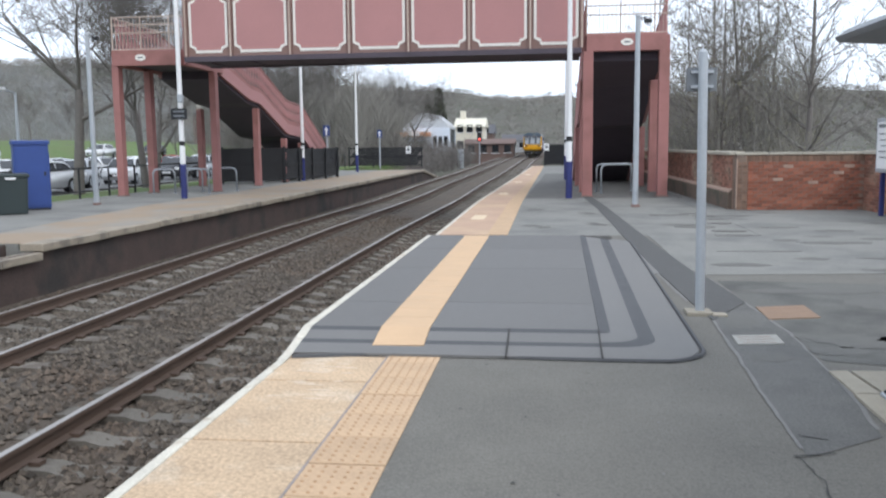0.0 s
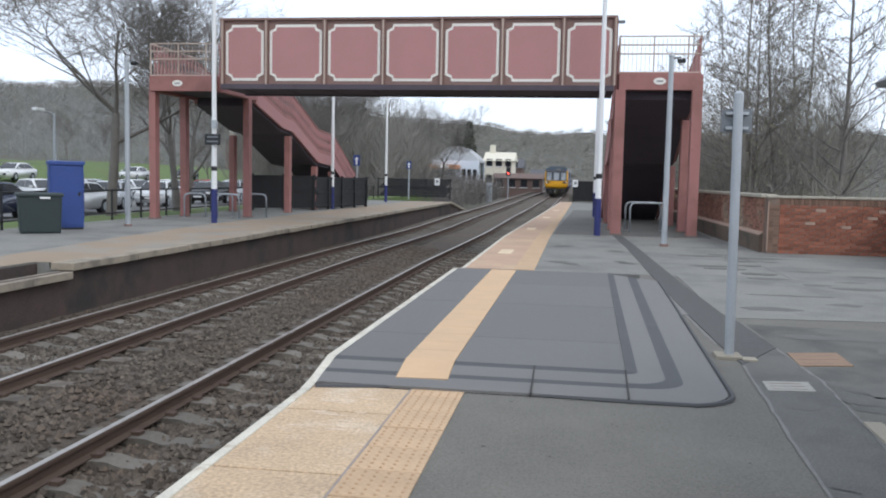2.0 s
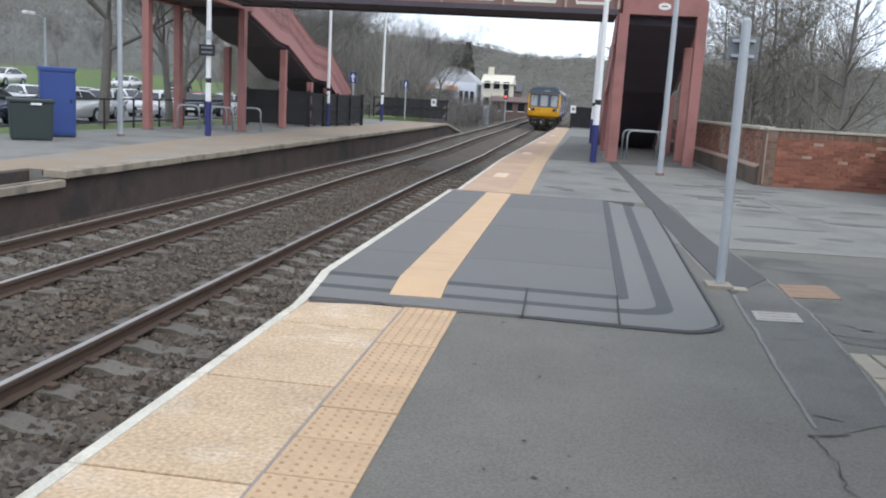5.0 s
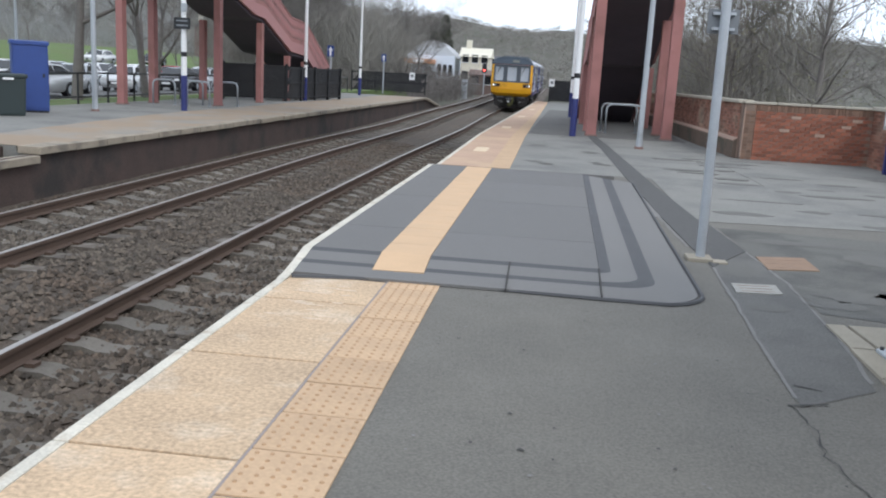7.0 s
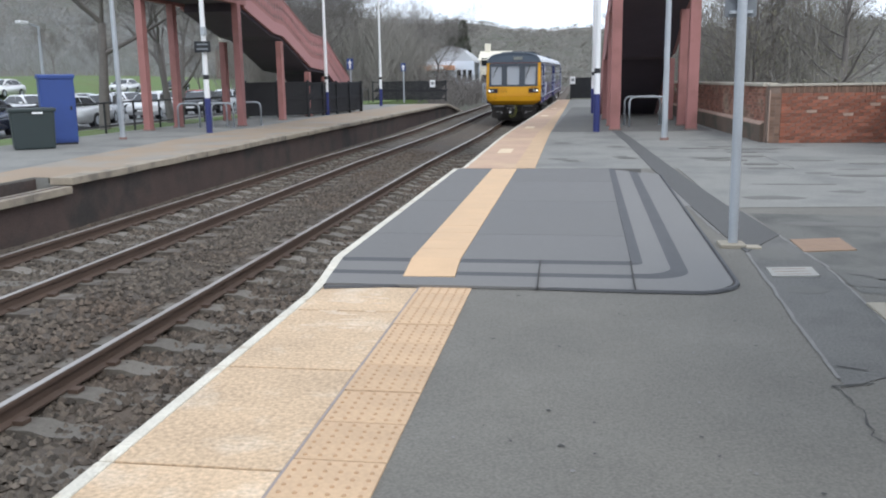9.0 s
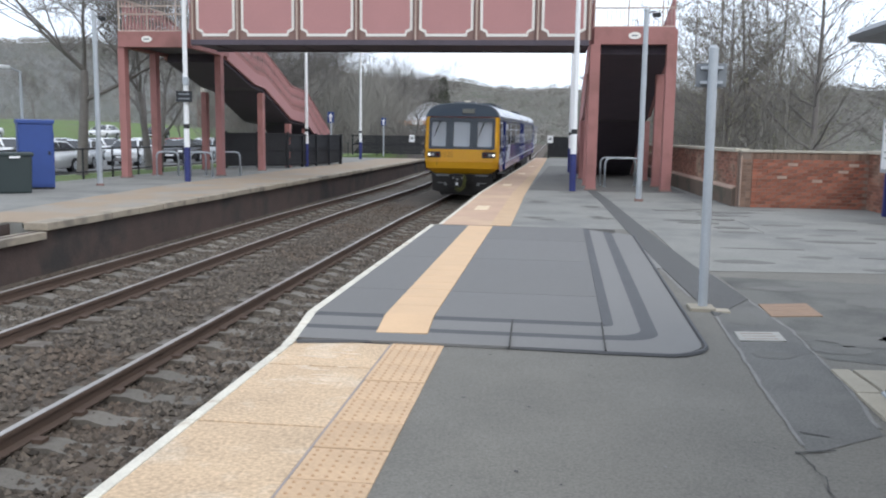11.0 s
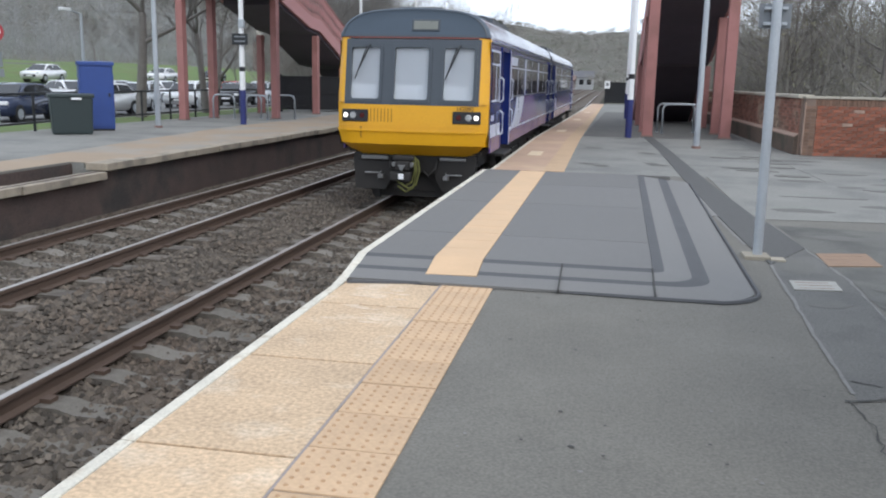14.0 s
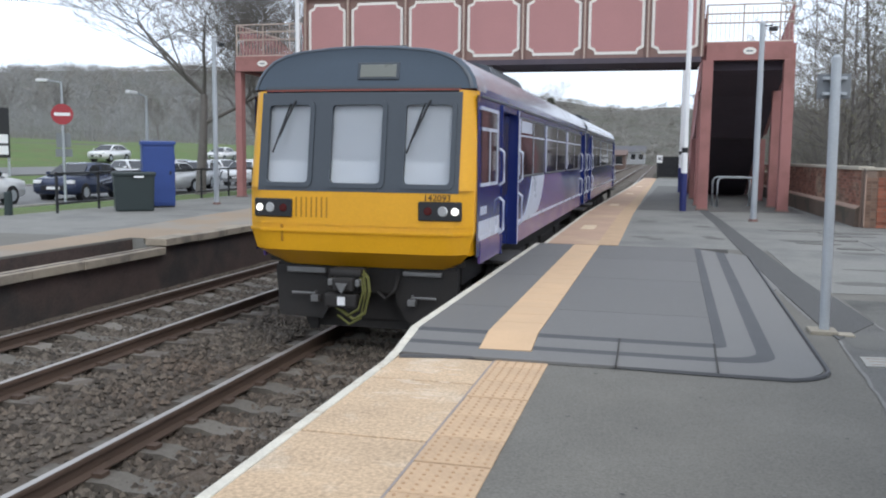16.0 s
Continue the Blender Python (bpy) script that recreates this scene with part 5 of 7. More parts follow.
def bricks_along(name, a, b, height, seed, label, plinth=0.0):
    """A wall of joined bricks from a to b in plan, with a coping."""
    w = thing(name, label, "wall", kind="structure")
    a, b = Vector((*a, 0)), Vector((*b, 0))
    n = (b - a).length
    m = Matrix.Translation(a) @ Matrix.Rotation(math.atan2(b.y - a.y, b.x - a.x), 4, "Z")
    part("core", box(0, n, -0.10, 0.10, -0.05, height), M["mortar"], w, at=m)
    rng = np.random.default_rng(seed)
    co, fa = [], []
    for r in range(int(height / 0.075)):
        z = r * 0.075
        x = -0.1125 * (r % 2)
        while x < n - 0.1:
            x0, x1 = max(0.0, x) + 0.006, min(n, x + 0.225) - 0.006
            o = 0.108 + rng.uniform(-0.003, 0.004)
            k = len(co)
            for s in (-1, 1):
                co += [(x0, s * 0.09, z + 0.005), (x1, s * 0.09, z + 0.005), (x1, s * 0.09, z + 0.07), (x0, s * 0.09, z + 0.07)]
                co += [(x0, s * o, z + 0.005), (x1, s * o, z + 0.005), (x1, s * o, z + 0.07), (x0, s * o, z + 0.07)]
            for q in (k, k + 8):
                fa += [(q + 4, q + 5, q + 6, q + 7), (q, q + 1, q + 5, q + 4), (q + 1, q + 2, q + 6, q + 5), (q + 2, q + 3, q + 7, q + 6), (q + 3, q, q + 4, q + 7)]
            x += 0.225
    me = bpy.data.meshes.new("bricks")
    me.from_pydata(co, [], fa)
    me.materials.append(BRICK_JOINED)
    ob = new("bricks", me)
    ob.parent = w
    ob.matrix_basis = m
    tagged(ob, kind="stuff")
    if plinth:
        for s in (-1, 1):
            part("plinth", prism([(s * 0.10, -0.05), (s * 0.19, -0.05), (s * 0.19, plinth - 0.06), (s * 0.10, plinth)], "x", 0.0, n), M["brick_sooty"], w, "sooty plinth with sloping top", at=m)
            part("plinth_cap", prism([(s * 0.10, plinth + 0.002), (s * 0.195, plinth - 0.06), (s * 0.195, plinth - 0.035), (s * 0.10, plinth + 0.03)], "x", 0.0, n), M["lime"], w, "pale sloping plinth cap", at=m)
    k = 0.0
    while k < n - 0.3:
        part("coping_stone", box(k + 0.006, min(n, k + 0.9) - 0.006, -0.17, 0.17, height, height + 0.08, 0.012), M["coping"], w, at=m)
        k += 0.9


brick_wall()
BRICK_JOINED = mat("old_brick", (0.25, 0.115, 0.08), 0.92, vary=0.22, scale=5, fine=80, bump=0.5, island=0.7, second=(0.30, 0.225, 0.165), patch=0.15, patch_scale=0.7)
bricks_along("wall_along", (4.43, 21.0), (3.98, 46.0), 1.28, 5, "old brick wall with pale worn patches and stone coping", 0.46)
bricks_along("wall_side", (7.32, 20.8), (7.32, 3.0), 1.28, 6, "red brick wall with stone coping")


# ---- surface details on the platform ----
def flat(name, poly, material, label, category="patch", h=0.003, z=0.0):
    if h >= 0.005:
        return solid(name, prism(poly, "z", z - 0.003, z + h), material, label, category, kind="structure")
    bm = bmesh.new()
    f = bm.faces.new([bm.verts.new((*p, z + h)) for p in poly])
    f.normal_update()
    if f.normal.z < 0:
        f.normal_flip()
    return solid(name, bm, material, label, category, kind="structure")


TRENCH_L = [(1.08, 26.2), (1.22, 21.5), (1.29, 14.4), (1.35, 10.5), (1.41, 8.56), (1.46, 7.7), (1.40, 6.5), (1.34, 5.5), (1.31, 4.8), (1.29, 4.3)]
TRENCH_R = [(1.77, 4.65), (1.88, 5.5), (1.96, 6.8), (1.98, 7.2), (1.93, 8.6), (1.86, 10.1), (1.78, 10.5), (1.67, 13.5), (1.48, 21.7), (1.34, 26.2)]
flat("trench_patch", TRENCH_L[:6] + TRENCH_R[4:], M["asphalt_dark"], "darker reinstated asphalt trench strip", h=0.006)
flat("trench_patch", TRENCH_L[5:] + TRENCH_R[:5], M["asphalt_mid"], "grey patched asphalt between two pale joints", h=-0.0005)


def seam(line, w, label):
    """A worn strip of varying width along a line in plan."""
    rng = random.Random(len(line) + int(w * 1000))
    l, r = [], []
    for (x0, y0), (x1, y1) in zip(line, line[1:]):
        n = max(2, int(abs(y1 - y0) / 0.12))
        for k in range(n):
            f = k / n
            x, y = x0 + (x1 - x0) * f + rng.uniform(-0.006, 0.006), y0 + (y1 - y0) * f
            l.append((x - w * rng.uniform(0.5, 1.3), y))
            r.append((x + w * rng.uniform(0.5, 1.3), y))
    return flat("asphalt_seam", l + r[::-1], M["seam_pale"], label, "seam", 0.0022)


seam(TRENCH_L[5:], 0.014, "pale worn joint in asphalt")
seam(TRENCH_R[:6][::-1], 0.014, "pale worn joint in asphalt")
seam([(1.27, 13.6), (1.325, 10.4), (1.385, 8.5)], 0.016, "pale worn joint beside the dark strip")
flat("damp_ground", [(1.97, 6.3), (2.5, 6.15), (7.2, 6.4), (7.2, 9.5), (2.2, 10.0), (1.92, 10.0), (1.95, 8.6), (2.0, 7.2)], M["asphalt_damp"], "older darker asphalt with damp patches", "pavement", -0.001)


def wiggle_line(points, w, seed):
    rng = random.Random(seed)
    l, r = [], []
    for (x0, y0), (x1, y1) in zip(points, points[1:]):
        for k in range(5):
            f = k / 5
            x, y = x0 + (x1 - x0) * f + rng.uniform(-0.014, 0.014), y0 + (y1 - y0) * f
            ww = w * rng.uniform(0.4, 1.6)
            l.append((x - ww, y))
            r.append((x + ww, y))
    return l + r[::-1]


flat("asphalt_crack", wiggle_line([(1.24, 4.32), (1.27, 4.0), (1.23, 3.7), (1.30, 3.3), (1.33, 2.9), (1.28, 2.4)], 0.004, 1), M["crack"], "dark crack in asphalt", "crack", 0.002)
flat("asphalt_crack", [(1.22, 4.29), (1.44, 4.36), (1.44, 4.375), (1.22, 4.305)], M["crack"], "dark crack in asphalt", "crack", 0.0045)
flat("asphalt_crack", [(1.33, 4.62), (1.47, 4.56), (1.47, 4.575), (1.34, 4.64)], M["crack"], "dark crack in asphalt", "crack", 0.0025)
flat("ramp_side_patch", [(1.22, 10.45), (1.35, 10.5), (1.315, 12.3), (1.225, 12.25)], M["seam_pale"], "pale patch beside the ramp", "patch", 0.005)
rng = random.Random(12)
for x, y, a, b in ((2.6, 6.9, 0.5, 0.22), (3.2, 7.0, 0.7, 0.25), (2.7, 9.3, 0.7, 0.16), (1.66, 7.7, 0.16, 0.35), (1.62, 6.35, 0.16, 0.12), (3.4, 8.6, 0.6, 0.3), (2.2, 6.6, 0.25, 0.14)):
    poly = [(x + a * math.cos(t * math.tau / 22) * rng.uniform(0.75, 1.15), y + b * math.sin(t * math.tau / 22) * rng.uniform(0.7, 1.25)) for t in range(22)]
    flat("damp_stain", poly, M["stain"], "dark damp stain on asphalt", "stain", 0.0015)
for k in range(34):
    x, y = rng.uniform(2.1, 6.8), rng.uniform(10.4, 20.0)
    a, b = rng.uniform(0.2, 0.62), rng.uniform(0.05, 0.17)
    poly = [(x + a * math.cos(t * math.tau / 14) * rng.uniform(0.7, 1.15), y + b * math.sin(t * math.tau / 14) * rng.uniform(0.6, 1.3)) for t in range(14)]
    flat("damp_stain", poly, M["stain"], "dark damp stain on asphalt", "stain", 0.0045 + 0.0001 * k)
for k in range(16):
    x, y = rng.uniform(-0.4, 1.2), rng.uniform(15.5, 34)
    poly = [(x + rng.uniform(0.08, 0.26) * math.cos(t * math.tau / 12), y + 0.2 * math.sin(t * math.tau / 12) * rng.uniform(0.6, 1.2)) for t in range(12)]
    flat("damp_stain", poly, M["stain"], "darker worn patch of asphalt", "stain", 0.0030 + 0.0001 * k)
for k in range(46):
    x, y = rng.uniform(-0.7, 1.25), rng.uniform(2.2, 6.0)
    s = rng.uniform(0.004, 0.013)
    poly = [(x + s * math.cos(t * math.tau / 7) * rng.uniform(0.5, 1.4), y + s * math.sin(t * math.tau / 7) * rng.uniform(0.5, 1.4)) for t in range(7)]
    flat("gum_spot", poly, M["seam_pale"] if k % 4 == 0 else M["crack"], "small trodden spot on asphalt", "spot", 0.0012)


def cover(x0, x1, y0, y1, material, label, skew=0.05):
    c = thing("manhole_cover", label, "manhole cover", kind="structure")
    part("frame", prism([(x0, y0), (x1, y0 + skew), (x1 + 0.02, y1 + skew), (x0 + 0.02, y1)], "z", -0.02, 0.008), material, c)
    for k in range(3):
        f = (k + 0.6) / 3.4
        part("groove", prism([(x0 + 0.05, y0 + (y1 - y0) * f), (x1 - 0.05, y0 + (y1 - y0) * f + skew * 0.8), (x1 - 0.05, y0 + (y1 - y0) * f + skew * 0.8 + 0.012), (x0 + 0.05, y0 + (y1 - y0) * f + 0.012)], "z", 0.006, 0.0095), M["mortar"], c)


cover(1.95, 2.42, 7.76, 8.34, M["manhole_tan"], "rusty tan manhole cover in asphalt", 0.12)
cover(1.47, 1.83, 6.75, 7.07, M["manhole_pale"], "pale grey drain cover in asphalt")


# ---- passenger shelter ----
def shelter():
    s = thing("passenger_shelter", "galvanised passenger shelter with curved grey roof", "shelter")
    for y in (5.3, 2.6):
        p = part("post", rod(bmesh.new(), (2.12, y, 0.03), (2.12, y, 2.2), 0.048, seg=20), M["galv"], s, smooth=False)
        part("base_plate", box(2.02, 2.22, y - 0.09, y + 0.09, 0.0, 0.035, 0.006), M["galv"], p)
        for dx, dy in ((-0.075, -0.06), (0.075, -0.06), (-0.075, 0.06), (0.075, 0.06)):
            part("bolt", rod(bmesh.new(), (2.12 + dx, y + dy, 0.035), (2.12 + dx, y + dy, 0.055), 0.012, seg=6), M["black_paint"], p)
    poly = [(1.78, 2.20), (1.80, 2.17), (2.1, 2.15), (3.6, 2.22), (3.6, 2.30), (2.4, 2.33), (1.85, 2.25)]
    part("roof", prism(poly, "y", 1.6, 5.75), M["grey_plate"], s, "grey metal roof with bull-nosed edge")
    part("end_frame", box(2.22, 2.27, 5.22, 5.27, 0.1, 2.15), M["galv"], s)
    part("end_frame", box(3.45, 3.5, 5.22, 5.27, 0.1, 2.15), M["galv"], s)
    part("kick_panel", box(2.27, 3.45, 5.235, 5.255, 0.12, 1.0), M["grey_plate"], s, "blue grey lower panel")
    part("mid_rail", box(2.27, 3.45, 5.22, 5.27, 1.0, 1.05), M["galv"], s)
    part("pane", box(2.27, 3.45, 5.24, 5.25, 1.05, 2.12), pane("shelter_glass", clear=0.8), s, "end glazing")


shelter()
paving = thing("shelter_paving", "pale concrete paving slabs with open joints", "paving", kind="structure")
for a, b in ((5.96, 5.42), (5.40, 4.85), (4.83, 4.28), (4.26, 3.6)):
    me = mesh_of("paving_slab", prism([(1.90 + (a - 5.96) * 0.04, a), (2.02, a + 0.01), (2.04, b + 0.01), (1.91 + (b - 5.96) * 0.04, b)], "z", -0.02, 0.016), M["slab"])
    piece("paving_slab", me, paving, Matrix())
    me = mesh_of("paving_slab", prism([(2.045, a), (2.40, a + 0.02), (2.42, b + 0.02), (2.065, b)], "z", -0.02, 0.018), M["slab"])
    piece("paving_slab", me, paving, Matrix())
solid("shelter_base", box(2.43, 4.2, 1.5, 5.7, -0.02, 0.012), M["slab"], "pale concrete shelter floor", "paving", kind="structure")


def notice_board():
    b = thing("notice_board", "grey framed double notice board on navy posts", "notice board")
    for y in (19.0, 17.6):
        part("post", box(6.92, 7.0, y - 0.05, y + 0.05, 0.0, 2.0, 0.008), M["navy"], b)
    part("case", box(6.84, 6.92, 17.45, 19.12, 0.92, 2.04, 0.015), M["galv"], b)
    for y0, y1 in ((17.53, 18.24), (18.32, 19.04)):
        p = part("poster", box(6.832, 6.842, y0, y1, 1.0, 1.96), M["white_paint"], b, "pale timetable poster")
        part("poster_heading", box(6.828, 6.833, y0 + 0.06, y1 - 0.06, 1.84, 1.91), M["grey_plate"], p)
        for k in range(5):
            part("poster_line", box(6.828, 6.833, y0 + 0.08, y1 - 0.1 - 0.05 * (k % 3), 1.7 - k * 0.12, 1.725 - k * 0.12), M["grey_plate"], p)


notice_board()


# ---- posts, lamps and signs ----
def near_sign():
    s = thing("sign_post", "galvanised post carrying a small sign seen from behind", "sign post")
    part("pole", rod(bmesh.new(), (1.40, 8.03, 0.0), (1.375, 8.03, 2.36), 0.042, seg=20), M["galv"], s)
    part("footing", box(1.27, 1.50, 7.90, 8.14, -0.02, 0.03, 0.01), M["slab"], s, "rough concrete footing")
    part("footing_chip", box(1.49, 1.62, 7.86, 8.0, -0.02, 0.018, 0.008), M["slab"], s)
    pl = part("sign_plate", box(1.24, 1.51, 8.085, 8.10, 2.02, 2.23, 0.004), M["grey_plate"], s, "grey back of a small sign")
    for z in (2.06, 2.19):
        part("clamp", box(1.28, 1.47, 8.03, 8.085, z - 0.012, z + 0.012), M["galv"], pl)
    bmx = bmesh.new()
    bmesh.ops.create_cone(bmx, cap_ends=True, segments=16, radius1=0.043, radius2=0.02, depth=0.03, matrix=Matrix.Translation((1.375, 8.03, 2.37)))
    part("cap", bmx, M["galv"], s)


def grey_column(x, y, h):
    s = thing("lamp_column", "slim galvanised column with a small camera bracket", "column", pose(x, y, 0), "grey columns")
    part("column", rod(bmesh.new(), (0, 0, 0), (0, 0, h), 0.075, 0.06, seg=16), M["galv"], s)
    part("access_door", box(-0.05, 0.05, -0.082, -0.06, 0.4, 1.2, 0.005), M["galv"], s)
    part("base_collar", rod(bmesh.new(), (0, 0, 0), (0, 0, 0.06), 0.11, seg=16), M["brown_paint"], s)
    part("top_cap", rod(bmesh.new(), (0, 0, h), (0, 0, h + 0.06), 0.085, 0.05, seg=12), M["galv"], s)
    arm = part("bracket", rod(bmesh.new(), (0, 0, h - 0.05), (0.22, 0, h - 0.02), 0.015), M["black_paint"], s)
    part("camera_head", box(0.14, 0.34, -0.05, 0.05, h - 0.16, h - 0.06, 0.02), M["black_paint"], arm, "small dark camera head")


def white_column(x, y, h, sign=False):
    s = thing("platform_lamp", "white lamp column with navy base and black band", "lamp column", pose(x, y, 0), "white lamp columns")
    part("base", rod(bmesh.new(), (0, 0, 0.0), (0, 0, 1.08), 0.095, seg=16), M["navy"], s, "navy blue painted base")
    part("band_white", rod(bmesh.new(), (0, 0, 1.08), (0, 0, 1.66), 0.088, 0.085, seg=16), M["white_paint"], s)
    part("band_black", rod(bmesh.new(), (0, 0, 1.66), (0, 0, 1.80), 0.088, seg=16), M["black_paint"], s, "black band")
    part("shaft", rod(bmesh.new(), (0, 0, 1.80), (0, 0, h), 0.082, 0.055, seg=16), M["white_paint"], s)
    a = part("lamp_arm", pipe([(0, 0, h - 0.05), (0, 0, h + 0.1), (0.15, 0, h + 0.2), (0.6, 0, h + 0.24)], 0.03), M["white_paint"], s)
    part("lantern", box(0.5, 1.05, -0.12, 0.12, h + 0.17, h + 0.29, 0.04), M["grey_plate"], a)
    if sign:
        p = part("station_sign", box(-0.26, 0.26, -0.14, -0.11, 2.48, 2.82, 0.005), M["black_paint"], s, "small dark direction sign")
        for z in (2.70, 2.56):
            part("sign_lettering", box(-0.18, 0.18, -0.145, -0.14, z, z + 0.05), M["grey_plate"], p)
        part("loudspeaker", box(-0.05, 0.12, -0.12, 0.0, 3.0, 3.25, 0.02), M["galv"], s)


def blue_sign(x, y, h):
    s = thing("information_sign", "white arrow on a blue square sign atop a grey post", "sign", pose(x, y, 0), "blue signs")
    part("post", rod(bmesh.new(), (0, 0, 0), (0, 0, h), 0.05, seg=12), M["galv"], s)
    p = part("sign_plate", box(-0.17, 0.17, -0.075, -0.05, h - 0.5, h + 0.05, 0.006), M["blue_box"], s, "blue plate")
    part("sign_symbol", prism([(-0.05, h - 0.45), (0.05, h - 0.45), (0.05, h - 0.2), (0.12, h - 0.2), (0.0, h - 0.02), (-0.12, h - 0.2), (-0.05, h - 0.2)], "y", -0.082, -0.075), M["white_paint"], p)


near_sign()
grey_column(2.19, 21.98, 4.66)
grey_column(-12.78, 23.2, 4.75)
white_column(0.63, 25.55, 8.4)
white_column(0.84, 39.4, 8.4)
white_column(1.3, 52.5, 8.4)
white_column(-11.42, 26.1, 8.4, True)
white_column(-11.62, 40.3, 6.6)
white_column(-12.1, 54.3, 7.6)
blue_sign(-11.35, 43.9, 2.65)
blue_sign(-12.2, 62.5, 2.75)


# ---- fences, racks, bins ----
def slat_fence(a, b, height, label, sign=None, solid_back=True):
    f = thing("platform_fence", label, "fence", group="black fences")
    a, b = Vector((*a, 0)), Vector((*b, 0))
    n = (b - a).length
    m = Matrix.Translation(a) @ Matrix.Rotation(math.atan2(b.y - a.y, b.x - a.x), 4, "Z")
    k = 0.0
    while k <= n + 0.01:
        part("post", box(k - 0.05, k + 0.05, -0.05, 0.05, 0, height + 0.08, 0.006), M["black_paint"], f, at=m)
        k += n / max(1, round(n / 1.8))
    for z in (0.15, height * 0.52, height - 0.06):
        part("rail", box(0, n, -0.03, 0.03, z, z + 0.07), M["black_paint"], f, at=m)
    # board added to block the gaps, so the slatted fence looks dark and closed
    if solid_back:
        part("backing_board", box(0, n, 0.032, 0.05, 0.1, height - 0.02), M["black_paint"], f, "black boarding added behind the slats to darken the fence", at=m)
    mesh = mesh_of("slat", box(-0.03, 0.03, -0.012, 0.012, -0.02, (height * 0.48) * 1.32, 0.0), M["black_paint"])
    step = 0.095
    for row in (0.15, height * 0.52):
        k = 0.1
        while k < n - 0.42:
            for tilt in (40,):
                piece("slat", mesh, f, m @ pose(k, 0.02, row, 0, tilt, 0))
            k += step
    if sign is not None:
        p = part("sign", box(sign - 0.2, sign + 0.2, -0.075, -0.055, height - 0.45, height + 0.1, 0.004), M["white_paint"], f, "white notice", at=m)
        part("sign_marking", box(sign - 0.1, sign + 0.1, -0.08, -0.0755, height - 0.25, height - 0.05), M["grey_plate"], f, at=m)
    return f


slat_fence((-14.2, 36.6), (-11.9, 38.2), 1.55, "black slatted timber fence under the stairs")
slat_fence((-11.9, 38.2), (-11.0, 44.6), 1.5, "black slatted timber fence beside the stairs")
slat_fence((-14.4, 42.6), (-11.1, 44.8), 1.5, "black slatted timber fence behind the stairs")
slat_fence((-15.2, 65.5), (-9.6, 65.8), 1.5, "black slatted fence at the platform end", 4.6, False)
slat_fence((-0.2, 66.1), (4.6, 66.3), 1.6, "black slatted fence closing the platform end", 0.12)


def hoop_rack(x, y, turn, w=0.75, h=0.85, label="galvanised cycle hoop on the platform"):
    s = thing("cycle_hoop", label, "cycle rack", pose(x, y, 0, 0, 0, turn), "cycle hoops")
    pts = [(-w / 2, 0, 0), (-w / 2, 0, h - 0.15), (-w / 2 + 0.05, 0, h - 0.04), (-w / 2 + 0.16, 0, h), (w / 2 - 0.16, 0, h), (w / 2 - 0.05, 0, h - 0.04), (w / 2, 0, h - 0.15), (w / 2, 0, 0)]
    part("hoop", pipe(pts, 0.034, 10), M["galv"], s, smooth=True)
    for sx in (-1, 1):
        part("floor_flange", rod(bmesh.new(), (sx * w / 2, 0, 0), (sx * w / 2, 0, 0.012), 0.07, seg=14), M["galv"], s)


for x, y in ((-13.55, 29.3), (-12.9, 30.2), (-12.25, 29.2), (-11.75, 30.6)):
    hoop_rack(x, y, 12)
for k in range(2):
    hoop_rack(2.30 - 0.10 * k, 28.3 + k * 0.9, 4, 1.15, 0.92, "galvanised steel hoop under the stairs")


def bin_and_box():
    b = thing("litter_bin", "dark green plastic salt bin beside a blue cabinet", "bin", pose(-13.25, 19.75, 0, 0, 0, 38))
    bm = bmesh.new()
    bx(bm, -0.5, 0.5, -0.38, 0.38, 0.0, 0.92, 0.05)
    for v in bm.verts:
        v.co.x *= 0.92 + 0.08 * v.co.z
        v.co.y *= 0.92 + 0.08 * v.co.z
    part("body", bm, M["green_bin"], b)
    part("lid", box(-0.53, 0.53, -0.41, 0.41, 0.90, 1.0, 0.035), M["green_bin"], b)
    part("label_plate", box(-0.02, 0.22, -0.425, -0.41, 0.86, 0.91), M["white_paint"], b, "small white label")
    c = thing("equipment_cabinet", "tall blue painted metal cabinet on the platform", "cabinet", pose(-13.55, 21.35, 0, 0, 0, 38))
    part("body", box(-0.42, 0.42, -0.30, 0.30, 0.05, 1.74, 0.015), M["blue_box"], c)
    part("plinth", box(-0.40, 0.40, -0.28, 0.28, 0.0, 0.06), M["black_paint"], c)
    part("top", prism([(-0.34, 1.72), (0.34, 1.72), (0.34, 1.78), (0.0, 1.83), (-0.34, 1.80)], "x", -0.45, 0.45), M["blue_box"], c)
    d = part("door", box(-0.38, 0.38, -0.318, -0.30, 0.12, 1.68, 0.006), M["blue_box"], c)
    part("lock", box(0.28, 0.33, -0.335, -0.318, 0.9, 1.0, 0.005), M["black_paint"], d)
    part("hinge_post", box(0.42, 0.45, -0.1, 0.1, 0.3, 1.5), M["blue_box"], c)


bin_and_box()


def low_rail(points, label):
    f = thing("boundary_rail", label, "railing", group="boundary rails")
    for a, b in zip(points, points[1:]):
        for z in (0.28, 1.02):
            part("rail", rod(bmesh.new(), (*a, z - 0.05), (*b, z - 0.05), 0.028, seg=8), M["black_paint"], f)
        d = math.dist(a, b)
        n = max(1, round(d / 2.0))
        for k in range(n + 1):
            x, y = a[0] + (b[0] - a[0]) * k / n, a[1] + (b[1] - a[1]) * k / n
            part("post", rod(bmesh.new(), (x, y, -0.45), (x, y, 1.0), 0.035, seg=8), M["black_paint"], f)


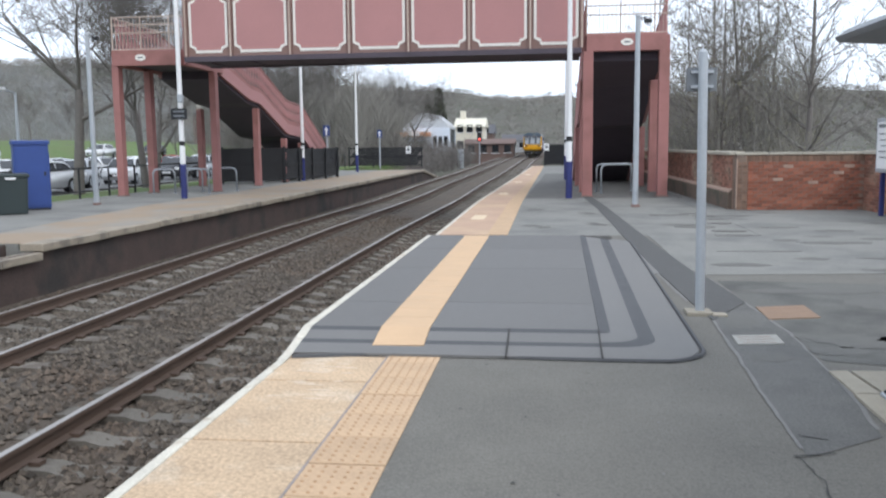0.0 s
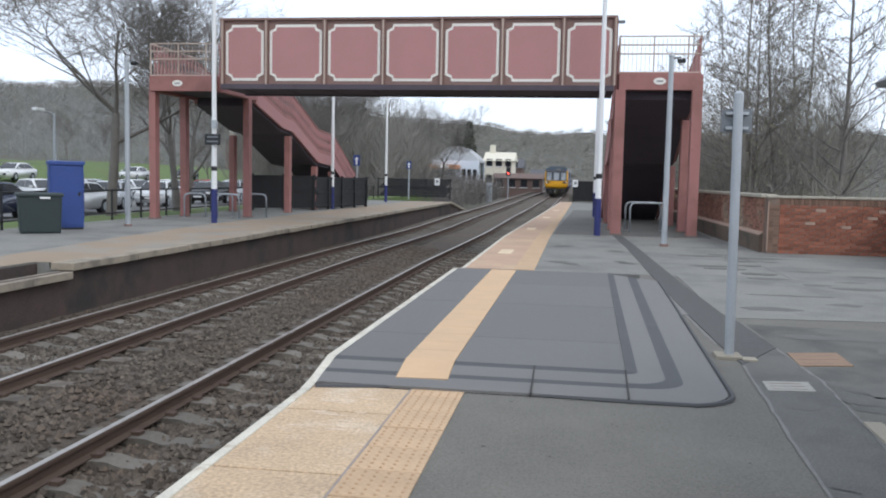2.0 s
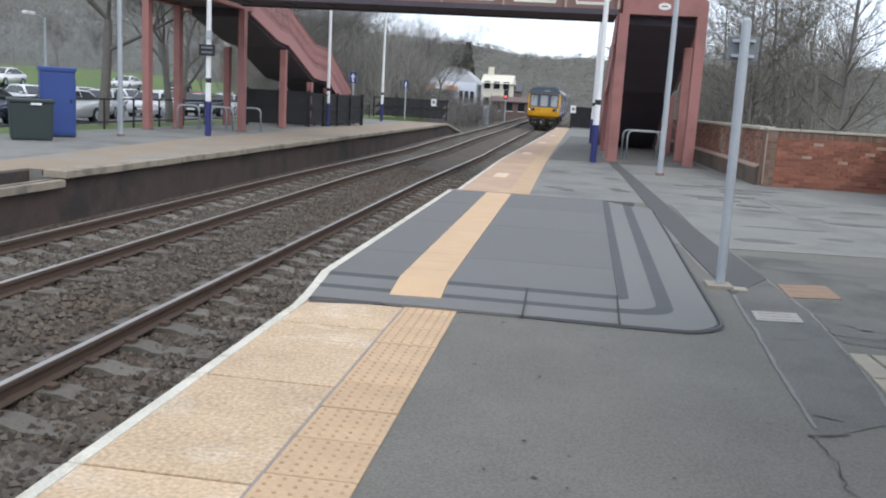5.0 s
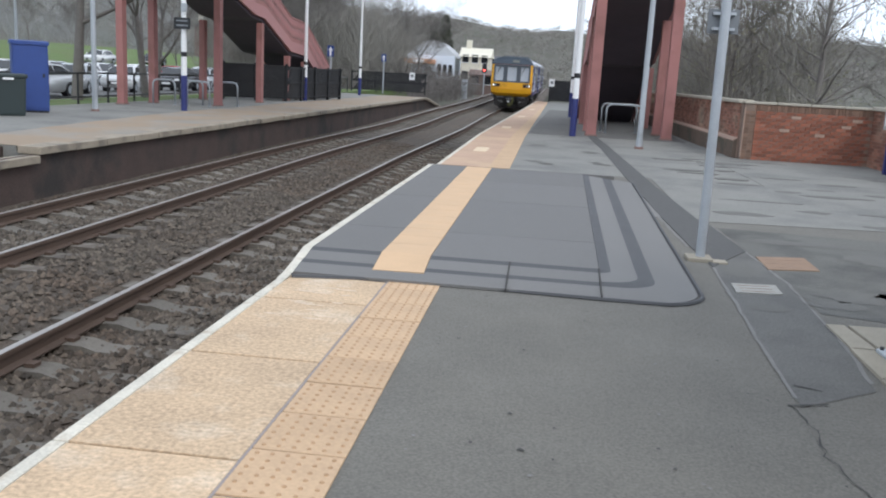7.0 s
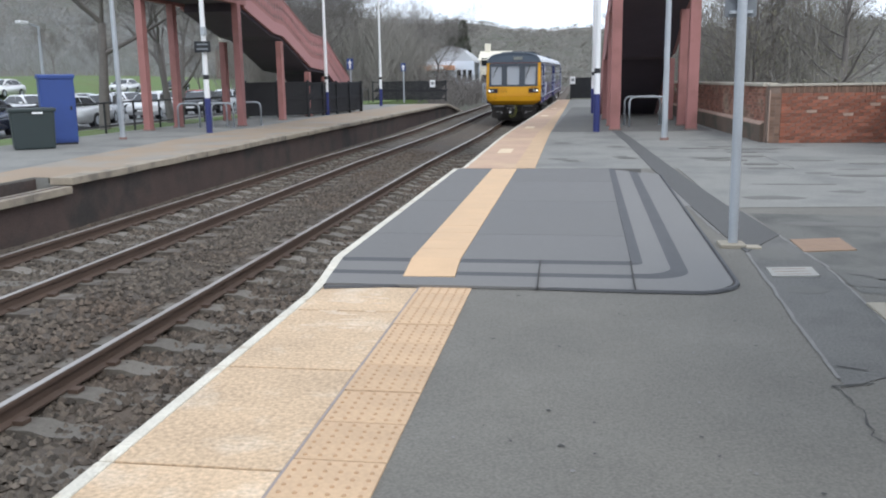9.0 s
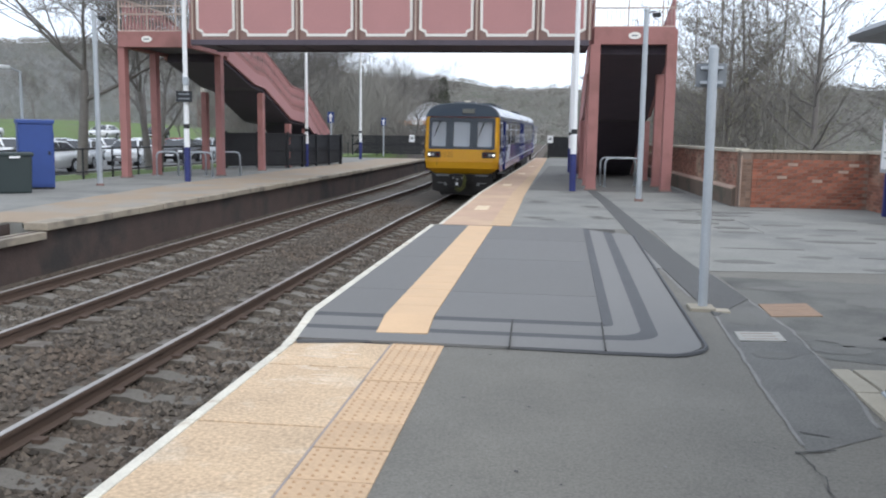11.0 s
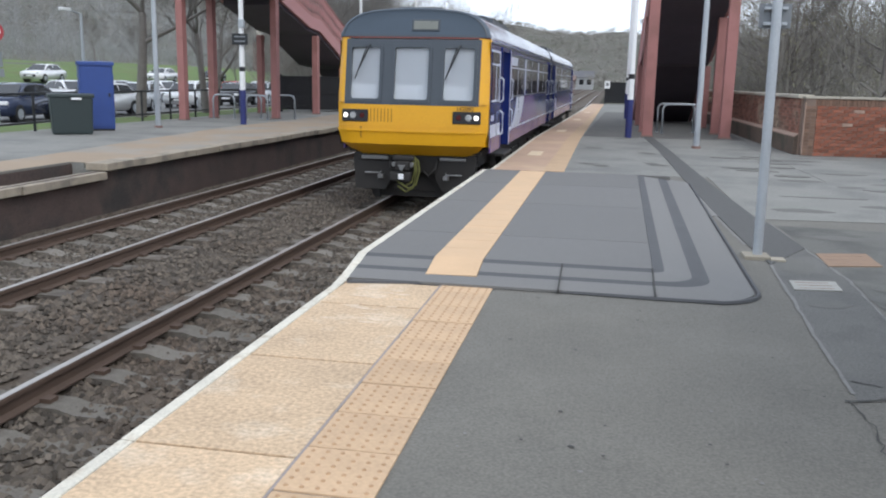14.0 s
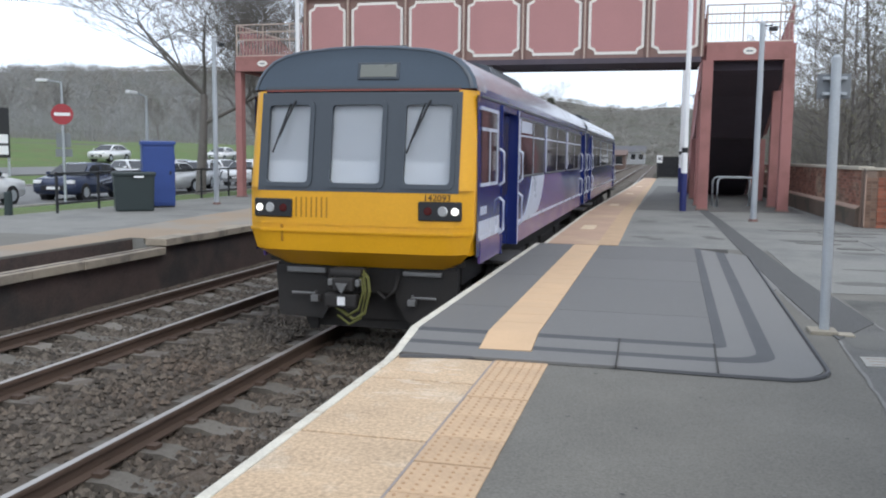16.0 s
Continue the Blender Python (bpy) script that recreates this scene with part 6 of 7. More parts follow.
low_rail([(-14.35, 18.2), (-14.75, 22.0), (-15.0, 30.0), (-15.1, 46.0), (-15.2, 64.0)], "black tubular railing behind the platform")
solid("bollard", rod(bmesh.new(), (-14.9, 17.2, -0.45), (-14.9, 17.2, 0.55), 0.10, 0.09, 14), M["green_bin"], "short dark bollard with pale band on grass", "bollard")


def no_entry(x, y, z):
    s = thing("no_entry_sign", "red round no entry sign on a grey post", "road sign", pose(x, y, z, 0, 0, 30))
    part("post", rod(bmesh.new(), (0, 0, 0), (0, 0, 3.3), 0.04, seg=12), M["galv"], s)
    bm = bmesh.new()
    bmesh.ops.create_cone(bm, cap_ends=True, segments=32, radius1=0.33, radius2=0.33, depth=0.02, matrix=Matrix.Translation((0, -0.06, 3.1)) @ Matrix.Rotation(math.pi / 2, 4, "X"))
    d = part("disc", bm, mat("sign_red", (0.34, 0.035, 0.045), 0.5, vary=0.08, bump=0.05), s, "red disc")
    part("white_bar", box(-0.24, 0.24, -0.078, -0.071, 3.05, 3.15), M["white_paint"], d)
    part("small_plate", box(-0.22, 0.22, 0.05, 0.07, 2.05, 2.5, 0.004), M["grey_plate"], s)
    part("small_plate", box(-0.25, 0.25, 0.05, 0.07, 1.75, 2.0, 0.004), M["grey_plate"], s)


no_entry(-18.6, 24.0, -0.41)


def street_lamp(x, y, h, turn):
    s = thing("street_lamp", "tall grey street lamp by the car park", "street lamp", pose(x, y, -0.4, 0, 0, turn), "street lamps")
    part("column", rod(bmesh.new(), (0, 0, 0), (0, 0, h), 0.09, 0.05, seg=12), M["galv"], s)
    a = part("arm", rod(bmesh.new(), (0, 0, h - 0.05), (-0.9, 0, h + 0.1), 0.03), M["galv"], s)
    part("lantern", box(-1.5, -0.85, -0.12, 0.12, h + 0.02, h + 0.16, 0.04), M["white_paint"], a)


street_lamp(-31.0, 40.0, 5.6, 0)
street_lamp(-24.0, 37.0, 4.6, 90)


def car_park_sign():
    s = thing("car_park_board", "dark framed board with pale panels in the car park", "sign board", pose(-40.4, 45.5, ground_z(-40.4, 45.5), 0, 0, 40))
    for x in (-0.9, 0.9):
        part("post", rod(bmesh.new(), (x, 0, 0), (x, 0, 4.2), 0.07), M["galv"], s)
    part("board", box(-1.0, 1.0, -0.09, -0.05, 1.2, 4.3, 0.01), M["black_paint"], s)
    for z in (1.4, 2.1):
        part("pale_panel", box(-0.9, 0.9, -0.1, -0.09, z, z + 0.55), M["white_paint"], s)


car_park_sign()


# ---- car park, road and grass ----
solid("grass_verge", prism([(-14.9, -1.2), (-14.9, -0.04), (-17.5, -0.10), (-20.54, -0.345), (-20.54, -1.2)], "y", -20, 90), M["grass"], "mown green grass verge sloping to the car park", "grass", kind="structure")
flat("car_park", [(-20.6, -20), (-20.6, 120), (-33.5, 120), (-33.5, -20)], M["road"], "grey car park asphalt", "road", 0.012, -0.395)


def kerb_line(x, y0, y1):
    k = thing("kerb", "pale concrete kerb", "kerb", kind="structure")
    me = mesh_of("kerb_stone", box(-0.06, 0.06, 0.005, 0.905, -0.1, 0.10, 0.015), M["kerb"])
    y = y0
    while y < y1:
        piece("kerb_stone", me, k, pose(x, y, -0.38))
        y += 0.91


kerb_line(-20.6, 12, 80)
kerb_line(-33.6, 12, 120)


def grass_bank():
    bm = bmesh.new()
    xs = [-33.7, -38, -42, -47, -52, -58, -66, -76]
    ys = list(range(-20, 150, 5))
    g = [[bm.verts.new((x, y, ground_z(x, y) + 0.05)) for x in xs] for y in ys]
    for r0, r1 in zip(g, g[1:]):
        for i in range(len(xs) - 1):
            bm.faces.new((r0[i + 1], r0[i], r1[i], r1[i + 1]))
    solid("grass_bank", bm, M["grass"], "green grass bank beyond the car park", "grass", kind="structure", smooth=True)


grass_bank()


def upper_road():
    bm = bmesh.new()
    g = [[bm.verts.new((x, y, ground_z(x, y) + h)) for x, h in ((-40.0, -0.3), (-40.0, 0.16), (-42.0, 0.17), (-44.0, 0.16), (-44.0, -0.3))] for y in range(-20, 141, 5)]
    for r0, r1 in zip(g, g[1:]):
        for i in range(4):
            bm.faces.new((r0[i + 1], r0[i], r1[i], r1[i + 1]))
    solid("upper_road", bm, M["road"], "grey road across the grass bank", "road", kind="structure")


upper_road()


# ---- parked cars ----
CAR_GLASS = pane("car_glass", clear=0.0, dark=(0.02, 0.022, 0.026), rough=0.05)
TYRE = mat("tyre_rubber", (0.015, 0.015, 0.016), 0.8, vary=0.2, bump=0.1)
PAINTS = {}


def car(x, y, z, turn, paint, word):
    if word not in PAINTS:
        PAINTS[word] = mat("car_paint_" + word, paint, 0.12, 0.1, vary=0.05, scale=1, fine=20, bump=0.0)
    p = PAINTS[word]
    c = thing("car", f"{word} hatchback car parked on the car park", "car", pose(x, y, z, 0, 0, turn), "parked cars")
    low = [(-2.1, 0.28), (-2.14, 0.62), (-2.02, 0.84), (-1.2, 0.96), (1.55, 1.02), (2.0, 0.98), (2.1, 0.7), (2.08, 0.3), (1.7, 0.22), (-1.8, 0.22)]
    bm = prism(low, "x", -0.86, 0.86)
    bmesh.ops.bevel(bm, geom=list(bm.edges), offset=0.07, segments=3, affect="EDGES")
    body = part("body", bm, p, c, smooth=True)
    cab = [(-1.25, 0.94), (-0.45, 1.40), (0.2, 1.47), (1.1, 1.42), (1.75, 1.0)]
    bm = prism(cab, "x", -0.80, 0.80)
    for v in bm.verts:
        if v.co.z > 1.1:
            v.co.x *= 0.80
    bmesh.ops.bevel(bm, geom=list(bm.edges), offset=0.05, segments=3, affect="EDGES")
    part("roof", bm, p, c, smooth=True)
    for s in (-1, 1):
        for pts in ([(-1.05, 1.0), (-0.42, 1.36), (0.15, 1.40), (0.15, 1.0)], [(0.22, 1.0), (0.22, 1.40), (1.0, 1.36), (1.45, 1.02)]):
            bm = bmesh.new()
            vs = [bm.verts.new((s * (0.815 if zz < 1.1 else 0.655 + (1.40 - zz) * 0.3), yy, zz)) for yy, zz in pts]
            bm.faces.new(vs)
            r = bmesh.ops.extrude_face_region(bm, geom=bm.faces[:])
            for v in r["geom"]:
                if isinstance(v, bmesh.types.BMVert):
                    v.co.x -= s * 0.03
            part("side_window", bm, CAR_GLASS, c)
        part("headlight", box(*sorted((s * 0.52, s * 0.82)), -2.12, -1.98, 0.66, 0.80, 0.03), M["white_paint"], body)
        part("tail_light", box(*sorted((s * 0.6, s * 0.84)), 1.98, 2.10, 0.72, 0.92, 0.02), T["tail"], body)
        part("mirror", box(*sorted((s * 0.84, s * 1.0)), -0.92, -0.78, 0.98, 1.10, 0.02), p, body)
        for yy in (-1.3, 1.28):
            w = part("wheel", rod(bmesh.new(), (s * 0.70, 0, 0), (s * 0.885, 0, 0), 0.31, seg=24), TYRE, c, at=pose(0, yy, 0.31))
            part("rim", rod(bmesh.new(), (s * 0.86, 0, 0), (s * 0.892, 0, 0), 0.20, seg=20), M["galv"], w)
            part("arch", rod(bmesh.new(), (s * 0.6, 0, 0), (s * 0.868, 0, 0), 0.36, seg=24), M["black_paint"], w)
    for nm, (y0, z0, y1, z1), w0, w1 in (("windscreen", (-1.20, 0.985, -0.52, 1.385), 0.72, 0.56), ("rear_window", (1.68, 1.06, 1.16, 1.40), 0.70, 0.56)):
        bm = bmesh.new()
        off = -0.02 if y0 < 0 else 0.02
        bm.faces.new([bm.verts.new(q) for q in ((-w0, y0 + off, z0 + 0.02), (w0, y0 + off, z0 + 0.02), (w1, y1 + off, z1 + 0.02), (-w1, y1 + off, z1 + 0.02))])
        r = bmesh.ops.extrude_face_region(bm, geom=bm.faces[:])
        for v in r["geom"]:
            if isinstance(v, bmesh.types.BMVert):
                v.co.z -= 0.03
        part(nm, bm, CAR_GLASS, c)
    part("grille", box(-0.5, 0.5, -2.155, -2.09, 0.40, 0.60, 0.02), M["black_paint"], body)
    part("plate", box(-0.26, 0.26, -2.165, -2.15, 0.44, 0.55), M["white_paint"], body, "blank pale plate")
    part("rear_plate", box(-0.26, 0.26, 2.09, 2.12, 0.52, 0.63), M["manhole_pale"], body)
    return c


WHITE, NAVY_C, SILVER, DARK, RED = (0.75, 0.76, 0.77), (0.03, 0.042, 0.085), (0.42, 0.44, 0.46), (0.03, 0.03, 0.035), (0.3, 0.03, 0.03)
CZ = -0.383
for x, y, turn, paint, word in (
        (-23.2, 24.8, 186, WHITE, "white"), (-22.9, 30.6, 8, NAVY_C, "dark blue"), (-23.0, 36.8, 0, WHITE, "white"), (-24.6, 42.8, 20, SILVER, "silver"), (-24.5, 48.0, 14, WHITE, "white"),
        (-24.0, 54.0, 5, DARK, "black"), (-30.5, 45.5, 60, WHITE, "white"), (-30.6, 51.0, 60, SILVER, "silver"), (-30.5, 56.5, 60, WHITE, "white"), (-30.5, 62.0, 60, WHITE, "white"),
        (-25.0, 60.5, 10, SILVER, "silver"), (-25.5, 68.0, 10, WHITE, "white"), (-30.6, 69.0, 60, RED, "dark red"), (-30.6, 75.0, 60, WHITE, "white")):
    car(x, y, CZ, turn, paint, word)
for x, y, turn, paint, word in ((-46, 48, 10, SILVER, "silver"), (-46.5, 66, 5, WHITE, "white"), (-45.5, 84, 5, WHITE, "white"), (-46, 97, 5, DARK, "black")):
    car(x, y, 0.70, turn, paint, word)


# ---- trees ----
def limb_mesh(segs, sides, material, name):
    """Tapered sticks: rows of p0, p1, r0, r1."""
    p0 = np.array([s[0] for s in segs], float)
    p1 = np.array([s[1] for s in segs], float)
    r0 = np.array([s[2] for s in segs], float)
    r1 = np.array([s[3] for s in segs], float)
    d = p1 - p0
    d /= np.linalg.norm(d, axis=1, keepdims=True) + 1e-9
    ref = np.where(np.abs(d[:, 2:3]) > 0.9, np.array([[1.0, 0, 0]]), np.array([[0, 0, 1.0]]))
    u = np.cross(d, ref)
    u /= np.linalg.norm(u, axis=1, keepdims=True)
    v = np.cross(d, u)
    n = len(segs)
    co = np.empty((n, 2 * sides, 3))
    for k in range(sides):
        a = math.tau * k / sides
        w = u * math.cos(a) + v * math.sin(a)
        co[:, k] = p0 + w * r0[:, None]
        co[:, sides + k] = p1 + w * r1[:, None]
    f = np.array([(k, (k + 1) % sides, sides + (k + 1) % sides, sides + k) for k in range(sides)])
    faces = (f[None] + 2 * sides * np.arange(n)[:, None, None]).reshape(-1, 4)
    me = bpy.data.meshes.new(name)
    me.from_pydata(co.reshape(-1, 3).tolist(), [], faces.tolist())
    me.materials.append(material)
    return me


def grow(height, radius, seed, spread=0.75, levels=5, first=0.25, kids=(3, 4), upright=0.25, ratio=0.68, lean=True):
    """Sticks of a bare tree, thick ones and twigs apart."""
    rng = random.Random(seed)
    thick, thin, tips = [], [], []

    def branch(p, d, length, r, level):
        steps = 4 if level < 2 else 3
        for k in range(steps):
            d = (d + Vector((rng.uniform(-1, 1), rng.uniform(-1, 1), rng.uniform(-0.6, 1) * upright * 2)) * (0.2 if level else 0.05)).normalized()
            q = p + d * (length / steps)
            r1 = r * (0.78 if level else 0.88)
            (thick if level < 2 else thin).append((tuple(p), tuple(q), r, r1))
            p, r = q, r1
            if level < levels and (level > 0 or k >= 1):
                for _ in range(rng.choice(kids) if k == steps - 1 else (1 if rng.random() < 0.80 else 0)):
                    side = Vector((rng.uniform(-1, 1), rng.uniform(-1, 1), rng.uniform(-0.2, 0.5)))
                    nd = (d * (1 - spread * 0.5) + side * spread + Vector((0, 0, upright * 0.5))).normalized()
                    branch(p, nd, length * ratio * rng.uniform(0.75, 1.1), max(0.009, r * (0.64 if level else 0.62)), level + 1)
        if level >= levels:
            tips.append(p)
            for _ in range(2):
                e = (d + Vector((rng.uniform(-1, 1), rng.uniform(-1, 1), rng.uniform(-0.5, 0.9))) * 0.8).normalized()
                thin.append((tuple(p - d * rng.uniform(0, length * 0.7)), tuple(p + e * rng.uniform(0.2, 0.55)), 0.006, 0.003))
    branch(Vector((0, 0, -0.2)), Vector((rng.uniform(-0.05, 0.05), rng.uniform(-0.05, 0.05), 1)), height * first * 1.6, radius, 0)
    return thick, thin, tips


def grow_poplar(height, radius, seed, reach=0.24):
    """A tall straight stem with fine side branches all the way up."""
    rng = random.Random(seed)
    thick, thin, tips = [], [], []
    p, d, r, n = Vector((0, 0, -0.3)), Vector((0.02, 0, 1)), radius, 16
    for k in range(n):
        d = (d + Vector((rng.uniform(-0.06, 0.06), rng.uniform(-0.06, 0.06), 0.25))).normalized()
        q = p + d * (height / n)
        r1 = r * 0.88
        thick.append((tuple(p), tuple(q), r, r1))
        p, r = q, r1
        if k < 2:
            continue
        for _ in range(4):
            a = rng.uniform(0, math.tau)
            e = Vector((math.cos(a), math.sin(a), rng.uniform(0.15, 0.8))).normalized()
            ln = height * reach * (1.1 - 0.75 * k / n) * rng.uniform(0.6, 1.2)
            s, rr = p.copy(), max(0.012, r * 0.4)
            for j in range(5):
                e = (e + Vector((rng.uniform(-0.25, 0.25), rng.uniform(-0.25, 0.25), rng.uniform(-0.1, 0.22)))).normalized()
                t = s + e * ln / 5
                (thick if rr > 0.03 else thin).append((tuple(s), tuple(t), rr, rr * 0.75))
                s, rr = t, max(0.005, rr * 0.75)
                for _ in range(3):
                    g = (e + Vector((rng.uniform(-0.9, 0.9), rng.uniform(-0.9, 0.9), rng.uniform(-0.3, 0.9)))).normalized()
                    w = s + g * ln * rng.uniform(0.15, 0.32)
                    thin.append((tuple(s), tuple(w), 0.008, 0.004))
                    for _ in range(2):
                        g2 = (g + Vector((rng.uniform(-0.9, 0.9), rng.uniform(-0.9, 0.9), rng.uniform(-0.4, 0.7)))).normalized()
                        x = s + (w - s) * rng.uniform(0.4, 1.0)
                        y = x + g2 * ln * rng.uniform(0.08, 0.16)
                        thin.append((tuple(x), tuple(y), 0.005, 0.003))
                        tips.append(y)
                    tips.append(w)
    return thick, thin, tips


def leaf_mesh(tips, seed, size, share, material):
    rng = np.random.default_rng(seed)
    pts = np.array([tuple(t) for t in tips])
    pts = pts[rng.random(len(pts)) < share]
    n = len(pts)
    a = rng.normal(size=(n, 3))
    a /= np.linalg.norm(a, axis=1, keepdims=True)
    b = np.cross(a, rng.normal(size=(n, 3)))
    b /= np.linalg.norm(b, axis=1, keepdims=True)
    s = size * rng.uniform(0.6, 1.3, (n, 1))
    co = np.stack([pts, pts + a * s * 0.5 + b * s * 0.3, pts + a * s, pts + a * s * 0.5 - b * s * 0.3], 1).reshape(-1, 3)
    me = bpy.data.meshes.new("leaves")
    me.from_pydata(co.tolist(), [], (np.arange(4 * n).reshape(-1, 4)).tolist())
    me.materials.append(material)
    return me


def tree(name, sticks, label, at, seed, leaf=0.0, leaf_size=0.05, group="bare trees"):
    t = thing(name, label, "tree", at, group)
    thick, thin, tips = sticks
    for nm, me in (("trunk", limb_mesh(thick, 8, M["bark"], "trunk")), ("crown", limb_mesh(thin, 3, M["bark"], "crown"))):
        o = new(nm, me)
        o.parent = t
        for p in me.polygons:
            p.use_smooth = True
    if leaf:
        o = new("leaves", leaf_mesh(tips, seed, leaf_size, leaf, M["leaf"]))
        o.parent = t
    return t


# broad bare trees between the platform and the car park
oak_a = tree("bare_tree", grow(11.5, 0.23, 27, 1.0, 5, 0.24, (3, 3), 0.16, 0.74), "broad leafless tree on the grass verge", pose(-17.4, 30.3, -0.45), 1)
oak_b = tree("bare_tree", grow(9.5, 0.19, 35, 0.85, 5, 0.26, (2, 3), 0.26, 0.72), "leafless spreading tree by the car park", pose(-19.6, 41.5, -0.45), 2)
copy_thing(oak_b, pose(-17.2, 35.5, -0.5, 0, 0, 130))
copy_thing(oak_a, pose(-17.5, 52.0, -0.5, 0, 0, 75))
copy_thing(oak_b, pose(-18.0, 62.0, -0.6, 0, 0, 220))
copy_thing(oak_a, pose(-22.5, 71.0, -0.6, 0, 0, 200))
for x, y, r in ((-17.5, 112.0, 30), (-21.0, 101.0, 150), (-25.0, 92.0, 290)):
    copy_thing(oak_a, pose(x, y, ground_z(x, y) - 0.3, 0, 0, r))
oak_c = tree("bare_tree", grow(5.5, 0.10, 51, 0.75, 4, 0.30, (2, 3), 0.4), "small leafless tree on the grass bank", pose(-56, 38, ground_z(-56, 38) - 0.1), 3)
for x, y, r in ((-37, 66, 80), (-36.5, 82, 160), (-36, 100, 40), (-56, 58, 0), (-57, 74, 130), (-58, 92, 60), (-56, 44, 190), (-55, 51, 300), (-57, 65, 30)):
    copy_thing(oak_c, pose(x, y, ground_z(x, y) - 0.1, 0, 0, r))

# tall slender trees behind the brick wall, with a few young leaves
pop_a = tree("slender_tree", grow_poplar(11.5, 0.16, 5, 0.36), "tall slender tree with sparse young leaves", pose(8.5, 30.0, -0.6), 7, 0.6, 0.075, "slender trees")
pop_b = tree("slender_tree", grow_poplar(12.5, 0.12, 8), "tall slender tree with sparse young leaves", pose(7.25, 33.0, -0.6), 8, 0.6, 0.075, "slender trees")
pop_c = tree("slender_tree", grow_poplar(9.0, 0.10, 13), "young slender tree with sparse leaves", pose(11.6, 30.0, -0.6), 9, 0.4, 0.075, "slender trees")
for src, x, y, r in ((pop_a, 7.0, 37.0, 70), (pop_c, 6.05, 31.0, 120), (pop_b, 9.8, 41.0, 200), (pop_c, 15.6, 36.5, 160), (pop_b, 7.6, 46.0, 20), (pop_b, 8.9, 38.0, 260),
                     (pop_a, 6.2, 52.0, 250), (pop_c, 4.6, 74.0, 10), (pop_b, 6.5, 84.0, 45), (pop_c, 3.6, 92.0, 100)):
    copy_thing(src, pose(x, y, ground_z(x, y) - 0.3, 0, 0, r))


def brush(name, count, area, heights, seed, label, material, spread=0.35, width=0.02, per=26, leafy=0.0, leaf_mat=None, leaf_size=0.09, keep=None):
    """Thickets and far woods: clumps of thin stems that fork upward."""
    rng = np.random.default_rng(seed)
    x = rng.uniform(area[0], area[1], count)
    y = rng.uniform(area[2], area[3], count)
    h = rng.uniform(heights[0], heights[1], count) * (0.75 + 0.5 * rng.random(count) ** 2)
    if keep is not None:
        ok = keep(x, y)
        x, y, h = x[ok], y[ok], h[ok]
        count = len(x)
    z = np.array([ground_z(a, b) for a, b in zip(x, y)])
    n = count * per
    cx, cy, cz, ch = (np.repeat(v, per) for v in (x, y, z, h))
    f = rng.random(n) ** 0.8
    ang = rng.uniform(0, math.tau, n)
    rad = spread * ch * np.sqrt(rng.random(n)) * (0.25 + 0.75 * np.sin(np.clip(f, 0.05, 1) * 2.6))
    base = np.stack([cx + rad * 0.35 * np.cos(ang), cy + rad * 0.35 * np.sin(ang), cz + ch * f * 0.72], -1)
    tip = np.stack([cx + rad * np.cos(ang), cy + rad * np.sin(ang), cz + ch * np.clip(f * 0.72 + rng.uniform(0.1, 0.28, n), 0, 1)], -1)
    d = tip - base
    side = np.cross(d, rng.normal(size=(n, 3)))
    side /= np.linalg.norm(side, axis=1, keepdims=True) + 1e-9
    w = width * rng.uniform(0.5, 1.5, (n, 1)) * (0.5 + 0.1 * ch[:, None])
    mid = base + d * 0.55 + side * np.linalg.norm(d, axis=1, keepdims=True) * rng.uniform(-0.12, 0.12, (n, 1))
    co = np.stack([base - side * w, base + side * w, mid + side * w * 0.6, tip, mid - side * w * 0.6], 1)
    # stems
    tr = np.stack([np.stack([x - 0.013 * h ** 0.7, y, z - 0.2], -1), np.stack([x + 0.013 * h ** 0.7, y, z - 0.2], -1), np.stack([x, y + 0.013 * h ** 0.7, z - 0.2], -1), np.stack([x, y, z + 0.85 * h], -1)], 1)
    pts = np.concatenate([co.reshape(-1, 3), tr.reshape(-1, 3)])
    k = 5 * np.arange(n)[:, None]
    faces = np.concatenate([k + [[0, 1, 2]], k + [[0, 2, 4]], k + [[4, 2, 3]]]).tolist()
    j = 5 * n + 4 * np.arange(count)[:, None]
    faces += np.concatenate([j + [[0, 1, 3]], j + [[1, 2, 3]], j + [[2, 0, 3]]]).tolist()
    me = bpy.data.meshes.new(name)
    me.from_pydata(pts.tolist(), [], faces)
    me.materials.append(material)
    ob = tagged(new(name, me), label, "woodland", kind="stuff")
    if leafy:
        lf = new(name + "_leaves", leaf_mesh(list(tip), seed + 1, leaf_size, leafy, leaf_mat or M["leaf"]))
        tagged(lf, "sparse young leaves on the thicket", "leaves", kind="stuff")
    return ob


# the wood stands behind the long wall; beyond its corner only low bushes
wooded = lambda x, y: x < 0.285 * y + 0.3
open_side = lambda x, y: x > 0.285 * y + 0.3
brush("thicket", 520, (5.2, 18, 25, 62), (1.6, 4.2), 41, "grey brown thicket behind the brick wall", M["bark_hazed"], 0.34, 0.006, 90, 0.9, M["leaf"], 0.055, wooded)
brush("saplings", 330, (5.6, 17, 30, 60), (4.0, 8.5), 51, "slim grey saplings with opening buds", M["bark_hazed"], 0.24, 0.0045, 190, 1.0, M["leaf"], 0.065, wooded)
brush("bushes", 260, (9, 34, 26, 90), (1.0, 2.3), 52, "low grey green bushes beyond the wall", M["bark_hazed_grey"], 0.5, 0.008, 80, 0.8, M["leaf"], 0.07, open_side)
brush("thicket_far", 330, (4.8, 36, 60, 150), (4, 7.5), 42, "bare grey brown trees beside the line", M["bark_hazed"], 0.36, 0.010, 140, 0, None, 0.09, wooded)
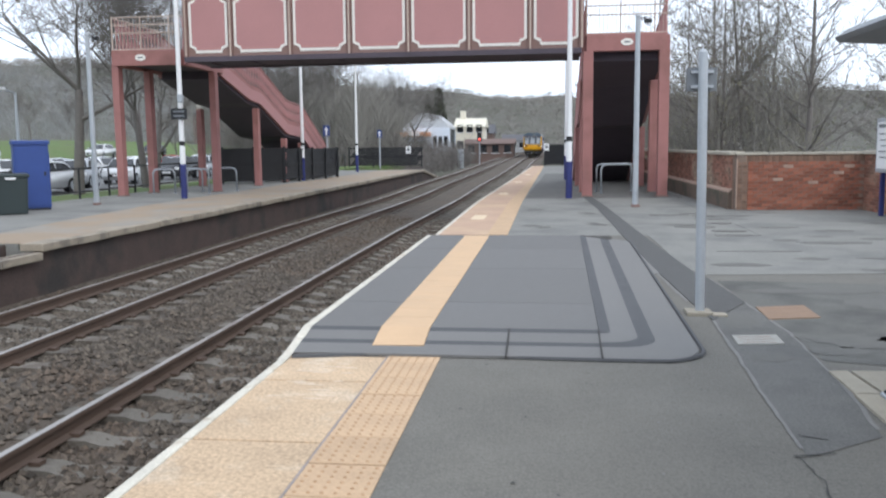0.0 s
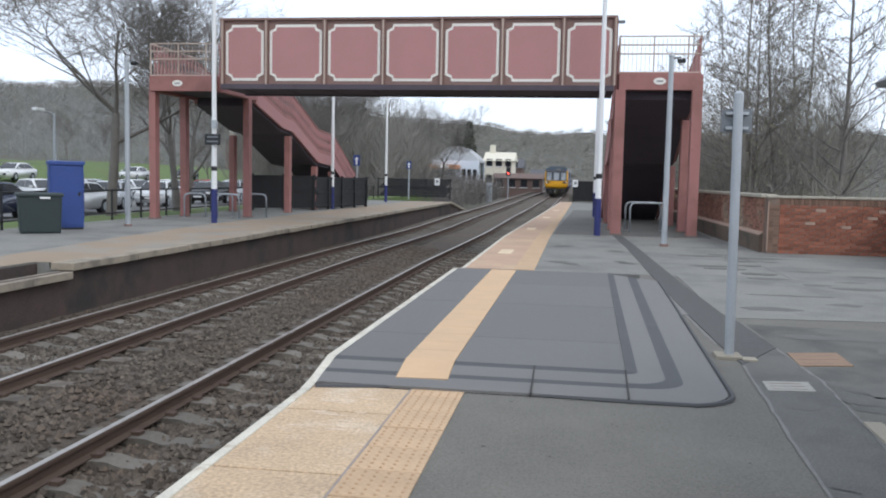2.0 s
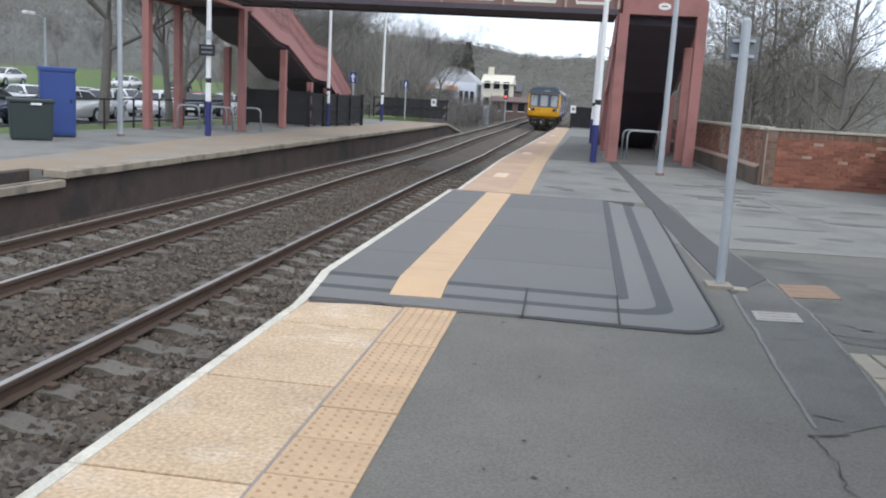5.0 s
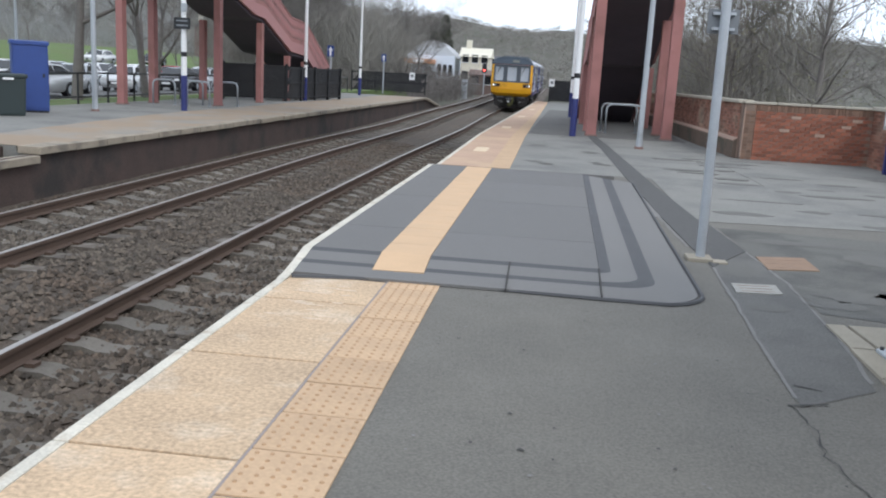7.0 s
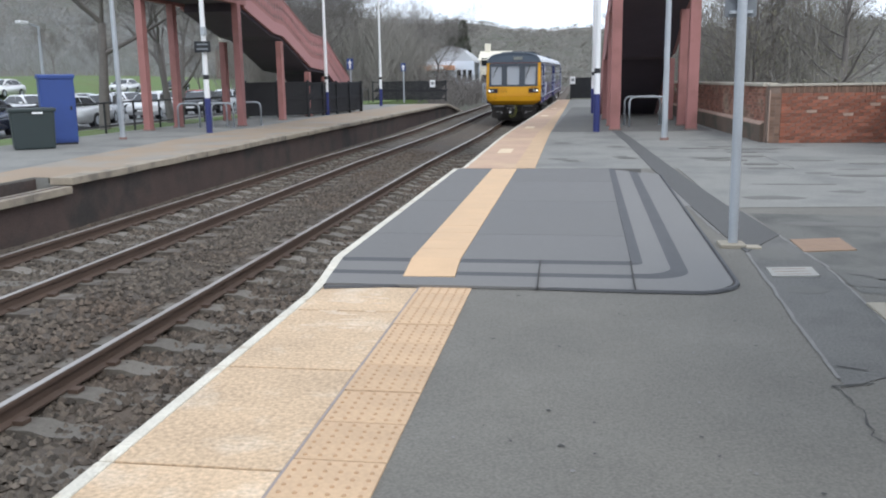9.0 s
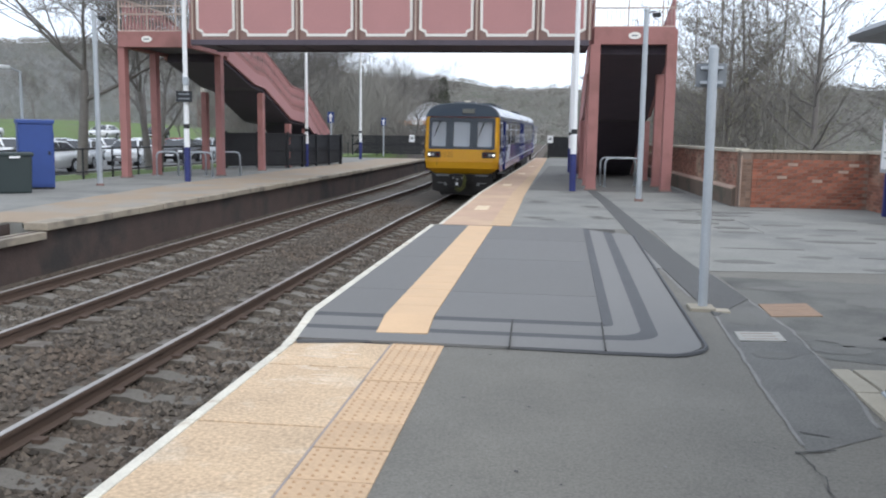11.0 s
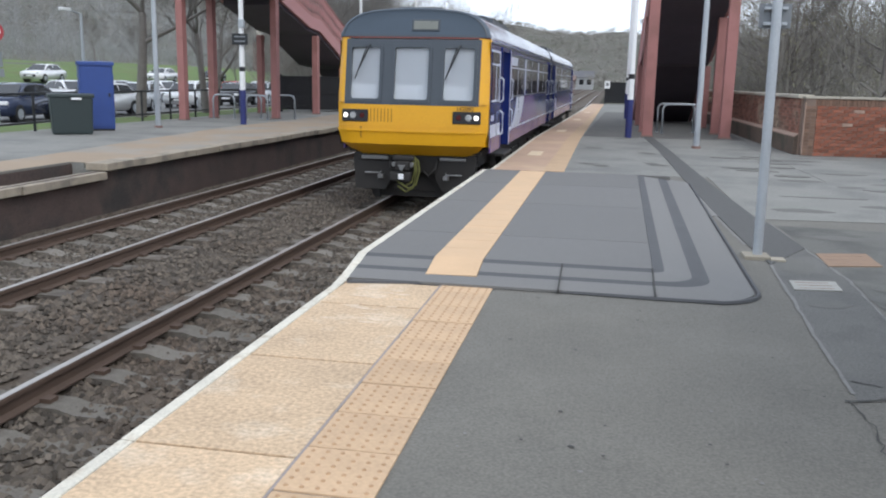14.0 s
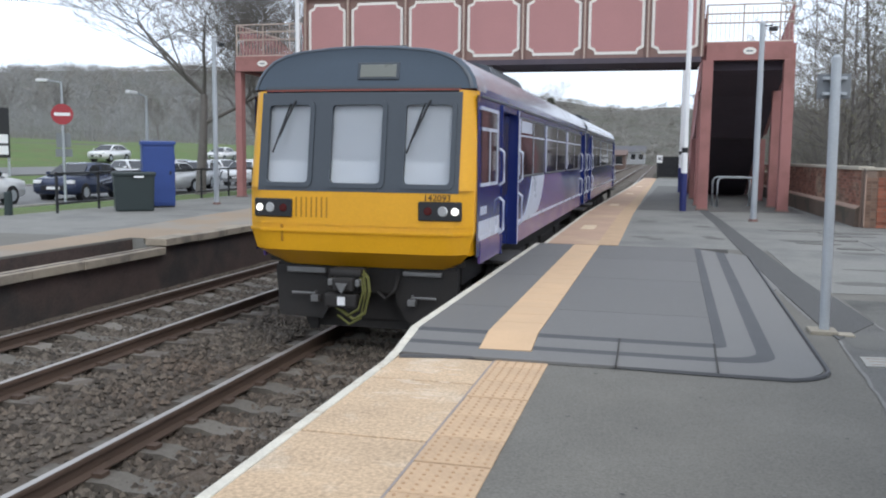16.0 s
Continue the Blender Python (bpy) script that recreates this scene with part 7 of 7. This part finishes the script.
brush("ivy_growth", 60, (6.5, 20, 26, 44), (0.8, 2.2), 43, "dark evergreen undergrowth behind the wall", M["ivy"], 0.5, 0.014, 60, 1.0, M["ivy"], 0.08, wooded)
brush("woodland_edge", 640, (-110, -66, 5, 190), (3.0, 5.5), 44, "leafless brown woodland beyond the grass", M["bark_hazed_grey"], 0.40, 0.010, 120)
brush("woodland_bank", 1500, (-240, -100, -20, 330), (5, 8), 45, "leafless brown woodland on the slope", M["bark_hazed_grey"], 0.55, 0.024, 70)
brush("line_side_trees", 130, (-34, -16.5, 78, 118), (8.5, 12.5), 46, "leafless grey trees beside the platform end", M["bark_hazed"], 0.30, 0.0085, 330)
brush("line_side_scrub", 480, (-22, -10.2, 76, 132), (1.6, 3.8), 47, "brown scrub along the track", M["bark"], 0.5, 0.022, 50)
brush("hill_woods", 4600, (-330, 220, 180, 640), (2.6, 5.0), 48, "grey brown woods on the far hills", M["bark_hazed"], 1.0, 0.075, 44)


def conifer(x, y, h, seed):
    t = thing("conifer", "dark evergreen conifer before the hill", "tree", pose(x, y, ground_z(x, y) - 0.3), "conifers")
    rng = random.Random(seed)
    segs = [((0, 0, 0), (0, 0, h), 0.25, 0.03)]
    o = new("trunk", limb_mesh(segs, 6, M["bark"], "trunk"))
    o.parent = t
    tips = []
    for k in range(2600):
        f = rng.random() ** 0.7
        r = h * 0.22 * (1 - f) * math.sqrt(rng.random()) + 0.1
        a = rng.uniform(0, math.tau)
        tips.append((r * math.cos(a), r * math.sin(a), 0.6 + f * (h - 0.6)))
    o = new("needles", leaf_mesh(tips, seed, 0.75, 1.0, M["ivy"]))
    o.parent = t


conifer(-21.5, 172.0, 13.0, 3)
conifer(-24.5, 178.0, 10.0, 4)
conifer(22, 260, 12, 5)

# ---- buildings down the line ----
RENDER_Y = mat("cream_render", (0.70, 0.66, 0.55), 0.9, vary=0.08, scale=0.5, fine=10, bump=0.1)
SLATE = mat("slate_roof", (0.10, 0.10, 0.11), 0.8, vary=0.15, scale=0.8, fine=12, bump=0.2)
BLUE_CLAD = mat("pale_blue_cladding", (0.66, 0.72, 0.80), 0.6, vary=0.08, scale=0.5, fine=10, bump=0.1)
FAR_BRICK = mat("far_brick", (0.16, 0.11, 0.095), 0.9, vary=0.15, scale=0.8, fine=12, bump=0.2)
GREY_ROOF = mat("pale_grey_roof", (0.42, 0.43, 0.44), 0.7, vary=0.1, scale=0.5, fine=8, bump=0.1)
ORANGE = mat("orange_fascia", (0.50, 0.25, 0.14), 0.6, vary=0.1, scale=0.5, fine=8, bump=0.1)


def house(x, y, z, w, d, h, roof_h, wall, roof, label, turn=0, cols=3, rows=1, chimney=True):
    b = thing("house", label, "house", pose(x, y, z, 0, 0, turn), "houses down the line")
    body = part("wall", box(-w / 2, w / 2, 0, d, -2.5, h), wall, b)
    r = part("roof", prism([(-w / 2 - 0.3, h), (w / 2 + 0.3, h), (0.0, h + roof_h)], "y", -0.3, d + 0.3) if turn % 180 else prism([(-0.4, h), (d + 0.4, h), (d / 2, h + roof_h)], "x", -w / 2 - 0.3, w / 2 + 0.3), roof, b)
    if chimney:
        part("chimney", box(-w / 2 + 0.5, -w / 2 + 1.4, d / 2 - 0.4, d / 2 + 0.4, h + roof_h * 0.4, h + roof_h + 1.2), RENDER_Y, r)
    for i in range(cols):
        for j in range(rows):
            cx = -w / 2 + w * (i + 0.5) / cols
            z0 = 0.9 + j * 2.6
            win = part("window", box(cx - 0.5, cx + 0.5, -0.06, 0.02, z0, z0 + 1.2), CAR_GLASS, b)
            part("sill", box(cx - 0.6, cx + 0.6, -0.14, 0.0, z0 - 0.1, z0), M["white_paint"], win)
    return b


def domed_hall():
    b = thing("commercial_hall", "pale blue hall with rounded grey roof and orange canopy", "building", pose(-20.0, 140.0, 0.0))
    part("wall", box(-3.6, 4.2, 0, 12, -2, 4.6), BLUE_CLAD, b)
    poly = [(-3.9, 4.3), (-2.6, 5.7), (-1.3, 6.7), (0.2, 7.1), (1.6, 6.8), (3.1, 5.7), (4.5, 4.3)]
    part("roof", prism(poly, "y", 1.5, 12), GREY_ROOF, b)
    part("canopy", box(-4.6, 1.2, -3.5, 0.5, 3.2, 3.9, 0.05), ORANGE, b)
    part("canopy_sign", box(-2.0, -0.2, -3.56, -3.5, 3.3, 3.8), M["white_paint"], b)
    for x in (-4.3, 0.9):
        part("canopy_post", rod(bmesh.new(), (x, -3.2, -2), (x, -3.2, 3.2), 0.12), GREY_ROOF, b)
    for k in range(3):
        part("window", box(1.5 + k * 0.9, 2.1 + k * 0.9, -0.06, 0.02, 1.4, 3.2), CAR_GLASS, b)


domed_hall()
house(-12.6, 141.0, 0.3, 4.6, 7, 4.4, 1.5, RENDER_Y, RENDER_Y, "cream rendered house with pale roof beside the line", 0, 3, 2)
house(-9.0, 135.0, -0.4, 7.5, 6, 2.3, 0.8, FAR_BRICK, FAR_BRICK, "low brown brick building beside the line", 0, 4, 1, False)
house(-7.0, 205.0, 0.2, 7, 8, 2.6, 1.5, GREY_ROOF, SLATE, "pale grey low building with slate roof", 0, 4, 1, False)
house(-14.5, 168.0, 0.6, 8, 8, 3.4, 1.8, FAR_BRICK, SLATE, "brown house with slate roof on the slope", 0, 3, 2)
house(-60, 160.0, 3.0, 14, 9, 5.0, 3.0, FAR_BRICK, SLATE, "brick house among bare trees", 20, 4, 2)
house(-95, 70.0, 5.0, 16, 9, 4.5, 2.6, FAR_BRICK, SLATE, "brick house above the grass bank", 60, 4, 2)
solid("trackside_cabinet", box(-10.75, -10.1, 104, 104.7, -1.1, 1.15, 0.03), M["galv"], "grey trackside equipment cabinet", "cabinet")


def signal_post(x, y):
    s = thing("railway_signal", "railway signal with a lit red lamp", "signal", pose(x, y, -1.0))
    part("post", rod(bmesh.new(), (0, 0, 0), (0, 0, 3.6), 0.08), M["galv"], s)
    h = part("head", box(-0.3, 0.3, -0.15, 0.15, 3.2, 4.4, 0.03), M["black_paint"], s)
    bm = bmesh.new()
    bmesh.ops.create_cone(bm, cap_ends=True, segments=16, radius1=0.13, radius2=0.13, depth=0.06, matrix=Matrix.Translation((0, -0.17, 3.5)) @ Matrix.Rotation(math.pi / 2, 4, "X"))
    part("red_lamp", bm, glow("signal_red", (1.0, 0.1, 0.08), 3.0), h, "lit red lamp")


signal_post(-9.2, 118.0)


def motions():
    rows = []
    for t, y in TRAIN_ROWS:
        dx, dz = bend(y)
        ex, ez = bend(y + 14)
        rows.append((t, pose(TRACK_1 - 0.03 + dx, y, RAIL + dz, math.degrees(math.atan2(ez - dz, 14)), 0, -math.degrees(math.atan2(ex - dx, 14)))))
    walk(train, rows)


motions()
